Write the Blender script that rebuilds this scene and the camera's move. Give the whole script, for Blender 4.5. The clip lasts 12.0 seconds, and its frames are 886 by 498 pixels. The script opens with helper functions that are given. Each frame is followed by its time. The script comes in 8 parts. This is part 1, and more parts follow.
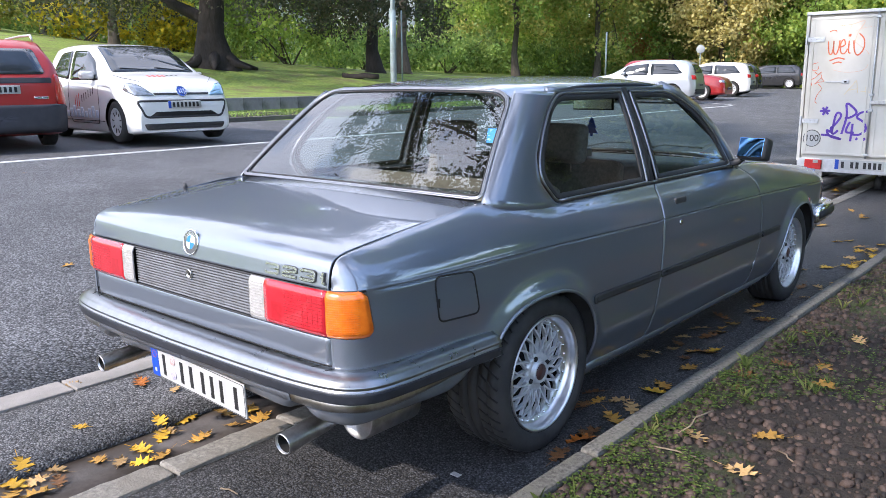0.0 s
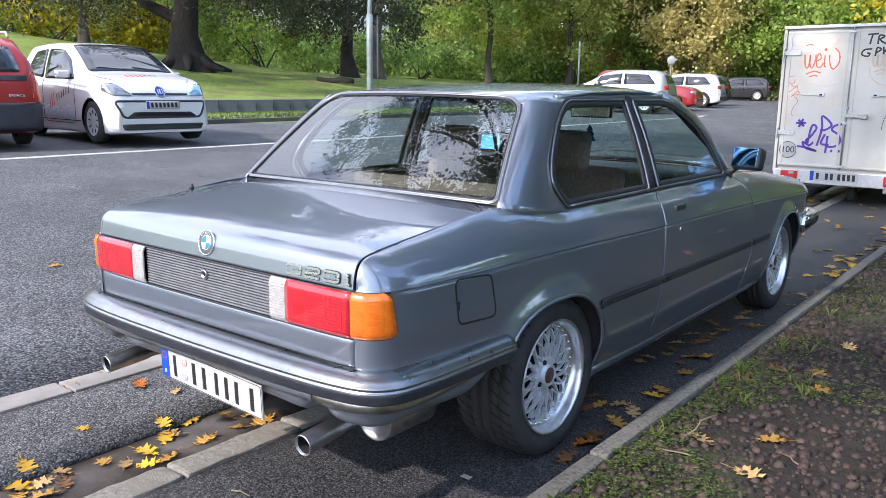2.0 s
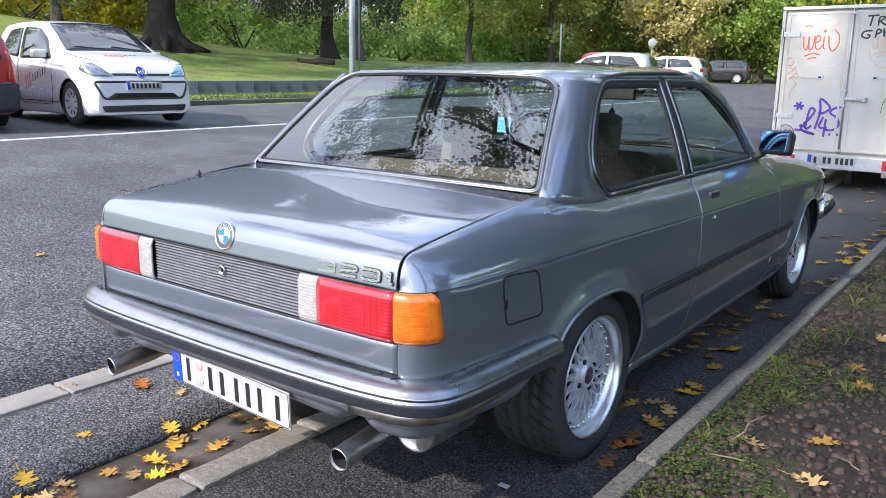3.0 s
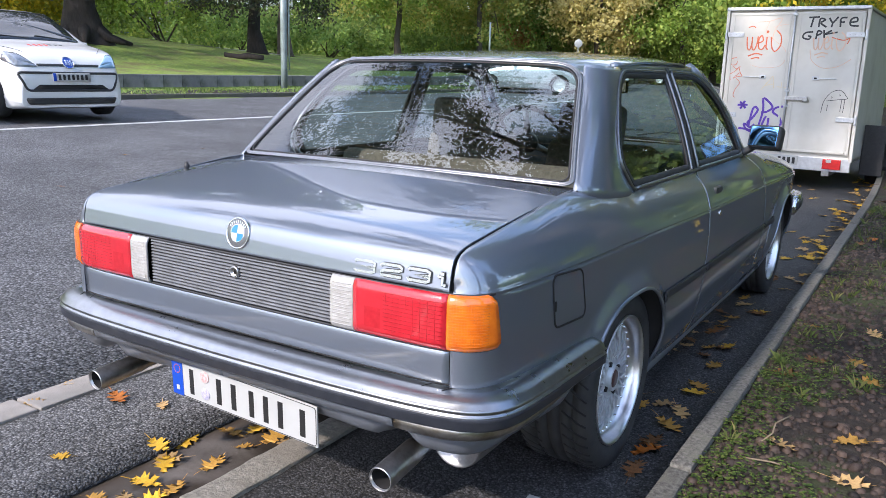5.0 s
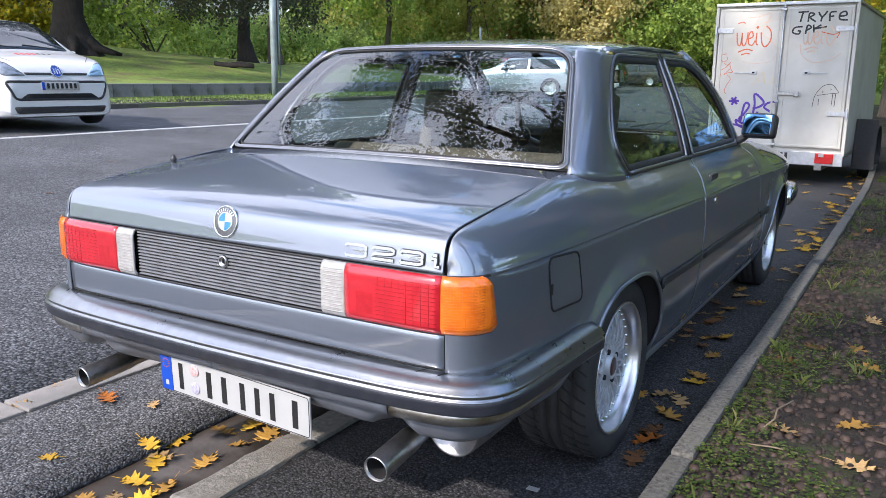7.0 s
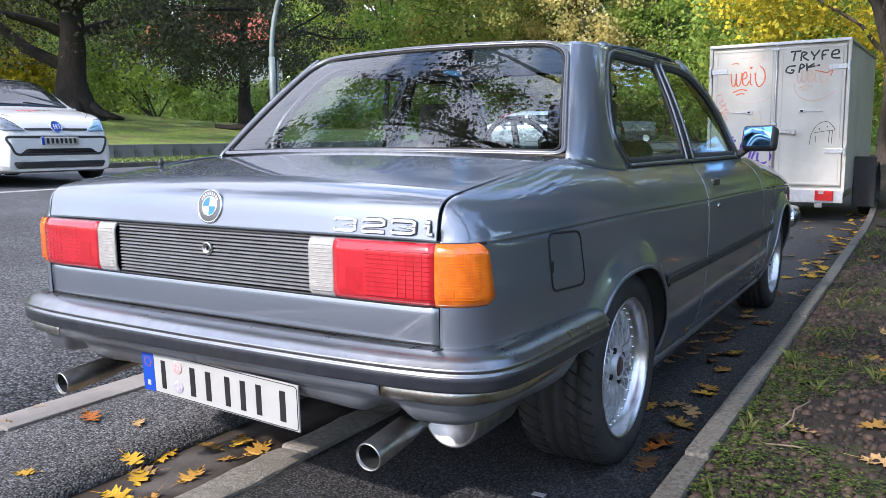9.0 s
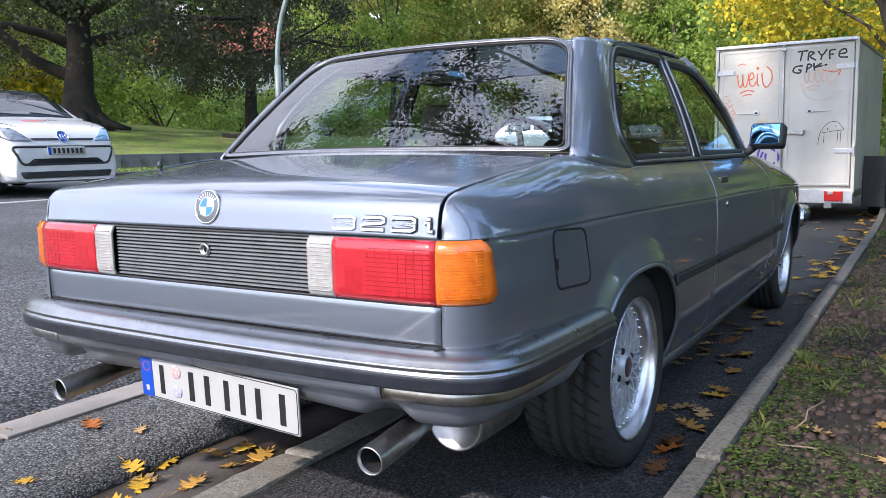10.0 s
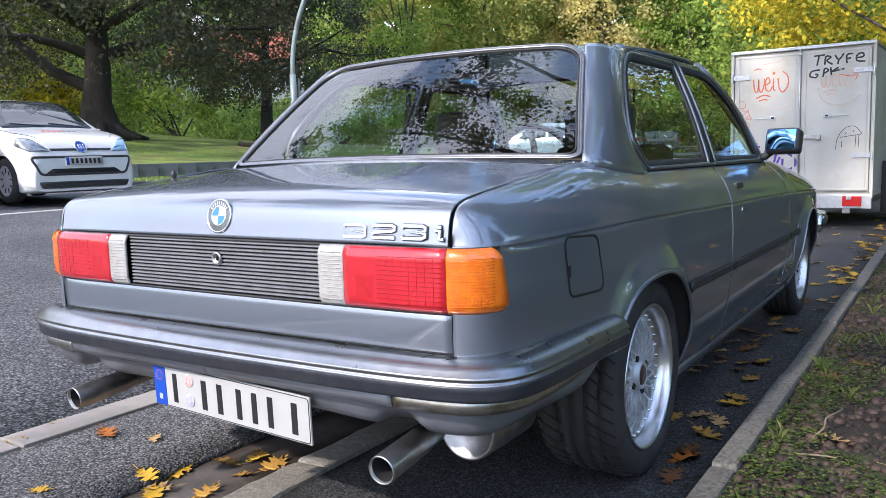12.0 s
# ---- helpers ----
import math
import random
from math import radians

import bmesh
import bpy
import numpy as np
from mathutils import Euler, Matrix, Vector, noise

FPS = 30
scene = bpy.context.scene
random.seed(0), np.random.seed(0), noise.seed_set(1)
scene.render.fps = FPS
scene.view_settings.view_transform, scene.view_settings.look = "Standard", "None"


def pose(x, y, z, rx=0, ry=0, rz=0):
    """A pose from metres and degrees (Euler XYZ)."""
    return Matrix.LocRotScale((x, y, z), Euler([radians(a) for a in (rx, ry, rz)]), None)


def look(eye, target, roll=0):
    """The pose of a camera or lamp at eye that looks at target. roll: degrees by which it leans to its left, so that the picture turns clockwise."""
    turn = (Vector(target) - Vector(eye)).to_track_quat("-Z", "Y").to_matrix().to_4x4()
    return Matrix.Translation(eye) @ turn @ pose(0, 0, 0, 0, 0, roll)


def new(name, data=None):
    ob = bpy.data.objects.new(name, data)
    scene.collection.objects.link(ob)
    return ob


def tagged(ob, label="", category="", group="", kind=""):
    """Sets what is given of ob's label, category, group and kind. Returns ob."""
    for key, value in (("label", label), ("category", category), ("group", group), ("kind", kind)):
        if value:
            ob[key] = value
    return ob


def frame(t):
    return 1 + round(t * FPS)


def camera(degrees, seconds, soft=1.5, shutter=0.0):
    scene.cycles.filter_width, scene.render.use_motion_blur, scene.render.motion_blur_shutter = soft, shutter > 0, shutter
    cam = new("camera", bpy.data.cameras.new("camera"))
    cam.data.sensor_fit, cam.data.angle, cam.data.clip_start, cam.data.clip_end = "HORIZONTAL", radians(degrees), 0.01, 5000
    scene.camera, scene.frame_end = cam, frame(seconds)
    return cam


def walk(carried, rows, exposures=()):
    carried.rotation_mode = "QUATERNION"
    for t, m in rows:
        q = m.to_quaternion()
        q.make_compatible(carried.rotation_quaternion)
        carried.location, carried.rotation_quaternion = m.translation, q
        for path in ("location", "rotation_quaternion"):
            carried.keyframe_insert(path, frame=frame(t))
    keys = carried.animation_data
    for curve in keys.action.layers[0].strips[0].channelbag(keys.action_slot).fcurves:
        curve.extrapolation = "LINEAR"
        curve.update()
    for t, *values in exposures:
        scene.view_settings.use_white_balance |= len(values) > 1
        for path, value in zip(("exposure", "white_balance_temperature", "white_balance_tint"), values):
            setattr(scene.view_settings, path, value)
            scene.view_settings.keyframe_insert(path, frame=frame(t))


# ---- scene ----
cam = camera(57.6, 12.0, soft=0.5)
PATH = [
    (0, (2.205, -1.398, 1.282), (0.928, 0.086, 0.876), -0.5),
    (0.5, (2.19, -1.404, 1.282), (0.924, 0.09, 0.877), -0.5),
    (1, (2.168, -1.435, 1.281), (0.918, 0.073, 0.878), -0.2),
    (1.5, (2.154, -1.496, 1.282), (0.916, 0.024, 0.884), 0.2),
    (2, (2.106, -1.507, 1.278), (0.885, 0.028, 0.886), 0.6),
    (2.5, (1.98, -1.488, 1.252), (0.778, 0.055, 0.834), 0.8),
    (3, (1.838, -1.456, 1.265), (0.666, 0.105, 0.832), 0.8),
    (4.8, (1.498, -1.507, 1.225), (0.475, 0.156, 0.791), 1.5),
    (5, (1.5, -1.483, 1.219), (0.48, 0.183, 0.786), 1.6),
    (5.5, (1.496, -1.472, 1.229), (0.483, 0.198, 0.799), 1.7),
    (6, (1.494, -1.467, 1.222), (0.486, 0.205, 0.788), 1.5),
    (6.5, (1.496, -1.47, 1.209), (0.49, 0.204, 0.776), 0.9),
    (7, (1.487, -1.454, 1.157), (0.478, 0.221, 0.74), 0.6),
    (9, (1.472, -1.397, 0.951), (0.446, 0.299, 0.684), -0.5),
    (9.5, (1.463, -1.378, 0.937), (0.429, 0.314, 0.677), -0.9),
    (10, (1.463, -1.357, 0.927), (0.42, 0.33, 0.677), -1.2),
    (10.5, (1.466, -1.343, 0.926), (0.413, 0.339, 0.681), -1.5),
    (11, (1.469, -1.342, 0.922), (0.405, 0.335, 0.683), -1.6),
    (11.5, (1.468, -1.339, 0.923), (0.395, 0.333, 0.688), -1.6),
    (12, (1.468, -1.347, 0.927), (0.391, 0.322, 0.696), -1.6),
]
walk(cam, [(t, look(eye, target, roll)) for t, eye, target, roll in PATH], [(0.0, 0.36, 5950, 18), (2.0, 0.34, 5950, 18), (4.8, 0.18, 5950, 18), (9.0, 0.10, 5950, 18), (12.0, 0.12, 5950, 18)])

# ---- light ----
SUN_EL, SUN_AZ = 36.0, 193.0   # degrees; azimuth counted from +y towards +x
world = bpy.data.worlds.new("sky")
scene.world = world
world.use_nodes = True
wn, wl = world.node_tree.nodes, world.node_tree.links
wn.clear()
w_out = wn.new("ShaderNodeOutputWorld")
w_bg = wn.new("ShaderNodeBackground")
w_sky = wn.new("ShaderNodeTexSky")
w_sky.sky_type = "NISHITA"
w_sky.sun_disc = False
w_sky.sun_elevation = radians(SUN_EL)
w_sky.sun_rotation = radians(SUN_AZ)
w_sky.dust_density = 0.6
w_sky.air_density = 1.3
w_sky.ozone_density = 2.0
w_tc = wn.new("ShaderNodeTexCoord")
w_map = wn.new("ShaderNodeMapping")
w_map.inputs["Scale"].default_value = (1.6, 1.6, 3.2)
w_noise = wn.new("ShaderNodeTexNoise")
w_noise.inputs["Scale"].default_value = 2.1
w_noise.inputs["Detail"].default_value = 8.0
w_noise.inputs["Roughness"].default_value = 0.58
w_ramp = wn.new("ShaderNodeValToRGB")
w_ramp.color_ramp.elements[0].position = 0.43
w_ramp.color_ramp.elements[1].position = 0.57
w_ramp.color_ramp.elements[0].color = (0.04, 0.04, 0.04, 1)
w_mix = wn.new("ShaderNodeMix")
w_mix.data_type = "RGBA"
w_mix.inputs["B"].default_value = (16.0, 16.8, 18.4, 1)
wl.new(w_tc.outputs["Generated"], w_map.inputs["Vector"])
wl.new(w_map.outputs["Vector"], w_noise.inputs["Vector"])
# cloud bias, added: whiter reflections from the left, bluer sky on the right
w_cloud_bias = wn.new("ShaderNodeVectorMath")
w_cloud_bias.operation = "DOT_PRODUCT"
w_cloud_bias.inputs[1].default_value = (-0.12, -0.05, 0.0)
wl.new(w_tc.outputs["Generated"], w_cloud_bias.inputs[0])
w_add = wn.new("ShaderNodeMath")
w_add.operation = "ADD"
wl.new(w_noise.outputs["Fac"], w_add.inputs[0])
wl.new(w_cloud_bias.outputs["Value"], w_add.inputs[1])
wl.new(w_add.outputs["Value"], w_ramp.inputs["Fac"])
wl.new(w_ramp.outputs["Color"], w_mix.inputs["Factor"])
w_gain = wn.new("ShaderNodeVectorMath")
w_gain.operation = "SCALE"
w_gain.inputs["Scale"].default_value = 3.2
wl.new(w_sky.outputs["Color"], w_gain.inputs[0])
wl.new(w_gain.outputs["Vector"], w_mix.inputs["A"])
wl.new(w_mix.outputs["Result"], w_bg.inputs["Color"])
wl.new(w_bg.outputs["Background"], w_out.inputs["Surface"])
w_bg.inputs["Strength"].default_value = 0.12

sun_data = bpy.data.lights.new("sun", "SUN")
sun_data.energy = 5.0
sun_data.angle = radians(1.5)
sun_data.color = (1.0, 0.90, 0.75)
sun = new("sun", sun_data)
_az, _el = radians(SUN_AZ), radians(SUN_EL)
_sd = Vector((math.sin(_az) * math.cos(_el), math.cos(_az) * math.cos(_el), math.sin(_el)))
sun.matrix_world = look(_sd * 60, (0, 0, 0))

# ---- materials ----
def material(name, color=(0.5, 0.5, 0.5), rough=0.5, metal=0.0, coat=0.0, spec=0.5, color2=None, scale=8.0,
             detail=6.0, bump=0.0, bump_scale=None, blotch=None, blotch_scale=1.0, rough2=None, transmission=0.0, ior=1.45, rand=0.0,
             emit=None, coat_rough=0.03, coat_ior=1.5, stretch=None, island=0.0):
    m = bpy.data.materials.new(name)
    m.use_nodes = True
    nodes, links = m.node_tree.nodes, m.node_tree.links
    b = nodes["Principled BSDF"]
    b.inputs["Base Color"].default_value = (*color, 1)
    b.inputs["Roughness"].default_value = rough
    b.inputs["Metallic"].default_value = metal
    b.inputs["Coat Weight"].default_value = coat
    b.inputs["Coat Roughness"].default_value = coat_rough
    b.inputs["Coat IOR"].default_value = coat_ior
    b.inputs["Specular IOR Level"].default_value = spec
    b.inputs["Transmission Weight"].default_value = transmission
    b.inputs["IOR"].default_value = ior
    if emit:
        b.inputs["Emission Color"].default_value = (*emit[:3], 1)
        b.inputs["Emission Strength"].default_value = emit[3]
    tc = nodes.new("ShaderNodeTexCoord")
    vec = tc.outputs["Object"]
    if stretch:
        mp = nodes.new("ShaderNodeMapping")
        mp.inputs["Scale"].default_value = stretch
        links.new(vec, mp.inputs["Vector"])
        vec = mp.outputs["Vector"]
    def noise_tex(sc, det=6.0, ro=0.6):
        n = nodes.new("ShaderNodeTexNoise")
        n.inputs["Scale"].default_value = sc
        n.inputs["Detail"].default_value = det
        n.inputs["Roughness"].default_value = ro
        links.new(vec, n.inputs["Vector"])
        return n.outputs["Fac"]
    def mixc(fac, a, bcol):
        x = nodes.new("ShaderNodeMix")
        x.data_type = "RGBA"
        links.new(fac, x.inputs["Factor"])
        for slot, v in (("A", a), ("B", bcol)):
            if isinstance(v, tuple):
                x.inputs[slot].default_value = (*v[:3], 1)
            else:
                links.new(v, x.inputs[slot])
        return x.outputs["Result"]
    def ramp(fac, lo, hi):
        r = nodes.new("ShaderNodeMapRange")
        r.inputs["From Min"].default_value = lo
        r.inputs["From Max"].default_value = hi
        links.new(fac, r.inputs["Value"])
        return r.outputs["Result"]
    out = None
    if color2:
        out = mixc(ramp(noise_tex(scale, detail), 0.32, 0.68), color, color2)
    if blotch:
        out = mixc(ramp(noise_tex(blotch_scale, 5.0), 0.48, 0.68), out or color, blotch)
    if rand or island:
        src = None
        if island:
            g = nodes.new("ShaderNodeNewGeometry")
            src = g.outputs["Random Per Island"]
        else:
            o = nodes.new("ShaderNodeObjectInfo")
            src = o.outputs["Random"]
        hsv = nodes.new("ShaderNodeHueSaturation")
        amt = rand or island
        mr = nodes.new("ShaderNodeMapRange")
        mr.inputs["To Min"].default_value = 1 - amt
        mr.inputs["To Max"].default_value = 1 + amt
        links.new(src, mr.inputs["Value"])
        links.new(mr.outputs["Result"], hsv.inputs["Value"])
        if out:
            links.new(out, hsv.inputs["Color"])
        else:
            hsv.inputs["Color"].default_value = (*color, 1)
        out = hsv.outputs["Color"]
    if out:
        links.new(out, b.inputs["Base Color"])
    if rough2 is not None:
        r = nodes.new("ShaderNodeMapRange")
        r.inputs["To Min"].default_value = rough
        r.inputs["To Max"].default_value = rough2
        links.new(noise_tex(scale * 0.7, 5.0), r.inputs["Value"])
        links.new(r.outputs["Result"], b.inputs["Roughness"])
    if bump:
        bp = nodes.new("ShaderNodeBump")
        bp.inputs["Strength"].default_value = 0.6
        bp.inputs["Distance"].default_value = bump
        links.new(noise_tex(bump_scale or scale * 3, 4.0), bp.inputs["Height"])
        links.new(bp.outputs["Normal"], b.inputs["Normal"])
    return m


def leaf_material(name, c1, c2, c3, trans=0.35):
    """Foliage that lets some light through, with its colour varied leaf by leaf and by clump."""
    m = bpy.data.materials.new(name)
    m.use_nodes = True
    nodes, links = m.node_tree.nodes, m.node_tree.links
    b = nodes["Principled BSDF"]
    b.inputs["Roughness"].default_value = 0.55
    b.inputs["Specular IOR Level"].default_value = 0.3
    g = nodes.new("ShaderNodeNewGeometry")
    rp = nodes.new("ShaderNodeValToRGB")
    rp.color_ramp.elements[0].color = (*c1, 1)
    rp.color_ramp.elements[1].color = (*c3, 1)
    e = rp.color_ramp.elements.new(0.6)
    e.color = (*c2, 1)
    links.new(g.outputs["Random Per Island"], rp.inputs["Fac"])
    tc = nodes.new("ShaderNodeTexCoord")
    n = nodes.new("ShaderNodeTexNoise")
    n.inputs["Scale"].default_value = 0.45
    n.inputs["Detail"].default_value = 3.0
    links.new(tc.outputs["Object"], n.inputs["Vector"])
    mr = nodes.new("ShaderNodeMapRange")
    mr.inputs["From Min"].default_value = 0.3
    mr.inputs["From Max"].default_value = 0.7
    mr.inputs["To Min"].default_value = 0.78
    mr.inputs["To Max"].default_value = 1.6
    links.new(n.outputs["Fac"], mr.inputs["Value"])
    hs = nodes.new("ShaderNodeHueSaturation")
    links.new(mr.outputs["Result"], hs.inputs["Value"])
    links.new(rp.outputs["Color"], hs.inputs["Color"])
    links.new(hs.outputs["Color"], b.inputs["Base Color"])
    tr = nodes.new("ShaderNodeBsdfTranslucent")
    links.new(hs.outputs["Color"], tr.inputs["Color"])
    mx = nodes.new("ShaderNodeMixShader")
    mx.inputs["Fac"].default_value = trans
    links.new(b.outputs["BSDF"], mx.inputs[1])
    links.new(tr.outputs["BSDF"], mx.inputs[2])
    links.new(mx.outputs["Shader"], nodes["Material Output"].inputs["Surface"])
    return m


def glass_material(name, tint=(0.78, 0.89, 0.88), ior=2.2):
    """Thin pane: see-through with a mirror gloss that grows at grazing angles."""
    m = bpy.data.materials.new(name)
    m.use_nodes = True
    nodes, links = m.node_tree.nodes, m.node_tree.links
    nodes.remove(nodes["Principled BSDF"])
    t = nodes.new("ShaderNodeBsdfTransparent")
    t.inputs["Color"].default_value = (*tint, 1)
    gl = nodes.new("ShaderNodeBsdfGlossy")
    gl.inputs["Roughness"].default_value = 0.0
    fr = nodes.new("ShaderNodeFresnel")
    fr.inputs["IOR"].default_value = ior
    mx = nodes.new("ShaderNodeMixShader")
    links.new(fr.outputs["Fac"], mx.inputs["Fac"])
    links.new(t.outputs["BSDF"], mx.inputs[1])
    links.new(gl.outputs["BSDF"], mx.inputs[2])
    links.new(mx.outputs["Shader"], nodes["Material Output"].inputs["Surface"])
    return m


PAINT = material("steel_blue_metallic_paint", (0.179, 0.205, 0.250), 0.50, 0.85, coat=1.0, color2=(0.210, 0.239, 0.288), scale=900, detail=1.0,
                 blotch=(0.182, 0.215, 0.27), blotch_scale=2.5, coat_rough=0.008, coat_ior=2.15)
BUMPERM = material("dulled_bumper_chrome", (0.40, 0.405, 0.415), 0.20, 1.0, color2=(0.33, 0.335, 0.345), scale=24, rough2=0.40, bump=0.0006, bump_scale=30)
GROUND_BAND = material("ground_reflection_dark", (0.022, 0.025, 0.033), 0.28, spec=0.45, color2=(0.04, 0.043, 0.052), scale=30, rough2=0.34)
CHROME = material("chrome", (0.78, 0.79, 0.80), 0.12, 1.0, color2=(0.62, 0.63, 0.65), scale=60, rough2=0.3)
ALLOYP = material("silver_wheel_paint", (0.60, 0.61, 0.63), 0.36, 0.35, coat=0.4, color2=(0.50, 0.51, 0.53), scale=40)
ALLOY = material("polished_alloy", (0.76, 0.77, 0.79), 0.26, 0.95, color2=(0.6, 0.61, 0.63), scale=30, rough2=0.36)
STEEL = material("exhaust_steel", (0.5, 0.5, 0.5), 0.25, 1.0, color2=(0.33, 0.32, 0.31), scale=35, rough2=0.5)
RUBBER = material("black_rubber", (0.022, 0.022, 0.024), 0.55, color2=(0.035, 0.034, 0.033), scale=25, bump=0.0006, bump_scale=120)
TYRE = material("tyre_rubber", (0.02, 0.02, 0.021), 0.72, color2=(0.04, 0.038, 0.036), scale=14, bump=0.0012, bump_scale=90, blotch=(0.04, 0.038, 0.036), blotch_scale=6)
BLACKPL = material("black_plastic", (0.025, 0.026, 0.028), 0.42, color2=(0.04, 0.04, 0.042), scale=30)
# near black: puts the shade of gaps, housings and recesses into the colour
DARK = material("cavity_shade_black", (0.012, 0.012, 0.013), 0.9, color2=(0.02, 0.019, 0.018), scale=8)
RED = material("red_lens", (0.52, 0.016, 0.026), 0.25, coat=1.0, color2=(0.40, 0.010, 0.018), scale=22, bump=0.0005, bump_scale=160)
RED_DEEP = material("deep_red_lens", (0.47, 0.012, 0.02), 0.2, coat=1.0, color2=(0.36, 0.006, 0.012), scale=60, bump=0.001, bump_scale=200)
AMBER = material("amber_lens", (0.74, 0.18, 0.008), 0.25, coat=1.0, color2=(0.60, 0.11, 0.004), scale=30, bump=0.0005, bump_scale=180)
CLEAR = material("clear_lens", (0.42, 0.41, 0.39), 0.2, coat=0.8, color2=(0.32, 0.31, 0.29), scale=70, bump=0.001, bump_scale=200)
WHITE = material("white_plate", (0.46, 0.46, 0.445), 0.35, color2=(0.42, 0.42, 0.405), scale=12)
PLATEBLUE = material("plate_blue", (0.01, 0.07, 0.45), 0.35, color2=(0.012, 0.06, 0.38), scale=20)
INK = material("plate_black", (0.015, 0.015, 0.016), 0.4, color2=(0.022, 0.022, 0.022), scale=40)
UNDER = material("underside_grey", (0.21, 0.23, 0.265), 0.42, 0.55, coat=0.5, color2=(0.17, 0.18, 0.20), scale=6, blotch=(0.13, 0.13, 0.135), blotch_scale=3, bump=0.0006)
SEAT = material("brown_grey_seat_cloth", (0.10, 0.09, 0.075), 0.9, color2=(0.18, 0.155, 0.125), scale=70, bump=0.001, bump_scale=300)
DASH = material("dashboard_vinyl", (0.05, 0.052, 0.056), 0.6, color2=(0.07, 0.07, 0.07), scale=40)
SHELF = material("parcel_shelf_felt", (0.24, 0.24, 0.20), 0.95, color2=(0.33, 0.33, 0.28), scale=40, bump=0.001, bump_scale=200)
GLASS = glass_material("car_glass")
SIDE_GLASS = glass_material("side_glass", (0.80, 0.93, 0.92), 1.85)
MIRROR = material("blue_mirror_glass", (0.20, 0.45, 0.80), 0.03, 1.0)


def asphalt(name, base, light, stone_scale, wet=0.0):
    """Coarse asphalt: light and dark stones in a dark binder, with stained patches."""
    m = bpy.data.materials.new(name)
    m.use_nodes = True
    nodes, links = m.node_tree.nodes, m.node_tree.links
    b = nodes["Principled BSDF"]
    tc = nodes.new("ShaderNodeTexCoord")
    v = nodes.new("ShaderNodeTexVoronoi")
    v.inputs["Scale"].default_value = stone_scale
    links.new(tc.outputs["Object"], v.inputs["Vector"])
    rp = nodes.new("ShaderNodeValToRGB")
    rp.color_ramp.elements[0].color = (*base, 1)
    rp.color_ramp.elements[1].color = (*light, 1)
    rp.color_ramp.elements[0].position = 0.15
    links.new(v.outputs["Color"], rp.inputs["Fac"])
    edge = nodes.new("ShaderNodeMapRange")
    edge.inputs["From Min"].default_value = 0.25
    edge.inputs["From Max"].default_value = 0.62
    edge.inputs["To Min"].default_value = 1.0
    edge.inputs["To Max"].default_value = 0.35
    links.new(v.outputs["Distance"], edge.inputs["Value"])
    n = nodes.new("ShaderNodeTexNoise")
    n.inputs["Scale"].default_value = 1.3
    n.inputs["Detail"].default_value = 7.0
    links.new(tc.outputs["Object"], n.inputs["Vector"])
    st = nodes.new("ShaderNodeMapRange")
    st.inputs["From Min"].default_value = 0.3
    st.inputs["From Max"].default_value = 0.7
    st.inputs["To Min"].default_value = 0.72
    st.inputs["To Max"].default_value = 1.2
    links.new(n.outputs["Fac"], st.inputs["Value"])
    mul = nodes.new("ShaderNodeMath")
    mul.operation = "MULTIPLY"
    links.new(edge.outputs["Result"], mul.inputs[0])
    links.new(st.outputs["Result"], mul.inputs[1])
    hs = nodes.new("ShaderNodeHueSaturation")
    links.new(rp.outputs["Color"], hs.inputs["Color"])
    links.new(mul.outputs["Value"], hs.inputs["Value"])
    links.new(hs.outputs["Color"], b.inputs["Base Color"])
    rr = nodes.new("ShaderNodeMapRange")
    rr.inputs["From Min"].default_value = 0.35
    rr.inputs["From Max"].default_value = 0.65
    rr.inputs["To Min"].default_value = 0.85 - 0.6 * wet
    rr.inputs["To Max"].default_value = 0.85 - 0.2 * wet
    links.new(n.outputs["Fac"], rr.inputs["Value"])
    links.new(rr.outputs["Result"], b.inputs["Roughness"])
    bp = nodes.new("ShaderNodeBump")
    bp.invert = True
    bp.inputs["Strength"].default_value = 0.9 * (1 - 0.6 * wet)
    bp.inputs["Distance"].default_value = 0.004
    links.new(v.outputs["Distance"], bp.inputs["Height"])
    links.new(bp.outputs["Normal"], b.inputs["Normal"])
    return m


ASPHALT = asphalt("asphalt", (0.042, 0.042, 0.044), (0.34, 0.336, 0.336), 128.0)
# damp asphalt, its colour darkened further for the shade beside the parked car
ASPHALT_SHADED = asphalt("damp_shaded_asphalt", (0.018, 0.018, 0.020), (0.155, 0.154, 0.157), 128.0, wet=0.25)
ASPHALT_FAR = asphalt("street_asphalt", (0.05, 0.052, 0.056), (0.32, 0.322, 0.336), 84.0)
CONCRETE = material("kerb_concrete", (0.055, 0.052, 0.044), 0.9, color2=(0.185, 0.176, 0.155), scale=75, blotch=(0.14, 0.135, 0.11), blotch_scale=9, bump=0.006, bump_scale=160, rand=0.16)
CONCRETE2 = material("pale_concrete_strip", (0.33, 0.30, 0.27), 0.9, color2=(0.25, 0.23, 0.21), scale=7, blotch=(0.19, 0.18, 0.165), blotch_scale=2.0, bump=0.003, bump_scale=130, rand=0.1)
MUD = material("wet_gutter_mud", (0.040, 0.032, 0.026), 0.16, color2=(0.085, 0.070, 0.058), scale=5, blotch=(0.17, 0.15, 0.135), blotch_scale=3.2, rough2=0.85, bump=0.004, bump_scale=24)
GUTTERC = material("worn_gutter_concrete", (0.15, 0.14, 0.12), 0.92, color2=(0.30, 0.28, 0.24), scale=60, blotch=(0.20, 0.18, 0.15), blotch_scale=7, bump=0.006, bump_scale=120, rand=0.14)
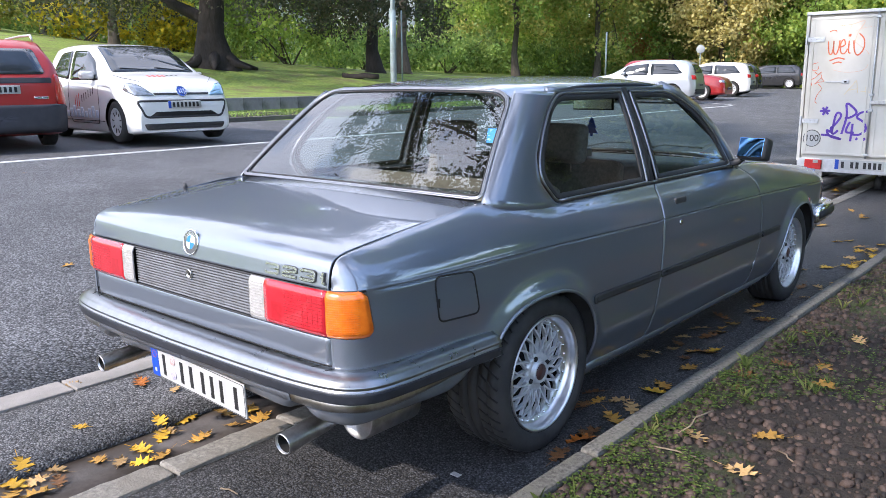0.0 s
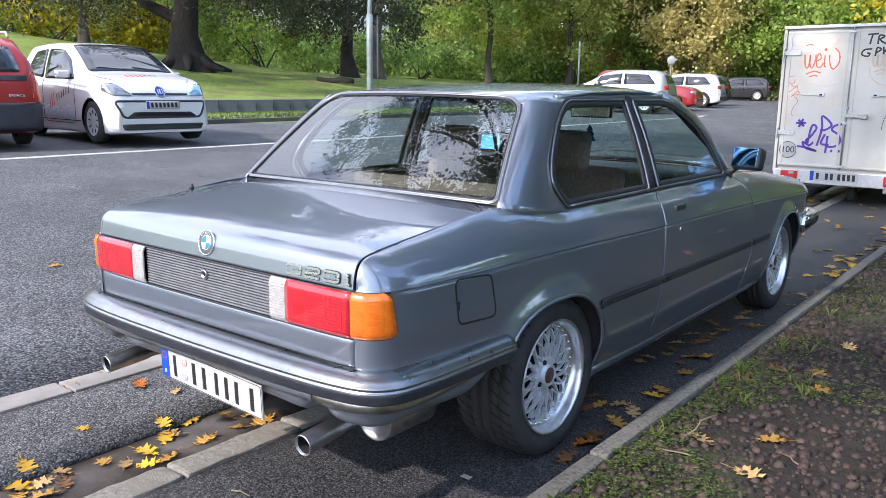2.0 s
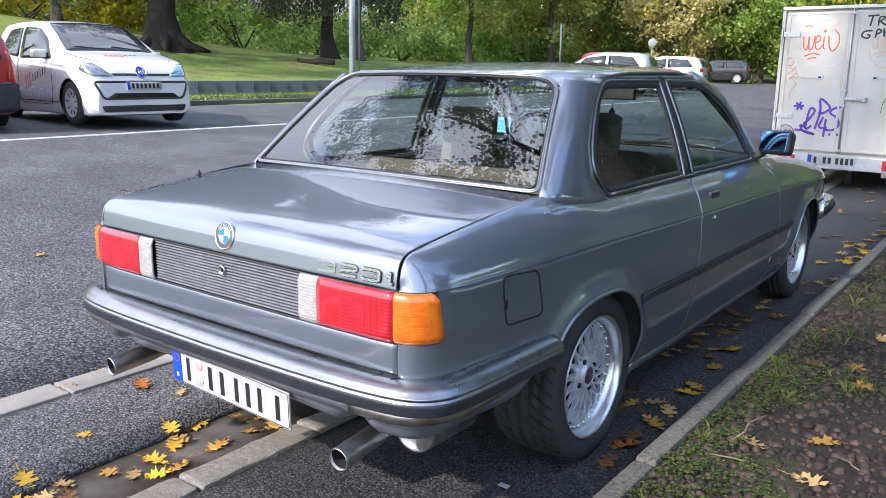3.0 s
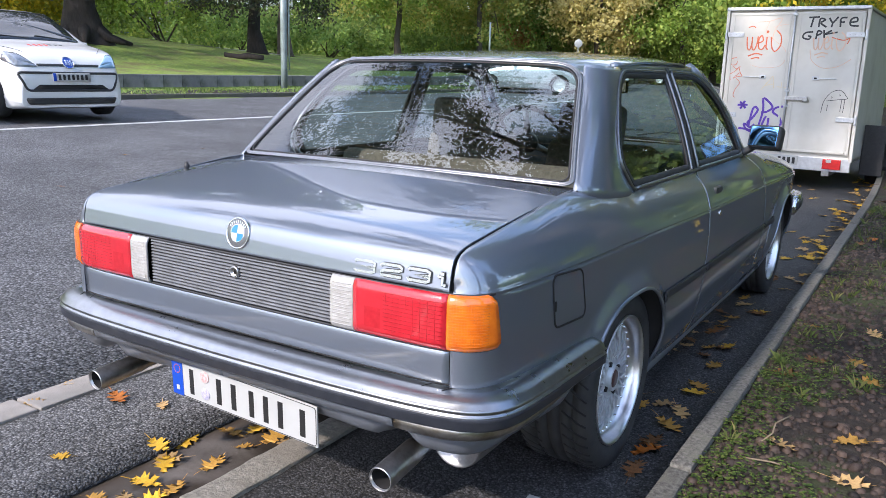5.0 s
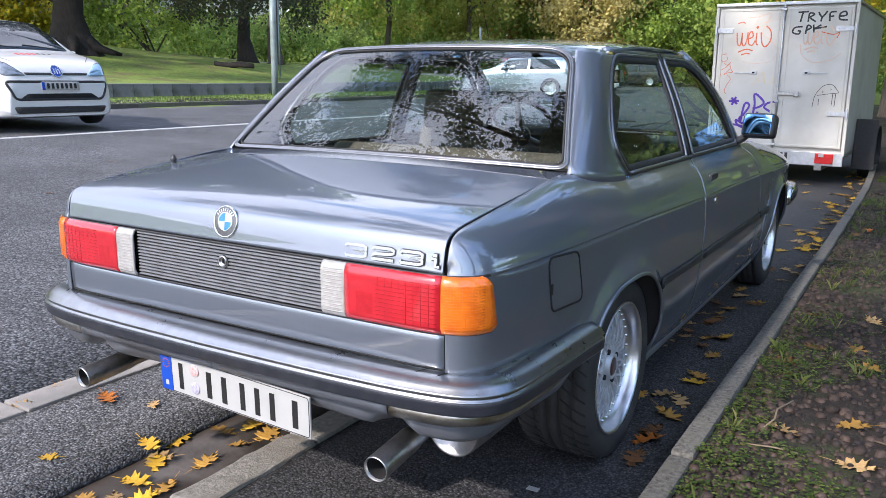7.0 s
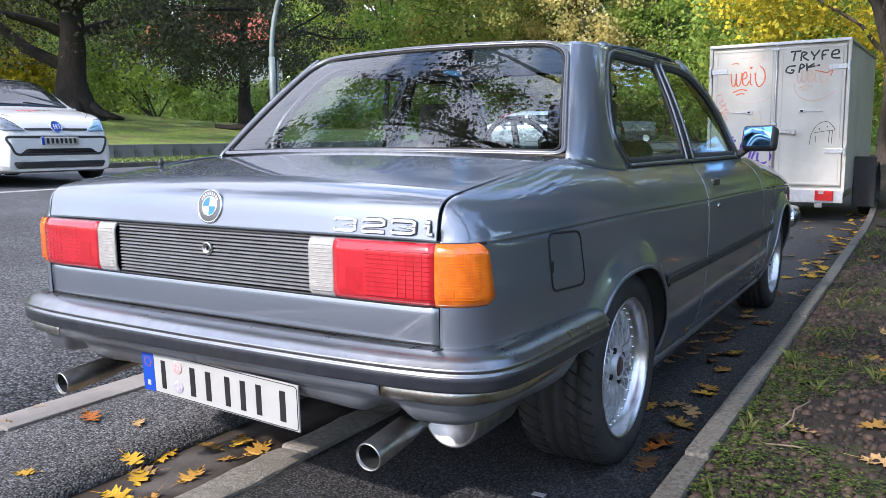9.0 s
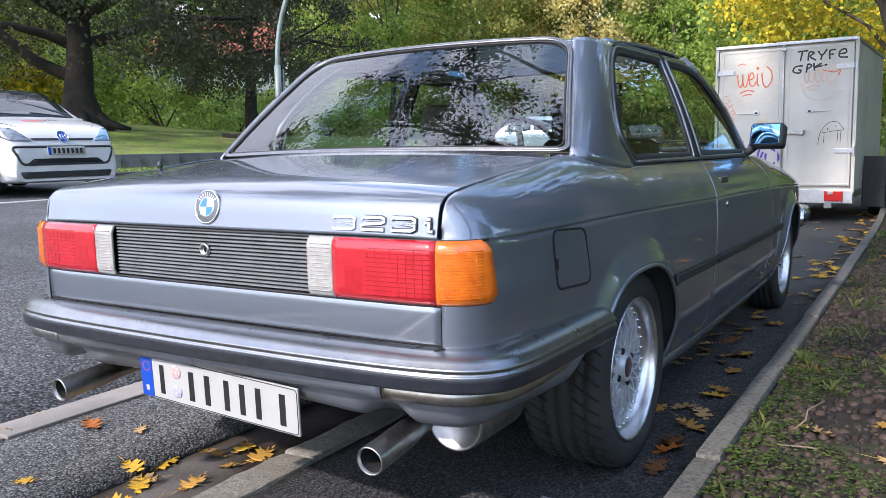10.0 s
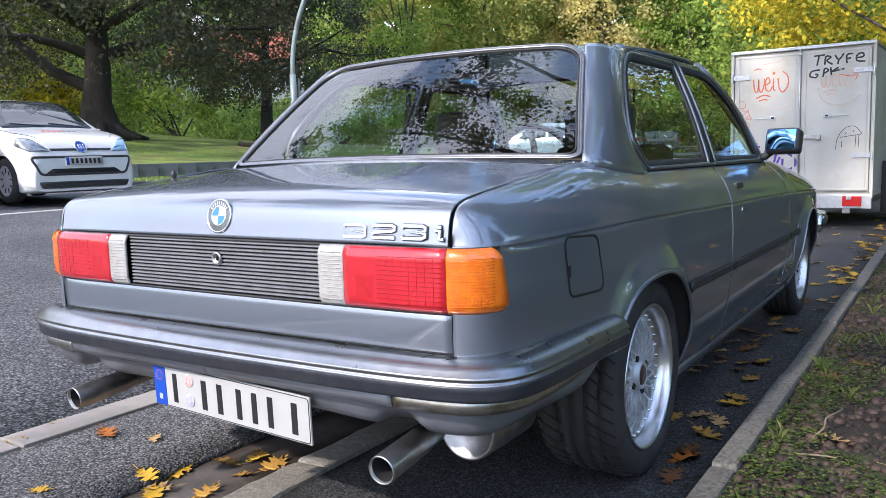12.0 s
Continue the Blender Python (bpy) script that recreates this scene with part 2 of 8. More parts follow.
SOIL = material("verge_soil", (0.013, 0.010, 0.008), 0.95, color2=(0.040, 0.030, 0.022), scale=26, blotch=(0.05, 0.065, 0.02), blotch_scale=1.7, bump=0.03, bump_scale=70)
GRASS = material("mown_grass", (0.10, 0.17, 0.028), 0.9, color2=(0.27, 0.34, 0.06), scale=9.0, blotch=(0.14, 0.125, 0.05), blotch_scale=0.9, bump=0.06, bump_scale=16)
PEBBLE = material("verge_pebble", (0.070, 0.046, 0.035), 0.7, color2=(0.026, 0.018, 0.013), scale=30, rand=0.75, bump=0.002, bump_scale=90)
PEBBLES = material("verge_pebbles", (0.066, 0.043, 0.032), 0.7, color2=(0.022, 0.015, 0.011), scale=30, island=0.75, bump=0.002, bump_scale=90)
ROADPAINT = material("road_paint", (0.62, 0.62, 0.60), 0.75, color2=(0.5, 0.5, 0.49), scale=6, blotch=(0.35, 0.35, 0.34), blotch_scale=3)
BARK = material("bark", (0.06, 0.048, 0.038), 0.95, color2=(0.11, 0.092, 0.075), scale=6, stretch=(3, 3, 0.5), bump=0.03, bump_scale=12)
BARK_DARK = material("dark_bark", (0.018, 0.015, 0.013), 0.95, color2=(0.036, 0.03, 0.026), scale=6, stretch=(3, 3, 0.5), bump=0.03, bump_scale=12)
L_COPPER = leaf_material("dark_copper_leaf", (0.034, 0.046, 0.026), (0.060, 0.070, 0.034), (0.105, 0.088, 0.055), 0.3)
L_GREEN = leaf_material("green_leaf", (0.15, 0.235, 0.045), (0.245, 0.34, 0.065), (0.37, 0.42, 0.09), 0.5)
L_YELLOW = leaf_material("yellowing_leaf", (0.30, 0.32, 0.04), (0.50, 0.42, 0.03), (0.62, 0.46, 0.03))
L_OLIVE = leaf_material("olive_autumn_leaf", (0.20, 0.25, 0.06), (0.31, 0.32, 0.075), (0.42, 0.36, 0.10), 0.45)
L_PALE = leaf_material("pale_yellow_leaf", (0.42, 0.38, 0.14), (0.56, 0.48, 0.19), (0.64, 0.55, 0.25), 0.45)
L_RUST = leaf_material("rusty_autumn_leaf", (0.26, 0.13, 0.05), (0.34, 0.19, 0.08), (0.28, 0.25, 0.08), 0.45)
L_OAK = leaf_material("glossy_oak_leaf", (0.035, 0.055, 0.02), (0.055, 0.08, 0.028), (0.10, 0.11, 0.04), 0.2)
# leaf colour darkened so that sunlit verge trees still mirror dark
L_SHADE = leaf_material("shade_darkened_leaf", (0.025, 0.045, 0.016), (0.045, 0.07, 0.022), (0.08, 0.10, 0.03), 0.25)
L_DARK = leaf_material("dark_green_leaf", (0.13, 0.205, 0.055), (0.20, 0.29, 0.075), (0.32, 0.38, 0.10), 0.5)
FALLEN = [material("fallen_leaf_" + n, c, 0.7, color2=c2, scale=22, rand=0.25, bump=0.001, bump_scale=60) for n, c, c2 in (
    ("ochre", (0.42, 0.24, 0.035), (0.30, 0.15, 0.03)), ("yellow", (0.62, 0.38, 0.02), (0.5, 0.27, 0.02)),
    ("orange", (0.50, 0.16, 0.012), (0.36, 0.10, 0.012)), ("brown", (0.22, 0.10, 0.03), (0.14, 0.06, 0.02)), ("tan", (0.45, 0.30, 0.12), (0.34, 0.2, 0.08)))]


# ---- builders ----
def pchip(xs, ys):
    """A smooth curve through the given knots that does not overshoot."""
    xs, ys = np.array(xs, float), np.array(ys, float)
    h, d = np.diff(xs), np.diff(ys) / np.diff(xs)
    m = np.zeros(len(xs))
    m[0], m[-1] = d[0], d[-1]
    for i in range(1, len(xs) - 1):
        if d[i - 1] * d[i] > 0:
            w1, w2 = 2 * h[i] + h[i - 1], h[i] + 2 * h[i - 1]
            m[i] = (w1 + w2) / (w1 / d[i - 1] + w2 / d[i])
    def f(x):
        x = min(max(x, xs[0]), xs[-1])
        i = min(max(int(np.searchsorted(xs, x)) - 1, 0), len(xs) - 2)
        t = (x - xs[i]) / h[i]
        return float((2 * t**3 - 3 * t**2 + 1) * ys[i] + (t**3 - 2 * t**2 + t) * h[i] * m[i] + (3 * t**2 - 2 * t**3) * ys[i + 1] + (t**3 - t**2) * h[i] * m[i + 1])
    return f


def mesh_of(name, verts, faces, smooth=True):
    me = bpy.data.meshes.new(name)
    me.from_pydata([tuple(v) for v in verts], [], faces)
    me.update()
    if smooth:
        me.polygons.foreach_set("use_smooth", [True] * len(me.polygons))
    return me


def link_mesh(name, me, mat, parent=None, label=""):
    ob = new(name, me)
    if mat and not me.materials:
        me.materials.append(mat)
    if parent:
        ob.parent = parent
    if label:
        tagged(ob, label)
    return ob


def part(name, bm, mat, parent=None, label="", smooth=False):
    me = bpy.data.meshes.new(name)
    bm.to_mesh(me)
    bm.free()
    if smooth:
        me.polygons.foreach_set("use_smooth", [True] * len(me.polygons))
    return link_mesh(name, me, mat, parent, label)


def sheet(name, rows, mat, parent=None, label="", thick=0.0, loop=False, smooth=True, skip=None, flip=False, offset=-1.0):
    """A surface through rows of points; thick gives it depth."""
    n, k = len(rows), len(rows[0])
    verts = [p for r in rows for p in r]
    faces = []
    for i in range(n - 1 + (1 if loop else 0)):
        for j in range(k - 1):
            a, b = i * k + j, ((i + 1) % n) * k + j
            f = (a, a + 1, b + 1, b)
            if skip and skip([verts[q] for q in f]):
                continue
            faces.append(f[::-1] if flip else f)
    me = mesh_of(name, verts, faces, smooth)
    ob = link_mesh(name, me, mat, parent, label)
    if thick:
        md = ob.modifiers.new("depth", "SOLIDIFY")
        md.thickness = thick
        md.offset = offset
    return ob


def both(rows):
    return [[Vector((-p[0], p[1], p[2])) for p in r] for r in rows]


def sweep(name, pts, profile, mat, parent=None, label="", closed=False, up=(0, 0, 1), caps=True, smooth=True):
    """A profile of (side, up) offsets carried along a line of points."""
    pts = [Vector(p) for p in pts]
    n, k = len(pts), len(profile)
    verts, faces = [], []
    for i, p in enumerate(pts):
        a = pts[(i - 1) % n] if closed or i > 0 else p
        b = pts[(i + 1) % n] if closed or i < n - 1 else p
        t = (b - a).normalized()
        u = Vector(up)
        s = t.cross(u)
        if s.length < 1e-4:
            s = t.cross(Vector((0, 1, 0)))
        s.normalize()
        u = s.cross(t).normalized()
        verts += [p + s * q[0] + u * q[1] for q in profile]
    for i in range(n if closed else n - 1):
        for j in range(k):
            a, b = i * k + j, i * k + (j + 1) % k
            c, d = ((i + 1) % n) * k + (j + 1) % k, ((i + 1) % n) * k + j
            faces.append((a, b, c, d))
    if caps and not closed:
        faces.append(tuple(range(k))[::-1])
        faces.append(tuple((n - 1) * k + j for j in range(k)))
    return link_mesh(name, mesh_of(name, verts, faces, smooth), mat, parent, label)


def ring(r, n=10, rx=None):
    return [((rx or r) * math.cos(2 * math.pi * i / n), r * math.sin(2 * math.pi * i / n)) for i in range(n)]


def box_bm(size, loc=(0, 0, 0), bevel=0.0, rot=None, segs=2):
    bm = bmesh.new()
    bmesh.ops.create_cube(bm, size=1.0)
    bmesh.ops.scale(bm, vec=size, verts=bm.verts)
    if bevel:
        bmesh.ops.bevel(bm, geom=list(bm.edges), offset=bevel, segments=segs, affect="EDGES", profile=0.6)
    m = Matrix.Translation(loc) @ (rot if rot else Matrix())
    bmesh.ops.transform(bm, matrix=m, verts=bm.verts)
    return bm


def box(name, size, loc, mat, parent=None, label="", bevel=0.004, rot=None):
    return part(name, box_bm(size, loc, bevel, rot), mat, parent, label)


def turned(name, profile, mat, parent=None, label="", m=Matrix(), n=48, closed=False):
    """A body turned about its x axis; profile of (x, radius)."""
    rows = []
    for i in range(n):
        a = 2 * math.pi * i / n
        rows.append([m @ Vector((x, r * math.cos(a), r * math.sin(a))) for x, r in profile])
    ob = sheet(name, rows, mat, parent, label, loop=True)
    return ob


def rounded(pts, radius, seg=6):
    """A closed line with its corners rounded; radius one number or one for each corner."""
    out, n = [], len(pts)
    pts = [Vector(p) for p in pts]
    for i, p in enumerate(pts):
        r = radius[i] if isinstance(radius, (list, tuple)) else radius
        a, b = (pts[i - 1] - p), (pts[(i + 1) % n] - p)
        ra, rb = min(r, a.length * 0.48), min(r, b.length * 0.48)
        s, e = p + a.normalized() * ra, p + b.normalized() * rb
        for j in range(seg + 1):
            t = j / seg
            out.append(s * (1 - t) ** 2 + p * 2 * t * (1 - t) + e * t * t)
    return out


def densify(pts, step, closed=True):
    out, n = [], len(pts)
    for i in range(n if closed else n - 1):
        a, b = Vector(pts[i]), Vector(pts[(i + 1) % n])
        k = max(1, int((b - a).length / step))
        out += [a.lerp(b, j / k) for j in range(k)]
    if not closed:
        out.append(Vector(pts[-1]))
    return out


def fan(name, loop_pts, mat, parent=None, label="", thick=0.0, bulge=None):
    """A filled pane inside a closed line, with rings towards its middle so that it can bulge."""
    c = sum((Vector(p) for p in loop_pts), Vector()) / len(loop_pts)
    rows = []
    for s in (1.0, 0.8, 0.6, 0.4, 0.2, 0.0):
        row = []
        for p in list(loop_pts) + [loop_pts[0]]:
            q = c.lerp(Vector(p), s)
            if bulge:
                q = q + Vector(bulge) * (1 - s * s)
            row.append(q)
        rows.append(row)
    return sheet(name, rows, mat, parent, label, thick=thick)


def text_mesh(name, body, size, m, mat, parent=None, depth=0.002, label="", align="CENTER", bevel=0.0, sx=1.0, fat=0.0):
    cu = bpy.data.curves.new(name, "FONT")
    cu.body = body
    cu.size = size
    cu.extrude = depth
    cu.offset = fat
    cu.bevel_depth = bevel
    cu.align_x = align
    cu.align_y = "CENTER"
    tmp = new(name + "_tmp", cu)
    me = bpy.data.meshes.new_from_object(tmp.evaluated_get(bpy.context.evaluated_depsgraph_get()))
    bpy.data.objects.remove(tmp)
    me.transform(m @ Matrix.Diagonal((sx, 1, 1, 1)))
    me.materials.clear()
    return link_mesh(name, me, mat, parent, label)


def empty(name, loc=(0, 0, 0)):
    ob = new(name)
    ob.location = loc
    ob.empty_display_size = 0.2
    return ob


def gz(x, y):
    """Height of the street: level beside the kerb, rising towards the far side."""
    r = max(0.0, -x - 0.3)
    z = 0.045 * min(r, 9.0) + 0.012 * max(0.0, r - 9.0)
    return z + 0.0045 * max(0.0, y - 14.0)


def smoothstep(a, b, x):
    t = min(max((x - a) / (b - a), 0), 1)
    return t * t * (3 - 2 * t)

# ---- the parked saloon ----
car = tagged(empty("parked_saloon"), "steel-blue metallic two-door saloon from the eighties parked at the kerb", "car")
PLAN = [(0.0, -0.050), (0.3, -0.049), (0.55, -0.046), (0.642, -0.037), (0.674, -0.026), (0.698, -0.004), (0.714, 0.03), (0.724, 0.075), (0.733, 0.15),
        (0.746, 0.33), (0.760, 0.7), (0.770, 1.2), (0.775, 1.7), (0.775, 2.8), (0.766, 3.4), (0.748, 3.75), (0.722, 3.98), (0.69, 4.08)]
_s = [0.0]
for _a, _b in zip(PLAN, PLAN[1:]):
    _s.append(_s[-1] + math.hypot(_b[0] - _a[0], _b[1] - _a[1]))
plan_x, plan_y = pchip(_s, [p[0] for p in PLAN]), pchip(_s, [p[1] for p in PLAN])
S_SEAM, S_END = _s[3], _s[-1]


def plan(s, out=0.0):
    """A point of the body's outline seen from above, moved outwards by out, and the outward direction."""
    e = 0.004
    t = Vector((plan_x(s + e) - plan_x(s - e), plan_y(s + e) - plan_y(s - e), 0)).normalized()
    nrm = Vector((t.y, -t.x, 0))
    return Vector((plan_x(s), plan_y(s), 0)) + nrm * out, nrm


_ys = np.linspace(0, S_END, 900)
_yy = np.array([plan_y(q) for q in _ys])


def s_at(y):
    return float(np.interp(y, _yy[180:], _ys[180:]))


EDGE = [(0.642, -0.034, 0.772), (0.642, -0.027, 0.802), (0.642, -0.012, 0.824), (0.642, 0.015, 0.836), (0.642, 0.055, 0.843), (0.642, 0.13, 0.853),
        (0.641, 0.31, 0.875), (0.638, 0.6, 0.904), (0.664, 0.78, 0.893), (0.690, 0.95, 0.869), (0.693, 1.2, 0.868), (0.688, 1.77, 0.864), (0.686, 2.6, 0.860),
        (0.682, 2.78, 0.858), (0.665, 3.0, 0.846), (0.655, 3.4, 0.806), (0.645, 3.75, 0.762), (0.63, 3.95, 0.735), (0.60, 4.06, 0.715)]
_es = [_s[3], _s[4], _s[5], _s[6], _s[7], _s[8], _s[9], s_at(0.6), s_at(0.78), s_at(0.95), s_at(1.2), s_at(1.77), s_at(2.6), s_at(2.78), s_at(3.0), s_at(3.4), s_at(3.75), s_at(3.98), S_END]
edge_x, edge_y, edge_z = (pchip(_es, [p[i] for p in EDGE]) for i in range(3))
crease_z = pchip([-0.1, 0.57, 1.6, 2.73, 3.4, 4.1], [0.750, 0.750, 0.732, 0.712, 0.69, 0.655])
belly = pchip([0.18, 0.22, 0.30, 0.40, 0.50, 0.62, 0.70, 0.78], [-0.075, -0.05, -0.018, 0.0, 0.007, 0.008, 0.003, 0.0])
bottom_z = pchip([-0.1, 0.12, 0.46, 0.62, 1.0, 2.9, 3.3, 4.1], [0.46, 0.39, 0.44, 0.44, 0.215, 0.205, 0.25, 0.40])
deckish = lambda y: 1 - smoothstep(0.66, 0.95, y) + smoothstep(2.6, 2.9, y)
ARCH = [(0.815, 0.272, 0.318), (3.40, 0.272, 0.315)]


def arch_d(p, ay, az, ar):
    """Distance from a wheel's middle, measured so that the arch opening lies at ar; the rear arch is drawn out backwards."""
    dy, dz = p.y - ay, p.z - az
    back = ay < 2 and dy < 0
    n = 2.9 if back else 2.2
    f = (1.09 if back else 0.955)
    q = ((abs(dy) / f) ** n + max(0.0, dz) ** n) ** (1 / n) if dz > 0 else abs(dy) / f
    return q


def side_point(s, u):
    """The body's side: u = 0 at the sill, 0.75 on the crease, 1 at the boot, belt or bonnet edge."""
    base, nrm = plan(s)
    y = base.y
    zc = crease_z(y)
    if u <= 0.75:
        z = bottom_z(y) + (zc - bottom_z(y)) * (u / 0.75)
        step = (0.0012 - 0.0060 * math.exp(-((z - zc + 0.007) / 0.0030) ** 2)) * smoothstep(0.03, 0.14, y)
        p = base + nrm * (belly(z) + step)
        p.z = z
    else:
        t = (u - 0.75) / 0.25
        c = base.copy()
        c.z = zc
        e = Vector((edge_x(s), edge_y(s), edge_z(s)))
        k = deckish(y)
        h = e.z - c.z
        p1 = c + Vector((0, 0, h * (0.42 * k + 0.75 * (1 - k)))) - nrm * (0.006 + 0.020 * (1 - k))
        out = Vector((c.x - e.x, c.y - e.y, 0))
        p2 = (e + out * 0.46 - Vector((0, 0, h * 0.10))) * k + e.lerp(c, 0.3) * (1 - k)
        p = c * (1 - t) ** 3 + p1 * 3 * t * (1 - t) ** 2 + p2 * 3 * t * t * (1 - t) + e * t ** 3
    for ay, az, ar in ARCH:
        d = arch_d(p, ay, az, ar)
        if p.z > 0.2 and d < ar + 0.16:
            p = p + nrm * 0.020 * math.exp(-((d - ar) / 0.042) ** 2) * smoothstep(0.2, 0.42, p.z)
            if ar - 0.022 < d < ar:
                q = Vector((0, p.y - ay, p.z - az)) * (ar / d)
                p = Vector((p.x, ay + q.y, az + q.z))
    return p


def in_arch(face):
    for ay, az, ar in ARCH:
        for p in face:
            if arch_d(p, ay, az, ar) < ar - 0.001 and abs(p.x) > 0.4:
                return True
    return False


US = [i / 54 * 0.75 for i in range(53)] + [0.7295, 0.7325, 0.735, 0.7375, 0.74, 0.7425, 0.745, 0.7475, 0.75, 0.755] + [0.75 + 0.25 * i / 14 for i in range(1, 15)]
rear_seam = pchip([0.2, 0.3, 0.5, 0.72, 0.80, 0.87], [1.595, 1.605, 1.625, 1.645, 1.675, 1.725])
front_seam = pchip([0.2, 0.31, 0.5, 0.7, 0.8, 0.87], [2.72, 2.735, 2.772, 2.75, 2.69, 2.62])


def z_nominal(u):
    return 0.21 + (0.725 - 0.21) * min(u, 0.75) / 0.75 + max(0, u - 0.75) / 0.25 * 0.14


def side_panel(name, sa, sb, shift_a=None, shift_b=None, n=60, label=""):
    rows = []
    for i in range(n + 1):
        f = i / n
        row = []
        for u in US:
            z = z_nominal(u)
            a = s_at(shift_a(z)) + 0.0025 if shift_a else sa
            b = s_at(shift_b(z)) - 0.0025 if shift_b else sb
            row.append(side_point(a + (b - a) * f, u))
        rows.append(row)
    sheet(name, rows, PAINT, car, label, thick=0.004, skip=in_arch, flip=False, offset=1.0)
    sheet(name, both(rows), PAINT, car, label, thick=0.004, skip=in_arch, flip=True, offset=1.0)


side_panel("rear_quarter_panel", S_SEAM + 0.002, 0, None, rear_seam, n=190)
side_panel("door", 0, 0, rear_seam, front_seam, n=70)
side_panel("front_wing", 0, S_END, front_seam, None, n=120)

# near-black lining added behind the panel gaps to stand for their shade
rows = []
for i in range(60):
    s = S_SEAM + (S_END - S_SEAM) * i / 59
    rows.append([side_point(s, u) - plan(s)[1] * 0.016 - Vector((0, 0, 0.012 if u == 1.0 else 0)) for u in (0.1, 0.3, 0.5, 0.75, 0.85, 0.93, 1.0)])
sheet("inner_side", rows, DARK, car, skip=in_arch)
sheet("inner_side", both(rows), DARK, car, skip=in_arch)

# rolled arch lips, and wheel housings coloured near black for the shade inside
for ay, az, ar in ARCH:
    for sg in (1, -1):
        pts, house_o, house_i = [], [], []
        for i in range(49):
            a = radians(-14 + 208 * i / 48)
            k = ar / arch_d(Vector((0, ay + ar * math.cos(a), az + ar * math.sin(a))), ay, az, ar)
            if a < 0 or a > math.pi:
                k = min(k, 1.12)
            y, z = ay + k * ar * math.cos(a), az + k * ar * math.sin(a)
            if y < 0.5 and z < 0.445:
                y, z = ay - 0.345, 0.445
            s = s_at(y)
            b, nr = plan(s)
            x = b.x + belly(min(z, 0.7)) + 0.020 * smoothstep(0.2, 0.42, z)
            pts.append((sg * (x + 0.001), y, z))
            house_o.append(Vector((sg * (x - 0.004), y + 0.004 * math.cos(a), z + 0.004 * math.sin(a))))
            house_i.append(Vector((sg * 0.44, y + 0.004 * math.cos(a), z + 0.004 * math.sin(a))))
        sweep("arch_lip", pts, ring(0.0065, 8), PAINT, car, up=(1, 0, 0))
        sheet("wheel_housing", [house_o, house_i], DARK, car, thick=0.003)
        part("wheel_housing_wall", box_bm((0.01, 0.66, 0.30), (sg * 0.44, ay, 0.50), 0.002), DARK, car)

# boot lid: deck and rear face in one pressing
lid_prof = [(0.604, 0.906), (0.5, 0.897), (0.4, 0.887), (0.3, 0.877), (0.2, 0.866), (0.12, 0.857), (0.06, 0.8495), (0.025, 0.844), (0.003, 0.8385), (-0.014, 0.831),
            (-0.025, 0.820), (-0.031, 0.806), (-0.0345, 0.79), (-0.0375, 0.772), (-0.040, 0.758), (-0.041, 0.753), (-0.037, 0.7495), (-0.02, 0.7485)]


def lid_point(x, y, z):
    a = abs(x) / 0.637
    rear = 1 - smoothstep(-0.03, 0.5, y)
    return Vector((x, y - 0.040 * (1 - a * a) * smoothstep(0.3, 0.6, y) + rear * (-0.012 + 0.014 * a ** 3), z + 0.014 * (1 - a * a) * smoothstep(-0.035, 0.05, y) - 0.004 * a ** 6))


xs = [0.634 * math.sin(math.pi / 2 * i / 24) for i in range(-24, 25)]
lid = sheet("boot_lid", [[lid_point(x, y, z) for x in xs] for y, z in lid_prof], PAINT, car, thick=0.006, offset=1.0)
# near-black sheet that gives the gap round the lid its shade
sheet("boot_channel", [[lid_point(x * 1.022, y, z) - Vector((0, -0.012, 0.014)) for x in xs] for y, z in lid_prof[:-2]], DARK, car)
# scuttle strip between the boot lid and the rear window
sheet("scuttle", [[Vector((x * 0.655 / 0.637, 0.606 + k * 0.03 - 0.042 * (1 - (x / 0.637) ** 2), 0.9000 + 0.012 * (1 - (x / 0.637) ** 2) + k * 0.004)) for x in xs] for k in (0, 1)], RUBBER, car, thick=0.003)

def along(sa, sb, n, z, out):
    res = []
    for i in range(n + 1):
        p, _n = plan(sa + (sb - sa) * i / n, out)
        res.append(Vector((p.x, p.y, z)))
    return res


def mirror_line(pts):
    return [Vector((-p.x, p.y, p.z)) for p in reversed(pts)] + pts[1:]


# lower rear panel below the lamps
low = []
for z, o in ((0.50, -0.005), (0.52, -0.003), (0.56, 0.0), (0.60, 0.0015), (0.612, 0.001), (0.6155, -0.001), (0.6168, -0.006), (0.6168, -0.03)):
    low.append(mirror_line(along(0, S_SEAM - 0.0015, 30, z, o)))
sheet("rear_panel", low, PAINT, car, thick=0.004, offset=1.0)
# near-black sheet standing for the shade behind lamps and panel
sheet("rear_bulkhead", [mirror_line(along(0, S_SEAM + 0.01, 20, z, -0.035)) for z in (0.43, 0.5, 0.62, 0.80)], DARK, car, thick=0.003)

RIB_AMBER = material("dark_amber_rib", (0.62, 0.15, 0.006), 0.5, color2=(0.52, 0.11, 0.004), scale=60)
RIB_RED = material("dark_red_rib", (0.36, 0.008, 0.014), 0.55, spec=0.2, color2=(0.30, 0.006, 0.01), scale=60)
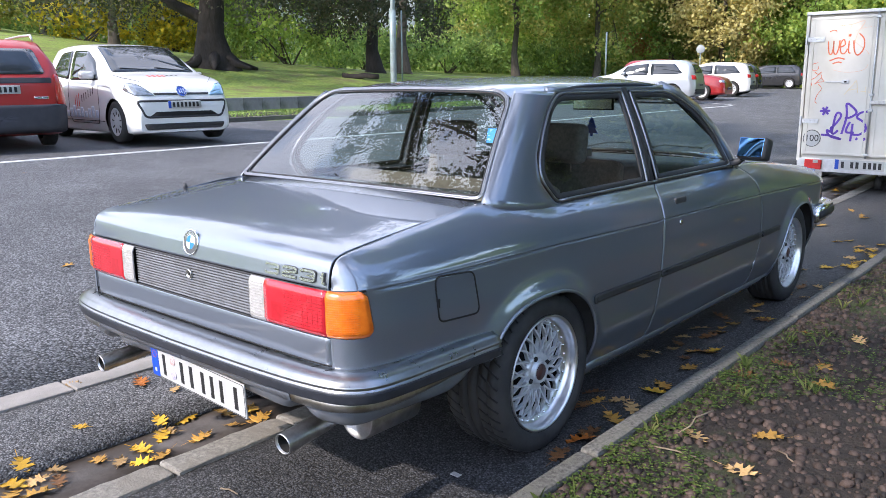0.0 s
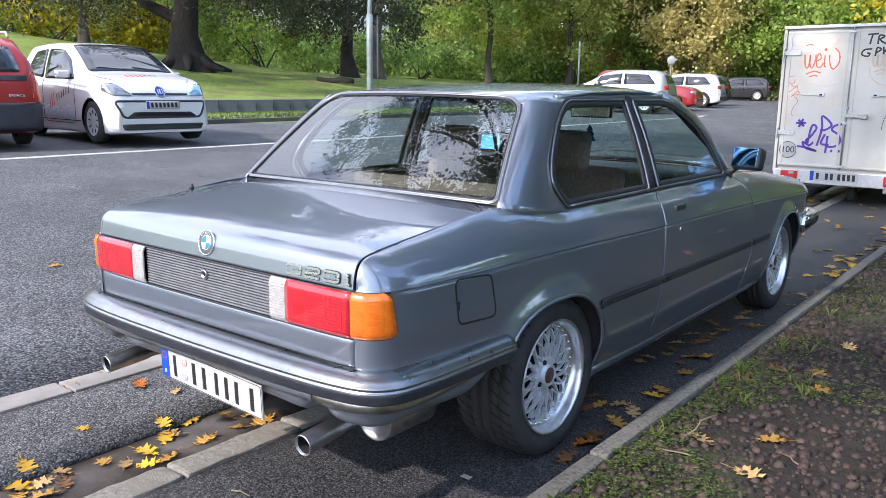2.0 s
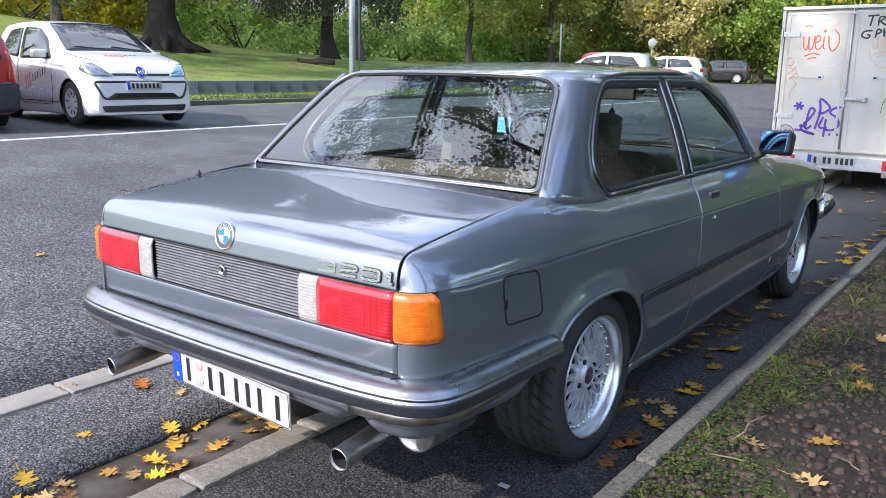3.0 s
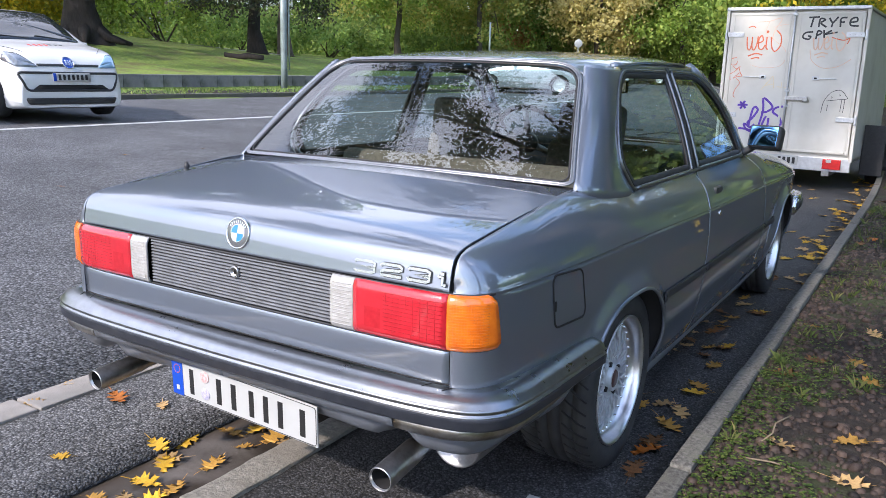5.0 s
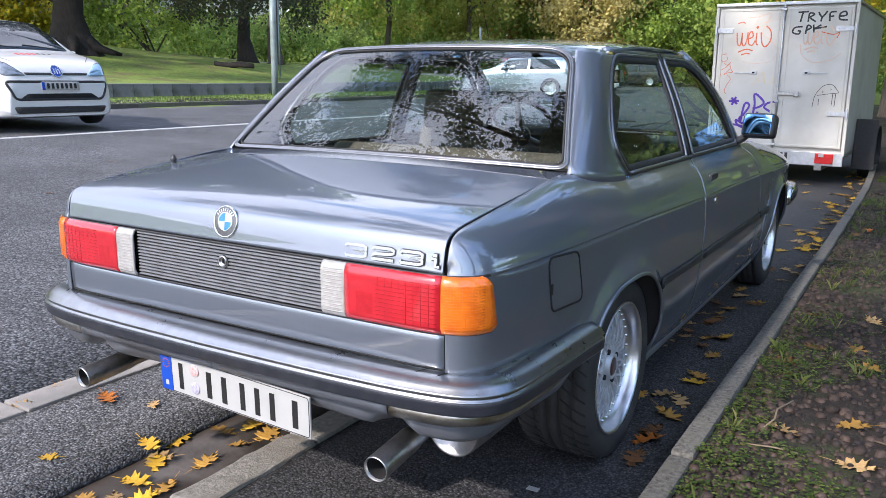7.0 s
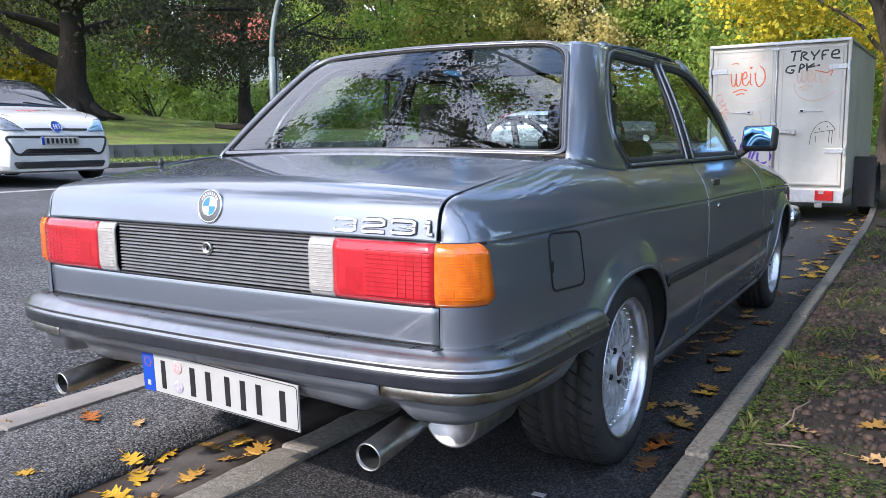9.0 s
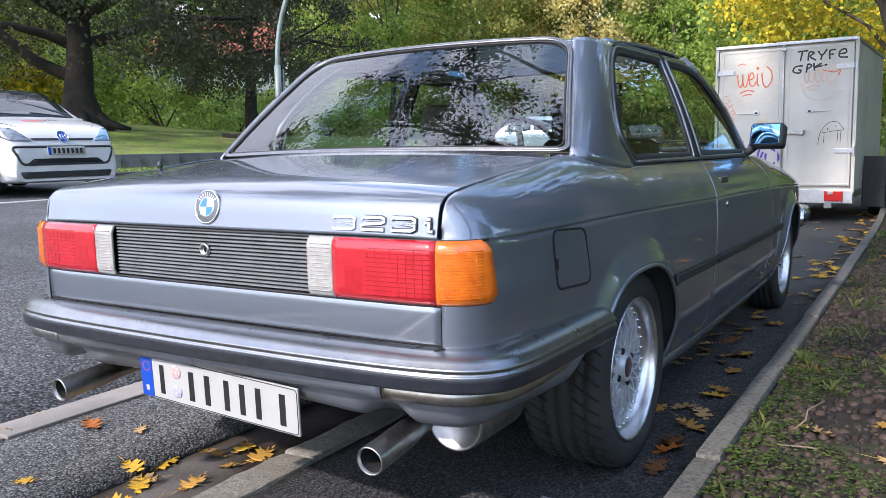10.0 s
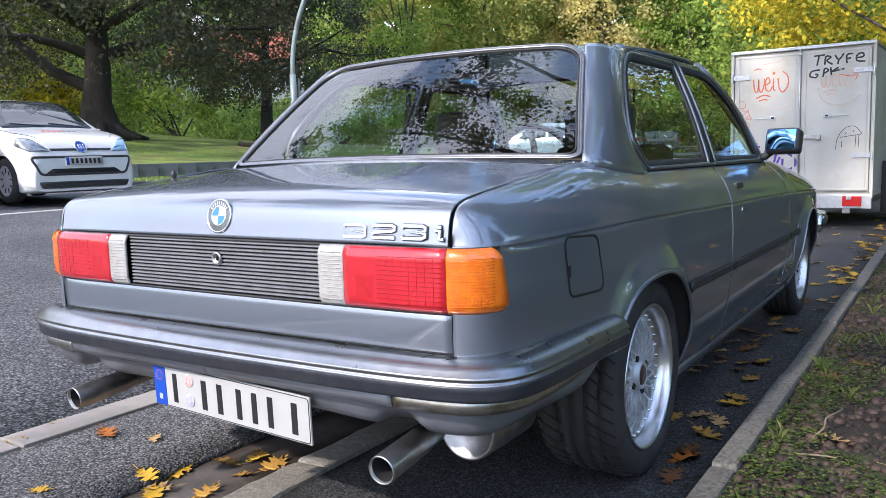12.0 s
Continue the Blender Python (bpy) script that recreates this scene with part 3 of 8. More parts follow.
# rear lamps: clear, red and amber lenses that wrap round the corner
LAMP_END = _s[6] + 0.013
def lamp_piece(name, sa, sb, mat, sg, slant=False, z0=0.6225, z1=0.7435, out=0.012, n=14, parent=None, label="", edge=0.009, thick=0.006):
    rows = []
    zs = [0, 0.04, 0.12] + [0.12 + 0.76 * i / 12 for i in range(1, 12)] + [0.88, 0.96, 1.0]
    for f in zs:
        z = z0 + (z1 - z0) * f
        o = out - edge * (max(0, 0.12 - f) / 0.12) ** 2 - edge * (max(0, f - 0.88) / 0.12) ** 2
        e = sb - (0.020 * f if slant else 0) - (0.016 * (max(0, 0.16 - f) / 0.16) ** 2 + 0.016 * (max(0, f - 0.84) / 0.16) ** 2 if slant else 0)
        r = along(sa, e, n, z, o)
        if slant:
            r[-1] = r[-1] - plan(e)[1] * 0.010
        rows.append([Vector((sg * p.x, p.y, p.z)) for p in r])
    return sheet(name, rows, mat, parent or car, label, thick=thick, flip=sg < 0, offset=1.0)


for sg in (1, -1):
    lens = lamp_piece("rear_lamp", 0.393, 0.636, RED, sg, label="red lens of a rear lamp")
    lamp_piece("reversing_lens", 0.325, 0.392, CLEAR, sg, parent=lens, label="milky clear lens")
    lamp_piece("indicator_lens", 0.637, LAMP_END, AMBER, sg, slant=True, parent=lens, label="amber wrap-round lens")
    lamp_piece("reflector", 0.425, 0.470, RED_DEEP, sg, z0=0.642, z1=0.690, out=0.0184, n=6, parent=lens, edge=0.0, thick=0.0)
    lamp_piece("brake_lens", 0.472, 0.552, RED, sg, z0=0.634, z1=0.708, out=0.0183, n=6, parent=lens, edge=0.0, thick=0.0)
    for k in range(13):
        sweep("clear_rib", [Vector((sg * p.x, p.y, p.z)) for p in along(0.333, 0.386, 5, 0.633 + k * 0.0083, 0.0180)], ring(0.0012, 5), CLEAR, lens)
    # moulded ribs of the lens
    for k in range(11):
        z = 0.634 + k * 0.0095
        sweep("lens_rib", [Vector((sg * p.x, p.y, p.z)) for p in along(0.478, 0.628, 8, z, 0.0182)], ring(0.0006, 5), RIB_RED, lens)
    for k in range(16):
        z = 0.635 + k * 0.0062
        sweep("amber_rib", [Vector((sg * p.x, p.y, p.z)) for p in along(0.642, _s[5] + 0.01, 8, z, 0.0180)], ring(0.0006, 5), RIB_AMBER, lens)
    for k in range(12):
        q = 0.645 + k * 0.0055
        p = plan(q, 0.0178)[0]
        sweep("amber_rib", [Vector((sg * p.x, p.y, 0.636)), Vector((sg * p.x, p.y, 0.73))], ring(0.0004, 4), RIB_AMBER, lens, up=(0, 1, 0))
    for k in range(8):
        p = plan(0.484 + k * 0.018, 0.0180)[0]
        sweep("lens_rib", [Vector((sg * p.x, p.y, 0.634)), Vector((sg * p.x, p.y, 0.728))], ring(0.0005, 4), RIB_RED, lens, up=(0, 1, 0))
# dark gasket under and over the lamps
for z in (0.6185, 0.7465):
    sweep("lamp_gasket", mirror_line(along(0, LAMP_END - (0.004 if z < 0.7 else 0.02), 40, z, 0.0035)), ring(0.0032, 6), RUBBER, car)

# ribbed panel between the lamps
GREYPL = material("dark_grey_plastic", (0.20, 0.206, 0.22), 0.38, color2=(0.15, 0.155, 0.165), scale=30)
ribbed = sheet("ribbed_panel", [mirror_line(along(0, 0.321, 12, z, -0.010)) for z in (0.621, 0.68, 0.745)], DARK, car, "dark grey ribbed plastic panel between the lamps", thick=0.003, offset=1.0)
NR = 14
for k in range(NR):
    sweep("slat", mirror_line(along(0, 0.319, 12, 0.6275 + k * 0.1135 / (NR - 1), 0.0)), [(-0.010, -0.0026), (0.004, -0.0030), (0.0062, -0.0014), (0.0060, 0.0006), (0.003, 0.0022), (-0.010, 0.0030)], GREYPL, ribbed, smooth=False)
turned("lock_ring", [(0.0, 0.0), (0.0, 0.0155), (0.006, 0.0165), (0.010, 0.0145), (0.010, 0.0105), (0.006, 0.0095), (0.005, 0.0)], STEEL, ribbed,
       "worn metal lock", pose(0.005, -0.052, 0.7015, 0, 0, -90), n=24)
box("lock_slot", (0.003, 0.004, 0.010), (0.005, -0.0585, 0.7015), DARK, ribbed, bevel=0.001)

# round emblem: rings and four quarters
em = Matrix.Translation((0.008, -0.0425, 0.800)) @ Matrix.Rotation(radians(-11), 4, "X") @ pose(0, 0, 0, 0, 0, -90)
emblem = turned("emblem", [(0.0, 0.041), (0.004, 0.041), (0.006, 0.0395), (0.006, 0.037), (0.0045, 0.036)], CHROME, car, "round enamel emblem with a chrome rim", em, n=40)
EMBLEMG = material("worn_enamel_grey", (0.16, 0.165, 0.17), 0.3, 0.4, coat=0.5, color2=(0.11, 0.115, 0.12), scale=90)
turned("emblem_ring", [(0.0046, 0.0365), (0.0055, 0.030), (0.0060, 0.0235)], EMBLEMG, emblem, "", em, n=40)
turned("emblem_band", [(0.0060, 0.0245), (0.0066, 0.0235), (0.0064, 0.0215)], CHROME, emblem, "", em, n=40)
BLUE = material("enamel_blue", (0.03, 0.18, 0.55), 0.2, coat=0.5, color2=(0.04, 0.22, 0.6), scale=40)
for q in range(4):
    rows = [[em @ Vector((0.0062 + 0.0004 * (1 - r), r * 0.0218 * math.cos(q * math.pi / 2 + a * math.pi / 12), r * 0.0218 * math.sin(q * math.pi / 2 + a * math.pi / 12))) for a in range(7)] for r in (0.01, 0.5, 1.0)]
    sheet("emblem_quarter", rows, BLUE if q % 2 else WHITE, emblem, flip=True)
for k in range(9):
    a = radians(35 + 110 * k / 8)
    box("emblem_mark", (0.0012, 0.0035, 0.008), em @ Vector((0.0062, -0.0302 * math.cos(a), 0.0302 * math.sin(a))), CHROME, emblem, bevel=0.0003,
        rot=(em.to_3x3() @ Matrix.Rotation(-a + math.pi / 2, 3, "X")).to_4x4())

# model number in chrome figures
MARKM = material("model_figure_chrome", (0.62, 0.62, 0.61), 0.22, 1.0, color2=(0.5, 0.5, 0.49), scale=60)
mn = Matrix.Translation((0.506, -0.0428, 0.7765)) @ Matrix.Rotation(radians(2.4), 4, "Z") @ Matrix.Rotation(radians(80), 4, "X") @ Matrix.Rotation(radians(-1), 4, "Y")
FW, FH = 0.056, 0.025
THREE = [(0, 0.82), (0.06, 1), (0.86, 1), (1, 0.86), (1, 0.64), (0.88, 0.52), (0.34, 0.5), (0.88, 0.48), (1, 0.36), (1, 0.14), (0.86, 0), (0.06, 0), (0, 0.18)]
TWO = [(0, 0.78), (0.06, 1), (0.86, 1), (1, 0.86), (1, 0.64), (0.86, 0.54), (0.16, 0.44), (0.02, 0.32), (0, 0), (1, 0)]
model = empty("model_number")
model.parent = car
tagged(model, "chrome model figures")
for x0, fw, lines in ((-0.122, FW, (THREE,)), (-0.049, FW, (TWO,)), (0.024, FW, (THREE,)), (0.102, 0.018, ([(0, 0.66), (0.6, 0.66), (0.6, 0), (1.1, 0)], [(0.25, 0.95), (0.75, 0.95)]))):
    for pts in lines:
        line3 = [mn @ Vector((x0 + fw * a, FH * (b - 0.5), 0.0)) for a, b in pts]
        fig = sweep("figure", line3, [(-0.0040, -0.001), (-0.0032, 0.0030), (0.0032, 0.0030), (0.0040, -0.001)], MARKM, model, up=mn.to_3x3() @ Vector((0, 0, 1)), smooth=False)
        # black rim behind each figure, drawn for its shadow edge
        sweep("figure_edge", [p - mn.to_3x3() @ Vector((0, 0, 0.0008)) for p in line3], [(-0.0053, -0.001), (-0.0053, 0.0002), (0.0053, 0.0002), (0.0053, -0.001)], INK, fig, up=mn.to_3x3() @ Vector((0, 0, 1)), smooth=False)

# rear bumper
BPLAN = [(0.0, -0.128), (0.3, -0.124), (0.52, -0.115), (0.64, -0.101), (0.708, -0.083), (0.757, -0.046), (0.782, 0.006), (0.792, 0.08), (0.797, 0.2), (0.801, 0.36), (0.806, 0.495)]
_bs = [0.0]
for _a, _b in zip(BPLAN, BPLAN[1:]):
    _bs.append(_bs[-1] + math.hypot(_b[0] - _a[0], _b[1] - _a[1]))
bx, by = pchip(_bs, [p[0] for p in BPLAN]), pchip(_bs, [p[1] for p in BPLAN])


def bumper_line(z, sa=0.0, sb=_bs[-1], n=70, mirror=True):
    pts = [Vector((bx(sa + (sb - sa) * i / n), by(sa + (sb - sa) * i / n), z)) for i in range(n + 1)]
    return mirror_line(pts) if mirror else pts


prof = [(-0.080, 0.0315), (-0.034, 0.027), (-0.014, 0.020), (-0.005, 0.013), (-0.001, 0.006), (0.002, 0.004), (0.0045, 0.0005), (0.002, -0.003), (0.0005, -0.0045), (0.0005, -0.0075), (0.004, -0.0095), (0.0055, -0.0125), (0.004, -0.016), (0.001, -0.0185), (0.0, -0.021), (-0.002, -0.040), (-0.012, -0.047), (-0.028, -0.051), (-0.05, -0.050), (-0.056, 0.020)]
bumper = sweep("rear_bumper", bumper_line(0.505), prof, BUMPERM, car, "tarnished fluted chrome bumper, the mirrored ground added as a dark band")
# dark strip standing for the ground's reflection in the lower chrome
band = [(-0.010, -0.0115), (0.0045, -0.0125), (0.0062, -0.015), (0.0055, -0.024), (0.0040, -0.026), (0.0045, -0.039), (0.0, -0.045), (-0.010, -0.048), (-0.012, -0.03)]
sweep("bumper_band", bumper_line(0.505), band, GROUND_BAND, bumper, "glossy dark band standing for the ground mirrored in the bumper")
for sg in (1, -1):
    # joints of the end piece on the bumper's shoulder
    for dx in (0.0, -0.052):
        jp = [Vector((sg * (p[0] + dx), p[1] + 0.09 * dx, p[2])) for p in ((0.660, -0.026, 0.5355), (0.640, -0.062, 0.5325), (0.630, -0.086, 0.524), (0.632, -0.096, 0.512), (0.634, -0.097, 0.49))]
        sweep("end_joint", jp, ring(0.0013, 6), DARK, bumper)

# near-black line drawn for the thin shadow between panel and bumper
sweep("bumper_gap", mirror_line(along(0, s_at(0.40), 70, 0.5380, 0.0025)), ring(0.0022, 6), DARK, bumper)

# apron below the bumper, reaching forward to the wheel arches
rows = []
for f, o in ((0.0, 0.010), (0.12, 0.020), (0.35, 0.024), (0.6, 0.023), (0.8, 0.017), (0.93, 0.003), (1.0, -0.012), (1.0, -0.06)):
    r = along(0, s_at(0.475), 80, 0, o)
    row = []
    for p in r:
        bottom = 0.368 + 0.012 * (1 - min(1, abs(p.x) / 0.4) ** 2) + 0.012 * smoothstep(-0.03, 0.1, p.y) + 0.075 * smoothstep(0.30, 0.475, p.y) + 0.034 * math.exp(-((abs(p.x) - 0.515) / 0.05) ** 4) * (1 - smoothstep(-0.03, 0.0, p.y))
        row.append(Vector((p.x, p.y, 0.478 + (bottom - 0.478) * f)))
    rows.append(mirror_line(row))
sheet("rear_apron", rows, UNDER, car, "silver-blue apron, scuffed and dusty", thick=0.004, offset=1.0)
# bright valance strip between bumper and apron
VALANCE = material("stained_bright_strip", (0.62, 0.61, 0.59), 0.24, 1.0, color2=(0.45, 0.43, 0.38), scale=45, blotch=(0.33, 0.29, 0.22), blotch_scale=14, rough2=0.4)
def valance(sa, sb, n, sg):
    rws = []
    for f, o in ((0.0, 0.036), (0.15, 0.054), (0.5, 0.057), (0.9, 0.053), (1.0, 0.024)):
        row = []
        for p in along(sa, sb, n, 0, o):
            k = smoothstep(0.0, 0.44, p.y)
            row.append(Vector((sg * p.x, p.y, 0.470 - f * (0.042 * (1 - k) + 0.012 * k) + 0.006 * k)))
        rws.append(row)
    return rws


for sg in (1, -1):
    sheet("bumper_valance", valance(0.535, s_at(0.44), 60, sg), VALANCE, car, "stained bright strip under the bumper's corner", thick=0.003, flip=sg < 0, offset=1.0)
    sheet("bumper_skirt", valance(0.0, 0.531, 20, sg), UNDER, car, "grey skirt under the bumper", thick=0.003, flip=sg < 0, offset=1.0)

# number plate with its characters as plain bars
PC = Vector((0.038, -0.080, 0.370))
rot = Matrix.Rotation(radians(2.4), 4, "Y") @ Matrix.Rotation(radians(4), 4, "X")
plate = part("number_plate", box_bm((0.52, 0.006, 0.112), PC, 0.0025, rot), WHITE, car, "white number plate with a blue end strip")
sweep("plate_rim", [PC + rot @ Vector((p.x, -0.0032, p.y)) for p in rounded([Vector((a * 0.2565, b * 0.0525, 0)) for a, b in ((-1, -1), (1, -1), (1, 1), (-1, 1))], 0.010, 5)], ring(0.0011, 6), INK, plate, closed=True, up=(0, 1, 0))
def on_plate(name, w, h, x, z, mat, d=0.0016):
    box(name, (w, d, h), PC + rot @ Vector((x, -0.0035, z)), mat, plate, bevel=0.0005, rot=rot)
on_plate("blue_strip", 0.042, 0.108, -0.237, 0.0, PLATEBLUE)
on_plate("strip_mark", 0.012, 0.014, -0.237, -0.032, WHITE, 0.0026)
for k in range(12):
    a = k * math.pi / 6
    on_plate("strip_dot", 0.0032, 0.0032, -0.237 + 0.012 * math.cos(a), 0.024 + 0.012 * math.sin(a), AMBER, 0.0026)
for x, w in ((-0.182, 0.036), (-0.078, 0.041), (-0.024, 0.041), (0.040, 0.039), (0.090, 0.039), (0.140, 0.039), (0.213, 0.041)):
    on_plate("character_bar", w * 0.42, 0.074, x, -0.002, INK)
for z, c in ((0.026, (0.5, 0.18, 0.16)), (-0.024, (0.25, 0.25, 0.42))):
    d = turned("plate_seal", [(0.0, 0.0165), (0.0015, 0.0165), (0.002, 0.015), (0.002, 0.0)], material("seal_paint", c, 0.5, color2=(0.6, 0.55, 0.55), scale=120), plate,
               "", Matrix.Translation(PC + rot @ Vector((-0.130, -0.003, z))) @ rot @ pose(0, 0, 0, 0, 0, -90), n=20)

# twin exhaust pipes and the silencer
for sg in (1, -1):
    m = Matrix.Translation((sg * 0.515, -0.122, 0.305)) @ Matrix.Rotation(radians(90 + sg * 2), 4, "Z") @ Matrix.Rotation(radians(-5), 4, "Y")
    pipe = turned("exhaust_pipe", [(0.50, 0.026), (0.17, 0.027), (0.15, 0.030), (0.004, 0.031), (0.0, 0.030), (0.002, 0.0275), (0.14, 0.027)], STEEL, car, "steel exhaust pipe, near black inside", m, n=32)
    turned("pipe_bore", [(0.008, 0.0268), (0.14, 0.0262), (0.14, 0.0)], DARK, pipe, "", m, n=24)
turned("silencer", [(0.0, 0.0), (0.0, 0.062), (0.012, 0.070), (0.20, 0.070), (0.213, 0.068), (0.215, 0.064), (0.206, 0.060), (0.206, 0.0)], STEEL, car, "dull steel silencer drum",
             Matrix.Translation((0.590, 0.30, 0.338)) @ Matrix.Rotation(radians(-90), 4, "Z") , n=40)

# rear window
def rw(a, b, lift=0.0):
    return Vector((a * (0.632 + (0.492 - 0.632) * b), 0.622 + (0.985 - 0.622) * b - 0.045 * (1 - a * a), 0.909 + (1.245 - 0.909) * b + 0.010 * (1 - a * a))) + Vector((0, -0.68, 0.73)) * (lift + 0.036 * b * (1 - b))


def param_loop(corners, radii, fn, step=0.06, **kw):
    loop = densify(rounded([Vector((*c, 0)) for c in corners], radii, 8), step)
    return [fn(p.x, p.y, **kw) for p in loop]


def param_pane(name, corners, radii, fn, mat, parent, label="", lift=0.0, step=0.06):
    loop = densify(rounded([Vector((*c, 0)) for c in corners], radii, 8), step)
    c = sum(loop, Vector()) / len(loop)
    rows = [[fn(c.x + (p.x - c.x) * q, c.y + (p.y - c.y) * q, lift=lift) for p in loop + loop[:1]] for q in (1, 0.85, 0.7, 0.5, 0.3, 0.12, 0.0)]
    ob = sheet(name, rows, mat, parent, label)
    return ob


RWC, RWR = [(-1, 0), (1, 0), (1, 1), (-1, 1)], [0.06, 0.06, 0.20, 0.20]
TRIM = material("brushed_trim", (0.34, 0.345, 0.355), 0.24, 1.0, color2=(0.26, 0.265, 0.28), scale=50, rough2=0.45)
frame_loop = param_loop(RWC, RWR, rw, lift=0.006)
trim = sweep("rear_window_trim", frame_loop, [(-0.008, 0.0), (-0.006, 0.003), (-0.0015, 0.0035), (0.0, 0.0015), (0.0015, 0.0035), (0.006, 0.003), (0.008, 0.0), (0.0, -0.008)], TRIM, car, "bright metal rear window surround", closed=True, up=(0, -0.68, 0.73))
sweep("rubber_seal", [rw(p[0] , p[1], 0.003) for p in [((q.x), (q.y)) for q in densify(rounded([Vector((*c, 0)) for c in [(-0.982, 0.026), (0.982, 0.026), (0.98, 0.976), (-0.98, 0.976)]], [0.06, 0.06, 0.19, 0.19], 8), 0.06)]],
      [(-0.004, 0.0), (0.0, 0.003), (0.004, 0.0), (0.0, -0.004)], RUBBER, trim, closed=True, up=(0, -0.68, 0.73))
rear_glass = param_pane("rear_window", RWC, RWR, rw, GLASS, car, "rear window pane with heating wires", lift=0.0)
rear_glass.visible_shadow = False
WIRE = material("heating_wire", (0.10, 0.07, 0.04), 0.5, color2=(0.14, 0.10, 0.06), scale=40)
for k in range(17):
    b = 0.10 + 0.8 * k / 16
    sweep("heating_wire", [rw(a, b, -0.002) for a in np.linspace(-0.93, 0.93, 15)], ring(0.0005, 4), WIRE, rear_glass, up=(0, -0.68, 0.73))

# roof
roof_z = pchip([0.98, 1.03, 1.15, 1.45, 1.8, 2.03, 2.18], [1.252, 1.262, 1.280, 1.299, 1.302, 1.289, 1.268])
def roof_edge(y):
    return 0.505 + 0.035 * smoothstep(0.98, 1.2, y) - 0.018 * smoothstep(1.85, 2.18, y)
rows = []
for y in [0.988, 1.0, 1.02, 1.05, 1.1] + list(np.linspace(1.16, 2.1, 18)) + [2.14, 2.17]:
    w = roof_edge(y)
    row = []
    for i in range(-16, 17):
        a = math.sin(math.pi / 2 * i / 16)
        row.append(Vector((a * w, y - (0.045 * (1 - a * a) if y < 1.3 else 0.0) * (1 - smoothstep(1.0, 1.3, y)) + 0.05 * (1 - a * a) * smoothstep(1.9, 2.18, y),
                           roof_z(y) + 0.004 - 0.022 * abs(a) ** 2.2 - 0.016 * abs(a) ** 9)))
    rows.append(row)
roof = sheet("roof", rows, PAINT, car, thick=0.012)

# greenhouse side plane
def sg_pt(y, z, sgn=1, lift=0.0):
    v = (z - 0.866) / (1.245 - 0.866)
    x = 0.690 + (0.548 - 0.690) * v - 0.004 * smoothstep(1.8, 2.7, y) + 0.010 * math.sin(math.pi * min(max(v, 0), 1)) + lift * 0.93
    return Vector((sgn * x, y, z + lift * 0.36))


# rear pillars
pillar_y = pchip([0.85, 0.868, 0.905, 0.945, 1.008, 1.103, 1.19, 1.24], [0.965, 0.955, 0.915, 0.893, 0.902, 0.976, 1.078, 1.165])
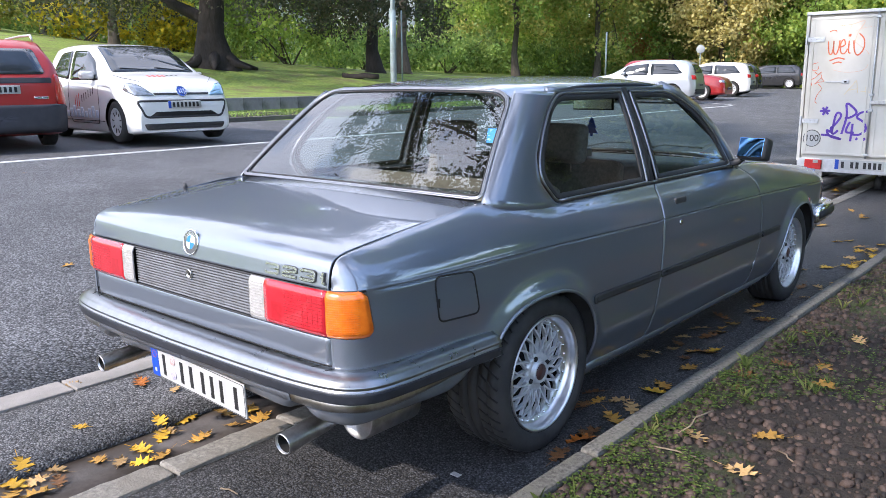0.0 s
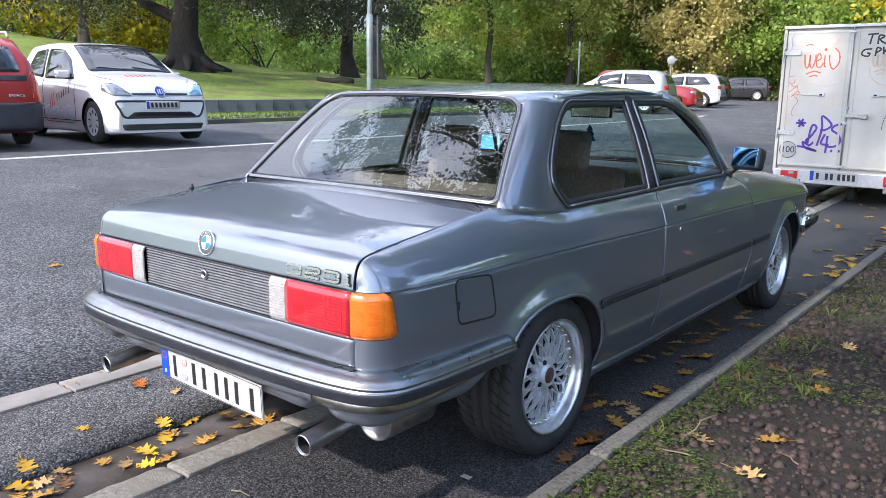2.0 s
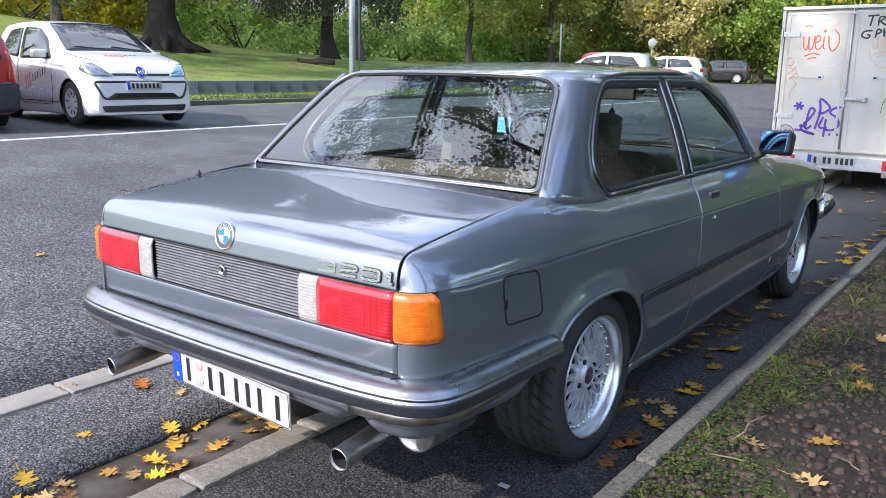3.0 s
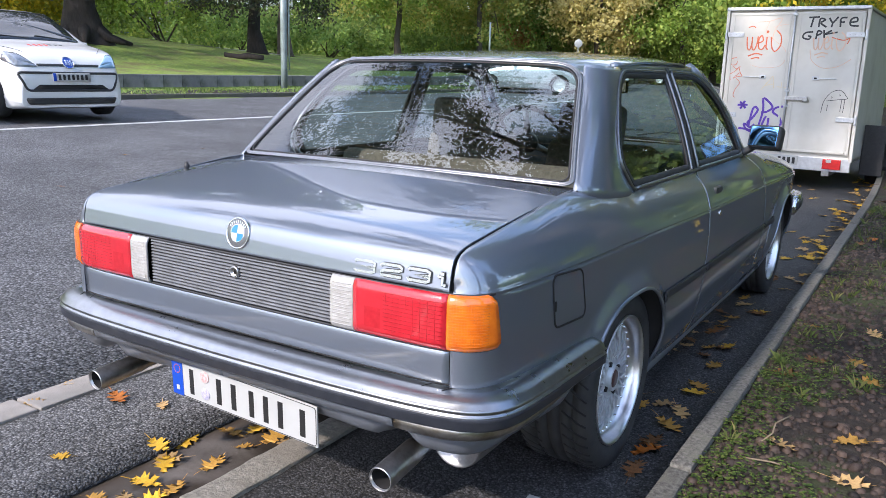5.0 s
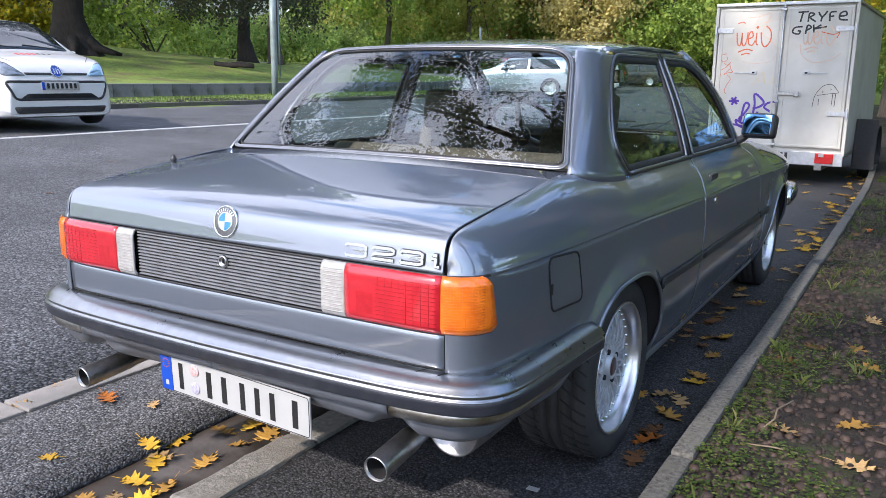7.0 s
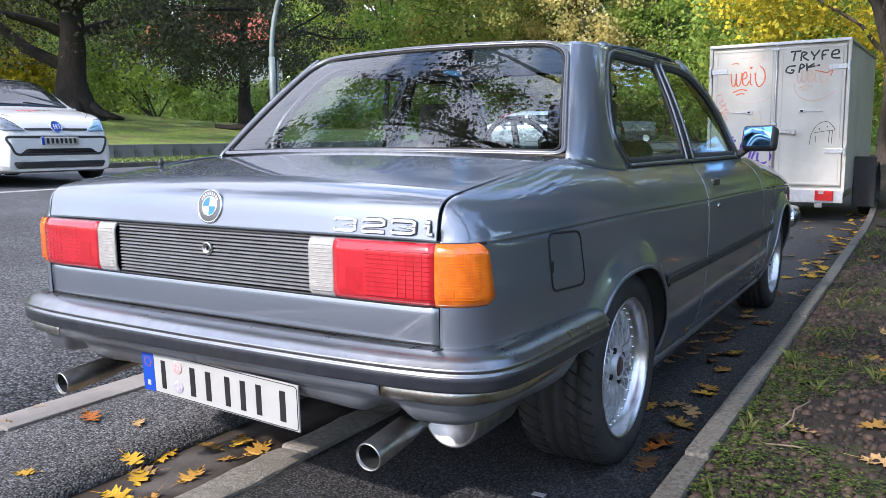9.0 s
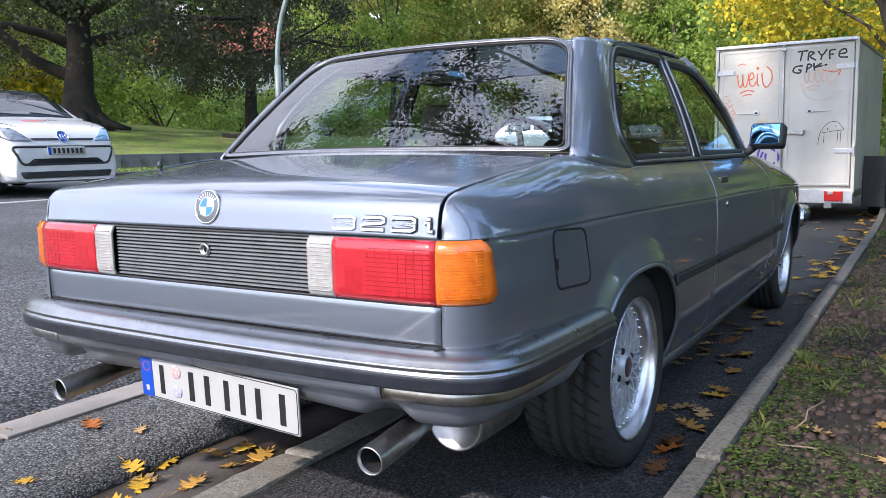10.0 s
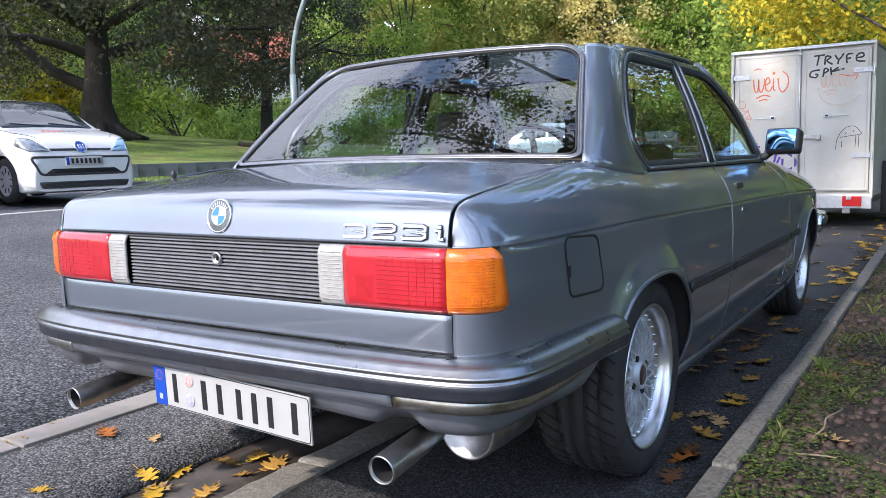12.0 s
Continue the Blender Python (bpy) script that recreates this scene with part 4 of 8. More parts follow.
for sg in (1, -1):
    rows = []
    for i in range(25):
        f = i / 24
        fe = f * 1.02 - 0.01
        p0 = rw(1.0, min(max(fe, -0.06), 1.0), 0.0)
        p0.x += 0.004
        y3 = pillar_y(0.862 + (1.240 - 0.862) * f)
        z3 = 0.862 + (1.240 - 0.862) * f
        p3 = sg_pt(y3, z3, 1, 0.002)
        p1 = p0 + Vector((1.0, 0.05, -0.03)).normalized() * ((p3.x - p0.x) * 0.80 + 0.006)
        p2 = p3 + Vector((0.05, -1.0, 0.02)).normalized() * (p3.y - p0.y) * 0.70
        row = []
        for j in range(17):
            t = j / 16
            q = p0 * (1 - t) ** 3 + p1 * 3 * t * (1 - t) ** 2 + p2 * 3 * t * t * (1 - t) + p3 * t ** 3
            row.append(Vector((sg * q.x, q.y, q.z)))
        rows.append(row)
    sweep("pillar_seam", [p + Vector((sg * 0.0012, 0, 0.0008)) for p in rows[1][6:]], ring(0.0014, 6), RUBBER, car)
    # skirt down into the quarter panel
    base = [Vector((p.x * 0.985, p.y, min(p.z, edge_z(s_at(max(0.3, p.y))) ) - 0.03)) for p in rows[0]]
    sheet("rear_pillar", [base] + rows, PAINT, car, thick=0.006, flip=sg > 0, offset=-1.0)
    sweep("rain_gutter", [Vector((sg * (roof_edge(y) + 0.006), y, roof_z(y) - 0.034)) for y in np.linspace(1.06, 2.17, 30)], [(-0.006, -0.004), (0.005, -0.004), (0.006, 0.005), (-0.004, 0.005)], PAINT, car)
    # side windows
    qc = [(0.968, 0.869), (1.648, 0.869), (1.655, 1.236), (1.178, 1.236), (1.09, 1.19), (0.99, 1.103), (0.916, 1.008), (0.907, 0.945)]
    dc = [(1.736, 0.869), (2.535, 0.866), (2.42, 1.04), (2.30, 1.145), (2.09, 1.232), (1.72, 1.236)]
    for nm, cs, rad in (("quarter_window", qc, [0.02, 0.015, 0.02, 0.05, 0.05, 0.06, 0.06, 0.03]), ("door_window", dc, [0.015, 0.03, 0.10, 0.10, 0.10, 0.02])):
        fn = lambda y, z, lift=0.0: sg_pt(y, z, sg, lift)
        loop = param_loop(cs, rad, fn, step=0.05, lift=0.004)
        tr = sweep(nm + "_frame", loop, [(-0.006, -0.004), (-0.006, 0.003), (-0.002, 0.006), (0.003, 0.005), (0.006, -0.004)], TRIM, car, "bright metal window frame", closed=True, up=(sg, 0, 0.35))
        cy, cz = sum(c[0] for c in cs) / len(cs), sum(c[1] for c in cs) / len(cs)
        inner = [(cy + (c[0] - cy) * (1 - 0.022 / abs(c[0] - cy) if abs(c[0] - cy) > 0.1 else 1), cz + (c[1] - cz) * 0.925) for c in cs]
        sweep("rubber_seal", param_loop(inner, rad, fn, step=0.05, lift=0.001), [(-0.013, -0.004), (-0.011, 0.003), (0.009, 0.003), (0.012, -0.004)], RUBBER, tr, closed=True, up=(sg, 0, 0.35))
        g = param_pane(nm, cs, rad, fn, SIDE_GLASS, car, "tinted side window pane", lift=-0.003, step=0.05)
        g.visible_shadow = False
    # door pillar between the panes
    sweep("door_pillar", [sg_pt(1.692 - 0.005 * f, 0.862 + 0.39 * f, sg, 0.0) for f in np.linspace(0, 1, 8)], [(-0.022, -0.012), (-0.022, 0.004), (0.022, 0.004), (0.022, -0.012)], RUBBER, car, up=(sg, 0, 0.35))
    # upper frame above the windows, and windscreen pillar
    sweep("window_header", [sg_pt(y, 1.250, sg, -0.002) for y in np.linspace(1.12, 2.10, 14)], [(-0.010, -0.012), (-0.010, 0.006), (0.012, 0.006), (0.012, -0.012)], PAINT, car, up=(sg, 0, 0.35))
    ap = [sg_pt(y, z, sg, 0.0) for y, z in ((2.05, 1.256), (2.20, 1.222), (2.35, 1.148), (2.47, 1.050), (2.60, 0.885), (2.63, 0.845))]
    sweep("windscreen_pillar", ap, [(-0.022, -0.03), (-0.022, 0.004), (0.020, 0.004), (0.020, -0.03)], PAINT, car, up=(sg, 0, 0.35))
    # belt trim
    sweep("belt_trim", [Vector((sg * (edge_x(s_at(y)) + 0.004), y, edge_z(s_at(y)) + 0.003)) for y in np.linspace(0.99, 2.55, 30)], [(-0.006, -0.004), (0.005, -0.005), (0.004, 0.005), (-0.006, 0.006)], TRIM, car, up=(0, 0, 1))
    # door handle and lock
    hx, hy, hz = side_point(s_at(1.815), 0.845)
    handle = part("door_handle", box_bm((0.022, 0.105, 0.026), (sg * (hx + 0.010), 1.835, 0.782), 0.007), BLACKPL, car, "black door handle")
    box("handle_recess", (0.006, 0.135, 0.040), (sg * (hx + 0.001), 1.835, 0.778), DARK, handle, bevel=0.0025, rot=Matrix.Rotation(radians(-8 * sg), 4, "Y"))
    lx = side_point(s_at(1.80), 0.70).x
    turned("door_lock", [(0.0, 0.012), (0.003, 0.012), (0.004, 0.010), (0.004, 0.0)], CHROME, car, "", Matrix.Translation((sg * (lx + 0.0005), 1.80, 0.693)) @ (Matrix() if sg > 0 else Matrix.Rotation(math.pi, 4, "Z")), n=20)
    # rub strip along door and quarter
    for ya, yb in ((1.085, 1.612), (1.628, 2.765), (2.785, 3.05)):
        sweep("rub_strip", [Vector((sg * (side_point(s_at(y), 0.40).x + 0.001), y, 0.503 - 0.006 * (y - 1.6))) for y in np.linspace(ya, yb, 24)],
              [(0.0, -0.015), (0.007, -0.014), (0.010, -0.006), (0.006, 0.0), (0.010, 0.006), (0.007, 0.014), (0.0, 0.015)]if sg > 0 else [(0.0, 0.015), (-0.007, 0.014), (-0.010, 0.006), (-0.006, 0.0), (-0.010, -0.006), (-0.007, -0.014), (0.0, -0.015)],
              RUBBER, car)
    # sill
    sweep("sill", [Vector((sg * 0.722, y, 0.228)) for y in np.linspace(1.08, 3.06, 20)], [(-0.05, -0.035), (0.0, -0.035), (0.012, -0.01), (0.006, 0.02), (-0.05, 0.02)] if sg > 0 else [(0.05, 0.02), (-0.006, 0.02), (-0.012, -0.01), (0.0, -0.035), (0.05, -0.035)], PAINT, car)

# door mirrors
for sg in (1, -1):
    mm = Matrix.Translation((sg * 0.775, 2.58, 0.955)) @ Matrix.Rotation(radians(-10 * sg), 4, "Z") @ Matrix.Rotation(radians(-15), 4, "X")
    bmh = box_bm((0.150, 0.075, 0.112), (0, 0.03, 0), 0.022, segs=3)
    bmesh.ops.transform(bmh, matrix=mm, verts=bmh.verts)
    mir = part("door_mirror", bmh, BLACKPL, car, "black door mirror with blue-tinted glass", smooth=True)
    bmg = box_bm((0.127, 0.004, 0.092), (0, -0.0085, 0), 0.0015)
    bmesh.ops.bevel(bmg, geom=[e for e in bmg.edges if abs((e.verts[0].co - e.verts[1].co).y) > 0.002], offset=0.01, segments=3, affect="EDGES")
    bmesh.ops.transform(bmg, matrix=mm, verts=bmg.verts)
    part("mirror_glass", bmg, MIRROR, mir)
    sweep("mirror_foot", [mm @ Vector((-sg * 0.05, 0.04, -0.04)), mm @ Vector((-sg * 0.085, 0.045, -0.065)), Vector((sg * 0.672, 2.56, 0.872))], ring(0.018, 10), BLACKPL, mir)

# fuel flap (kerb side)
def flap_loop(inset, lift, r):
    cs = [(0.272 + inset, 0.608 + inset), (0.447 - inset, 0.600 + inset), (0.428 - inset, 0.732 - inset), (0.262 + inset, 0.742 - inset)]
    out = []
    for p in densify(rounded([Vector((c[0], c[1], 0)) for c in cs], r, 6), 0.02):
        s = s_at(p.x)
        b, nr = plan(s)
        out.append(b + nr * (belly(p.y) + 0.0014 + lift) + Vector((0, 0, p.y)))
    return out
sweep("flap_gap", flap_loop(0.0, 0.0, 0.025), ring(0.0029, 6), DARK, car, closed=True, up=(1, 0, 0))
def flap_pt(y, z, lift=0.0):
    b, nr = plan(s_at(y))
    return b + nr * (belly(z) + 0.0026) + Vector((0, 0, z))
param_pane("fuel_flap", [(0.276, 0.612), (0.443, 0.604), (0.424, 0.728), (0.266, 0.738)], 0.022, flap_pt, PAINT, car, "rounded fuel flap", step=0.02)
box("flap_finger_notch", (0.004, 0.008, 0.026), (side_point(s_at(0.272), 0.55).x + 0.003, 0.270, 0.665), DARK, car, bevel=0.0015)

# bonnet, windscreen and front end
rows = []
for i in range(25):
    y = 2.93 + (4.06 - 2.93) * i / 24
    w = edge_x(s_at(y)) - 0.004
    rows.append([Vector((a * w, y + 0.04 * (1 - a * a), edge_z(s_at(y)) + 0.028 * (1 - a * a) + 0.012 * math.exp(-((abs(a) - 0.45) / 0.12) ** 2))) for a in np.linspace(-1, 1, 25)])
sheet("bonnet", rows, PAINT, car, thick=0.006, flip=True, offset=1.0)
def ws(a, b, lift=0.0):
    return Vector((a * (0.655 - 0.145 * b), 2.70 - 0.57 * b + 0.14 * (1 - a * a) * (1 - 0.5 * b), 0.875 + 0.375 * b + 0.012 * (1 - a * a))) + Vector((0, 0.5, 0.86)) * lift
WSC, WSR = [(-1, 0), (1, 0), (1, 1), (-1, 1)], [0.06, 0.06, 0.15, 0.15]
wsg = param_pane("windscreen", WSC, WSR, ws, SIDE_GLASS, car, "windscreen pane")
wsg.visible_shadow = False
sweep("windscreen_seal", param_loop(WSC, WSR, ws, lift=0.003), ring(0.009, 8), RUBBER, wsg, closed=True, up=(0, 0.5, 0.86))
sheet("cowl", [[ws(a, 0.0) + Vector((0, d, -0.012 - 0.01 * k)) for a in np.linspace(-1, 1, 21)] for k, d in enumerate((-0.03, 0.03, 0.09))], BLACKPL, car, thick=0.003, offset=1.0)
for sg in (-0.42, 0.12):
    sweep("wiper", [ws(sg, 0.02, 0.012), ws(sg + 0.25, 0.10, 0.014), ws(sg + 0.62, 0.11, 0.012)], ring(0.005, 6), BLACKPL, car)
rows = []
for z, o in ((0.72, 0.0), (0.66, 0.03), (0.58, 0.035), (0.50, 0.01), (0.40, -0.02), (0.28, -0.06)):
    rows.append([Vector((a * 0.66, 4.09 + o - 0.05 * a ** 4, z)) for a in np.linspace(-1, 1, 21)])
sheet("front_panel", rows, PAINT, car, thick=0.006, flip=True, offset=1.0)
fbp = [(-0.80, 3.72), (-0.795, 3.9), (-0.775, 4.08), (-0.70, 4.19), (-0.4, 4.235), (0, 4.245), (0.4, 4.235), (0.70, 4.19), (0.775, 4.08), (0.795, 3.9), (0.80, 3.72)]
fbump = sweep("front_bumper", [Vector((x, y, 0.475)) for x, y in fbp], [(0.05, 0.05), (0.05, -0.05), (0.012, -0.05), (0.0, -0.036), (0.0, 0.038), (0.01, 0.05)], CHROME, car, "chrome front bumper")
sweep("rubber_strip", [Vector((x, y, 0.475)) for x, y in fbp], [(0.004, 0.022), (0.004, -0.022), (-0.008, -0.02), (-0.011, 0.0), (-0.008, 0.02)], RUBBER, fbump)
for x in (-0.52, -0.32, 0.32, 0.52):
    turned("headlamp", [(0.0, 0.075), (0.012, 0.075), (0.02, 0.06), (0.024, 0.0)], CLEAR, car, "", Matrix.Translation((x, 4.115, 0.605)) @ Matrix.Rotation(radians(90), 4, "Z"), n=24)
box("floor_pan", (1.26, 2.7, 0.05), (0, 2.45, 0.26), DARK, car, bevel=0.01)
box("rear_axle", (1.1, 0.07, 0.07), (0, 0.847, 0.28), DARK, car, bevel=0.02)
box("front_axle", (1.1, 0.07, 0.07), (0, 3.41, 0.28), DARK, car, bevel=0.02)
turned("aerial", [(0.0, 0.017), (0.004, 0.016), (0.010, 0.009), (0.016, 0.007), (0.017, 0.010), (0.026, 0.010), (0.030, 0.006), (0.036, 0.005), (0.038, 0.0)], BLACKPL, car, "retracted black aerial stub",
             Matrix.Translation((-0.60, 0.32, 0.868)) @ pose(0, 0, 0, 0, -84, 0), n=16)

# interior
box("boot_floor", (1.2, 0.62, 0.02), (0, 0.32, 0.60), DARK, car, bevel=0.004)
sheet("parcel_shelf", [[Vector((x, y, z)) for x in np.linspace(-0.62, 0.62, 9)] for y, z in ((0.63, 0.882), (0.80, 0.872), (1.03, 0.866))], SHELF, car, "grey felt parcel shelf", thick=0.01)
def cushion(name, size, loc, rx, mat, parent, bevel):
    bm = box_bm(size, (0, 0, 0), bevel, segs=4)
    bmesh.ops.transform(bm, matrix=Matrix.Translation(loc) @ Matrix.Rotation(radians(rx), 4, "X"), verts=bm.verts)
    return part(name, bm, mat, parent, smooth=True)
rb = cushion("rear_seat", (1.16, 0.12, 0.50), (0, 1.10, 0.655), -12, SEAT, car, 0.05)
cushion("rear_seat_cushion", (1.16, 0.46, 0.14), (0, 1.30, 0.42), 5, SEAT, rb, 0.05)
for x in (-0.30, 0.30):
    st = cushion("front_seat", (0.47, 0.11, 0.58), (x, 1.66, 0.66), -14, SEAT, car, 0.045)
    cushion("seat_cushion", (0.48, 0.50, 0.14), (x, 1.96, 0.40), 6, SEAT, st, 0.05)
    cushion("headrest", (0.27, 0.085, 0.17), (x, 1.585, 1.020), -8, SEAT, st, 0.038)
    for dx in (-0.06, 0.06):
        sweep("headrest_post", [Vector((x + dx, 1.60, 0.90)), Vector((x + dx, 1.59, 1.0))], ring(0.006, 8), CHROME, st, up=(0, 1, 0))
dash = part("dashboard", box_bm((1.20, 0.34, 0.16), (0, 2.66, 0.79), 0.04, segs=3), DASH, car, "dark vinyl dashboard", smooth=True)
part("instrument_cowl", box_bm((0.40, 0.14, 0.07), (-0.31, 2.52, 0.885), 0.025, segs=3), DASH, dash, smooth=True)
box("door_liner", (0.03, 1.1, 0.5), (0.675, 2.2, 0.58), DASH, car, bevel=0.01)
box("door_liner", (0.03, 1.1, 0.5), (-0.675, 2.2, 0.58), DASH, car, bevel=0.01)
box("side_liner", (0.03, 0.66, 0.4), (0.655, 1.28, 0.63), DASH, car, bevel=0.01)
box("side_liner", (0.03, 0.66, 0.4), (-0.655, 1.28, 0.63), DASH, car, bevel=0.01)
swm = Matrix.Translation((-0.285, 2.25, 0.885)) @ Matrix.Rotation(radians(-66), 4, "X")
wheel_pts = [swm @ Vector((0.185 * math.cos(2 * math.pi * i / 40), 0.185 * math.sin(2 * math.pi * i / 40), 0)) for i in range(40)]
stw = sweep("steering_wheel", wheel_pts, ring(0.013, 10), BLACKPL, car, "black three-spoke sports steering wheel", closed=True, up=swm.to_3x3() @ Vector((0, 0, 1)))
for a in (90, 210, 330):
    a = radians(a - 60)
    sweep("wheel_spoke", [swm @ Vector((r * math.cos(a), r * math.sin(a), -0.02 * (1 - r / 0.185))) for r in (0.03, 0.1, 0.18)], [(-0.016, -0.004), (0.016, -0.004), (0.016, 0.004), (-0.016, 0.004)], STEEL, stw, up=swm.to_3x3() @ Vector((0, 0, 1)))
turned("wheel_boss", [(-0.012, 0.0), (-0.012, 0.045), (0.012, 0.052), (0.03, 0.05), (0.03, 0.0)][::-1], BLACKPL, stw, "", swm @ pose(0, 0, -0.01, 0, 90, 0), n=24)
imir = part("inner_mirror", box_bm((0.23, 0.02, 0.06), (0.11, 2.20, 1.168), 0.008), BLACKPL, car, "interior mirror")
box("mirror_glass", (0.215, 0.003, 0.048), (0.11, 2.188, 1.168), CHROME, imir, bevel=0.001)
fresh = [(0, 0.0), (0.016, -0.022), (0.010, -0.022), (0.024, -0.044), (0.015, -0.044), (0.030, -0.068), (0.006, -0.068), (0.006, -0.080), (-0.006, -0.080), (-0.006, -0.068), (-0.030, -0.068), (-0.015, -0.044), (-0.024, -0.044), (-0.010, -0.022), (-0.016, -0.022)]
bmf = bmesh.new()
fv = [bmf.verts.new((0.12 + x * 1.2, 2.17, 1.105 + z * 1.2)) for x, z in fresh]
ff = bmf.faces.new(fv)
ext = bmesh.ops.extrude_face_region(bmf, geom=[ff])
bmesh.ops.translate(bmf, vec=(0, 0.003, 0), verts=[v for v in ext["geom"] if isinstance(v, bmesh.types.BMVert)])
part("air_freshener", bmf, material("blue_card", (0.02, 0.05, 0.3), 0.7, color2=(0.03, 0.07, 0.36), scale=50), car, "blue tree-shaped air freshener hanging from the mirror")
sweep("freshener_string", [(0.12, 2.1715, 1.14), (0.12, 2.1715, 1.105)], ring(0.001, 4), WHITE, car, up=(0, 1, 0))

# wheels
def wheel(x, y, sg, width):
    m = Matrix.Translation((sg * x, y, 0.286)) @ (Matrix() if sg > 0 else Matrix.Rotation(math.pi, 4, "Z"))
    R = 0.286
    w = width / 2
    # local x = 0 is the tyre's middle, +x outwards
    tp = [(-w * 0.80, 0.196), (-w * 0.95, 0.215), (-w, 0.245), (-w * 0.93, 0.272), (-w * 0.78, R - 0.003)]
    for k in range(5):
        xa = -w * 0.74 + k * w * 1.48 / 4.6
        if k:
            tp += [(xa - 0.006, R), (xa - 0.004, R - 0.008), (xa + 0.004, R - 0.008), (xa + 0.006, R)]
        else:
            tp += [(xa, R)]
    tp += [(w * 0.78, R - 0.003), (w * 0.93, 0.272), (w, 0.245), (w * 0.985, 0.228), (w * 0.93, 0.212), (w * 0.86, 0.205)]
    tyre = turned("wheel", tp, TYRE, car, "wide black tyre on a polished cross-spoke alloy rim", m, n=72)
    # tread blocks: slanted grooves drawn as flush bars, their shade put into the colour
    for i in range(44):
        a = 2 * math.pi * i / 44
        for side in (-1, 1):
            pts = []
            for k in range(4):
                xx = side * w * (0.30 + 0.20 * k)
                aa = a + side * 0.05 * k + (0.07 if side > 0 else 0)
                rr = R + 0.0004 - (0.006 if k == 3 else 0)
                pts.append(m @ Vector((xx, rr * math.cos(aa), rr * math.sin(aa))))
            sweep("tread_groove", pts, [(-0.0028, -0.003), (0.0028, -0.003), (0.0028, 0.0006), (-0.0028, 0.0006)], DARK, tyre, up=m.to_3x3() @ Vector((0, math.cos(a), math.sin(a)))) if sg > 0 and y < 2 else None
    lip = turned("rim_lip", [(w * 0.86, 0.2055), (w * 0.93, 0.2075), (w * 0.95, 0.205), (w * 0.94, 0.201), (w * 0.88, 0.197), (w * 0.76, 0.1945), (w * 0.61, 0.191), (w * 0.57, 0.184), (w * 0.57, 0.170), (w * 0.50, 0.166)], ALLOY, tyre, "polished rim lip", m, n=72)
    # barrel and disc coloured near black for the shade behind the spokes
    turned("rim_barrel", [(w * 0.56, 0.170), (-w * 0.7, 0.175), (-w * 0.82, 0.200)], DARK, tyre, "", m, n=40)
    turned("brake_disc", [(-0.02, 0.15), (-0.012, 0.15), (-0.012, 0.0)], DARK, tyre, "", m, n=32)
    xs_ = w * 0.66
    rimc = turned("rim_centre", [(xs_ - 0.02, 0.072), (xs_ - 0.004, 0.070), (xs_ + 0.002, 0.060), (xs_ - 0.002, 0.048), (xs_ - 0.002, 0.042), (xs_ + 0.012, 0.040), (xs_ + 0.014, 0.034), (xs_ + 0.010, 0.030), (xs_ + 0.010, 0.0)], ALLOYP, tyre, "", m, n=40)
    turned("centre_cap", [(xs_ + 0.0095, 0.029), (xs_ + 0.0125, 0.028), (xs_ + 0.013, 0.0)], material("cap_enamel", (0.09, 0.035, 0.03), 0.35, color2=(0.05, 0.03, 0.03), scale=80), rimc, "dark red hub cap", m, n=24)
    for i in range(4):
        a = 2 * math.pi * i / 4 + 0.4
        turned("wheel_bolt", [(xs_ - 0.006, 0.010), (xs_ + 0.006, 0.009), (xs_ + 0.006, 0.0)], DARK, rimc, "", m @ Matrix.Translation((0, 0.055 * math.cos(a), 0.055 * math.sin(a))), n=8)
    N = 18
    for i in range(N):
        for sgn in (1, -1):
            a0 = 2 * math.pi * i / N
            pts = []
            for k in range(5):
                f = k / 4
                r = 0.062 + (0.179 - 0.062) * f
                a = a0 + sgn * (0.40 * f - 0.03)
                pts.append(m @ Vector((xs_ - 0.004 - 0.012 * f + 0.010 * math.sin(math.pi * f), r * math.cos(a), r * math.sin(a))))
            sweep("spoke", pts, [(-0.0042, -0.009), (-0.0034, 0.004), (0.0034, 0.004), (0.0042, -0.009)], ALLOYP, rimc, up=m.to_3x3() @ Vector((1, 0, 0)), smooth=False)
    for i in range(32):
        a = 2 * math.pi * (i + 0.5) / 32
        turned("rim_bolt", [(w * 0.57, 0.0045), (w * 0.57 + 0.007, 0.004), (w * 0.57 + 0.009, 0.0)], CHROME, lip, "", m @ Matrix.Translation((0, 0.177 * math.cos(a), 0.177 * math.sin(a))), n=6)
    sweep("valve", [m @ Vector((w * 0.58, -0.184 * 0.72, -0.184 * 0.69)), m @ Vector((w * 0.80, -0.176 * 0.72, -0.176 * 0.69))], ring(0.0045, 6), RUBBER, lip, up=(0, 1, 0.2))


wheel(0.628, 0.847, 1, 0.246)
wheel(0.628, 0.847, -1, 0.246)
wheel(0.655, 3.410, 1, 0.19)
wheel(0.655, 3.410, -1, 0.19)

# ---- ground ----
def road_left(y):
    return -13.0 - 0.35 * max(0.0, y - 26.0)


def ground_z(x, y):
    """Height of the land: street level, a terrace behind the low wall, then a hill that is steeper to the left."""
    if x > 1.0:
        return 0.05 + 0.02 * min(x - 1.0, 6) + 0.004 * max(0.0, y - 10)
    z = gz(x, y)
    d = road_left(y) - 2.9 - x
    if d > 0:
        k = 0.105 - 0.055 * smoothstep(14, 34, y)
        z += 0.42 * smoothstep(0, 0.5, d) + k * min(d, 60) * smoothstep(0, 8, d)
    return z


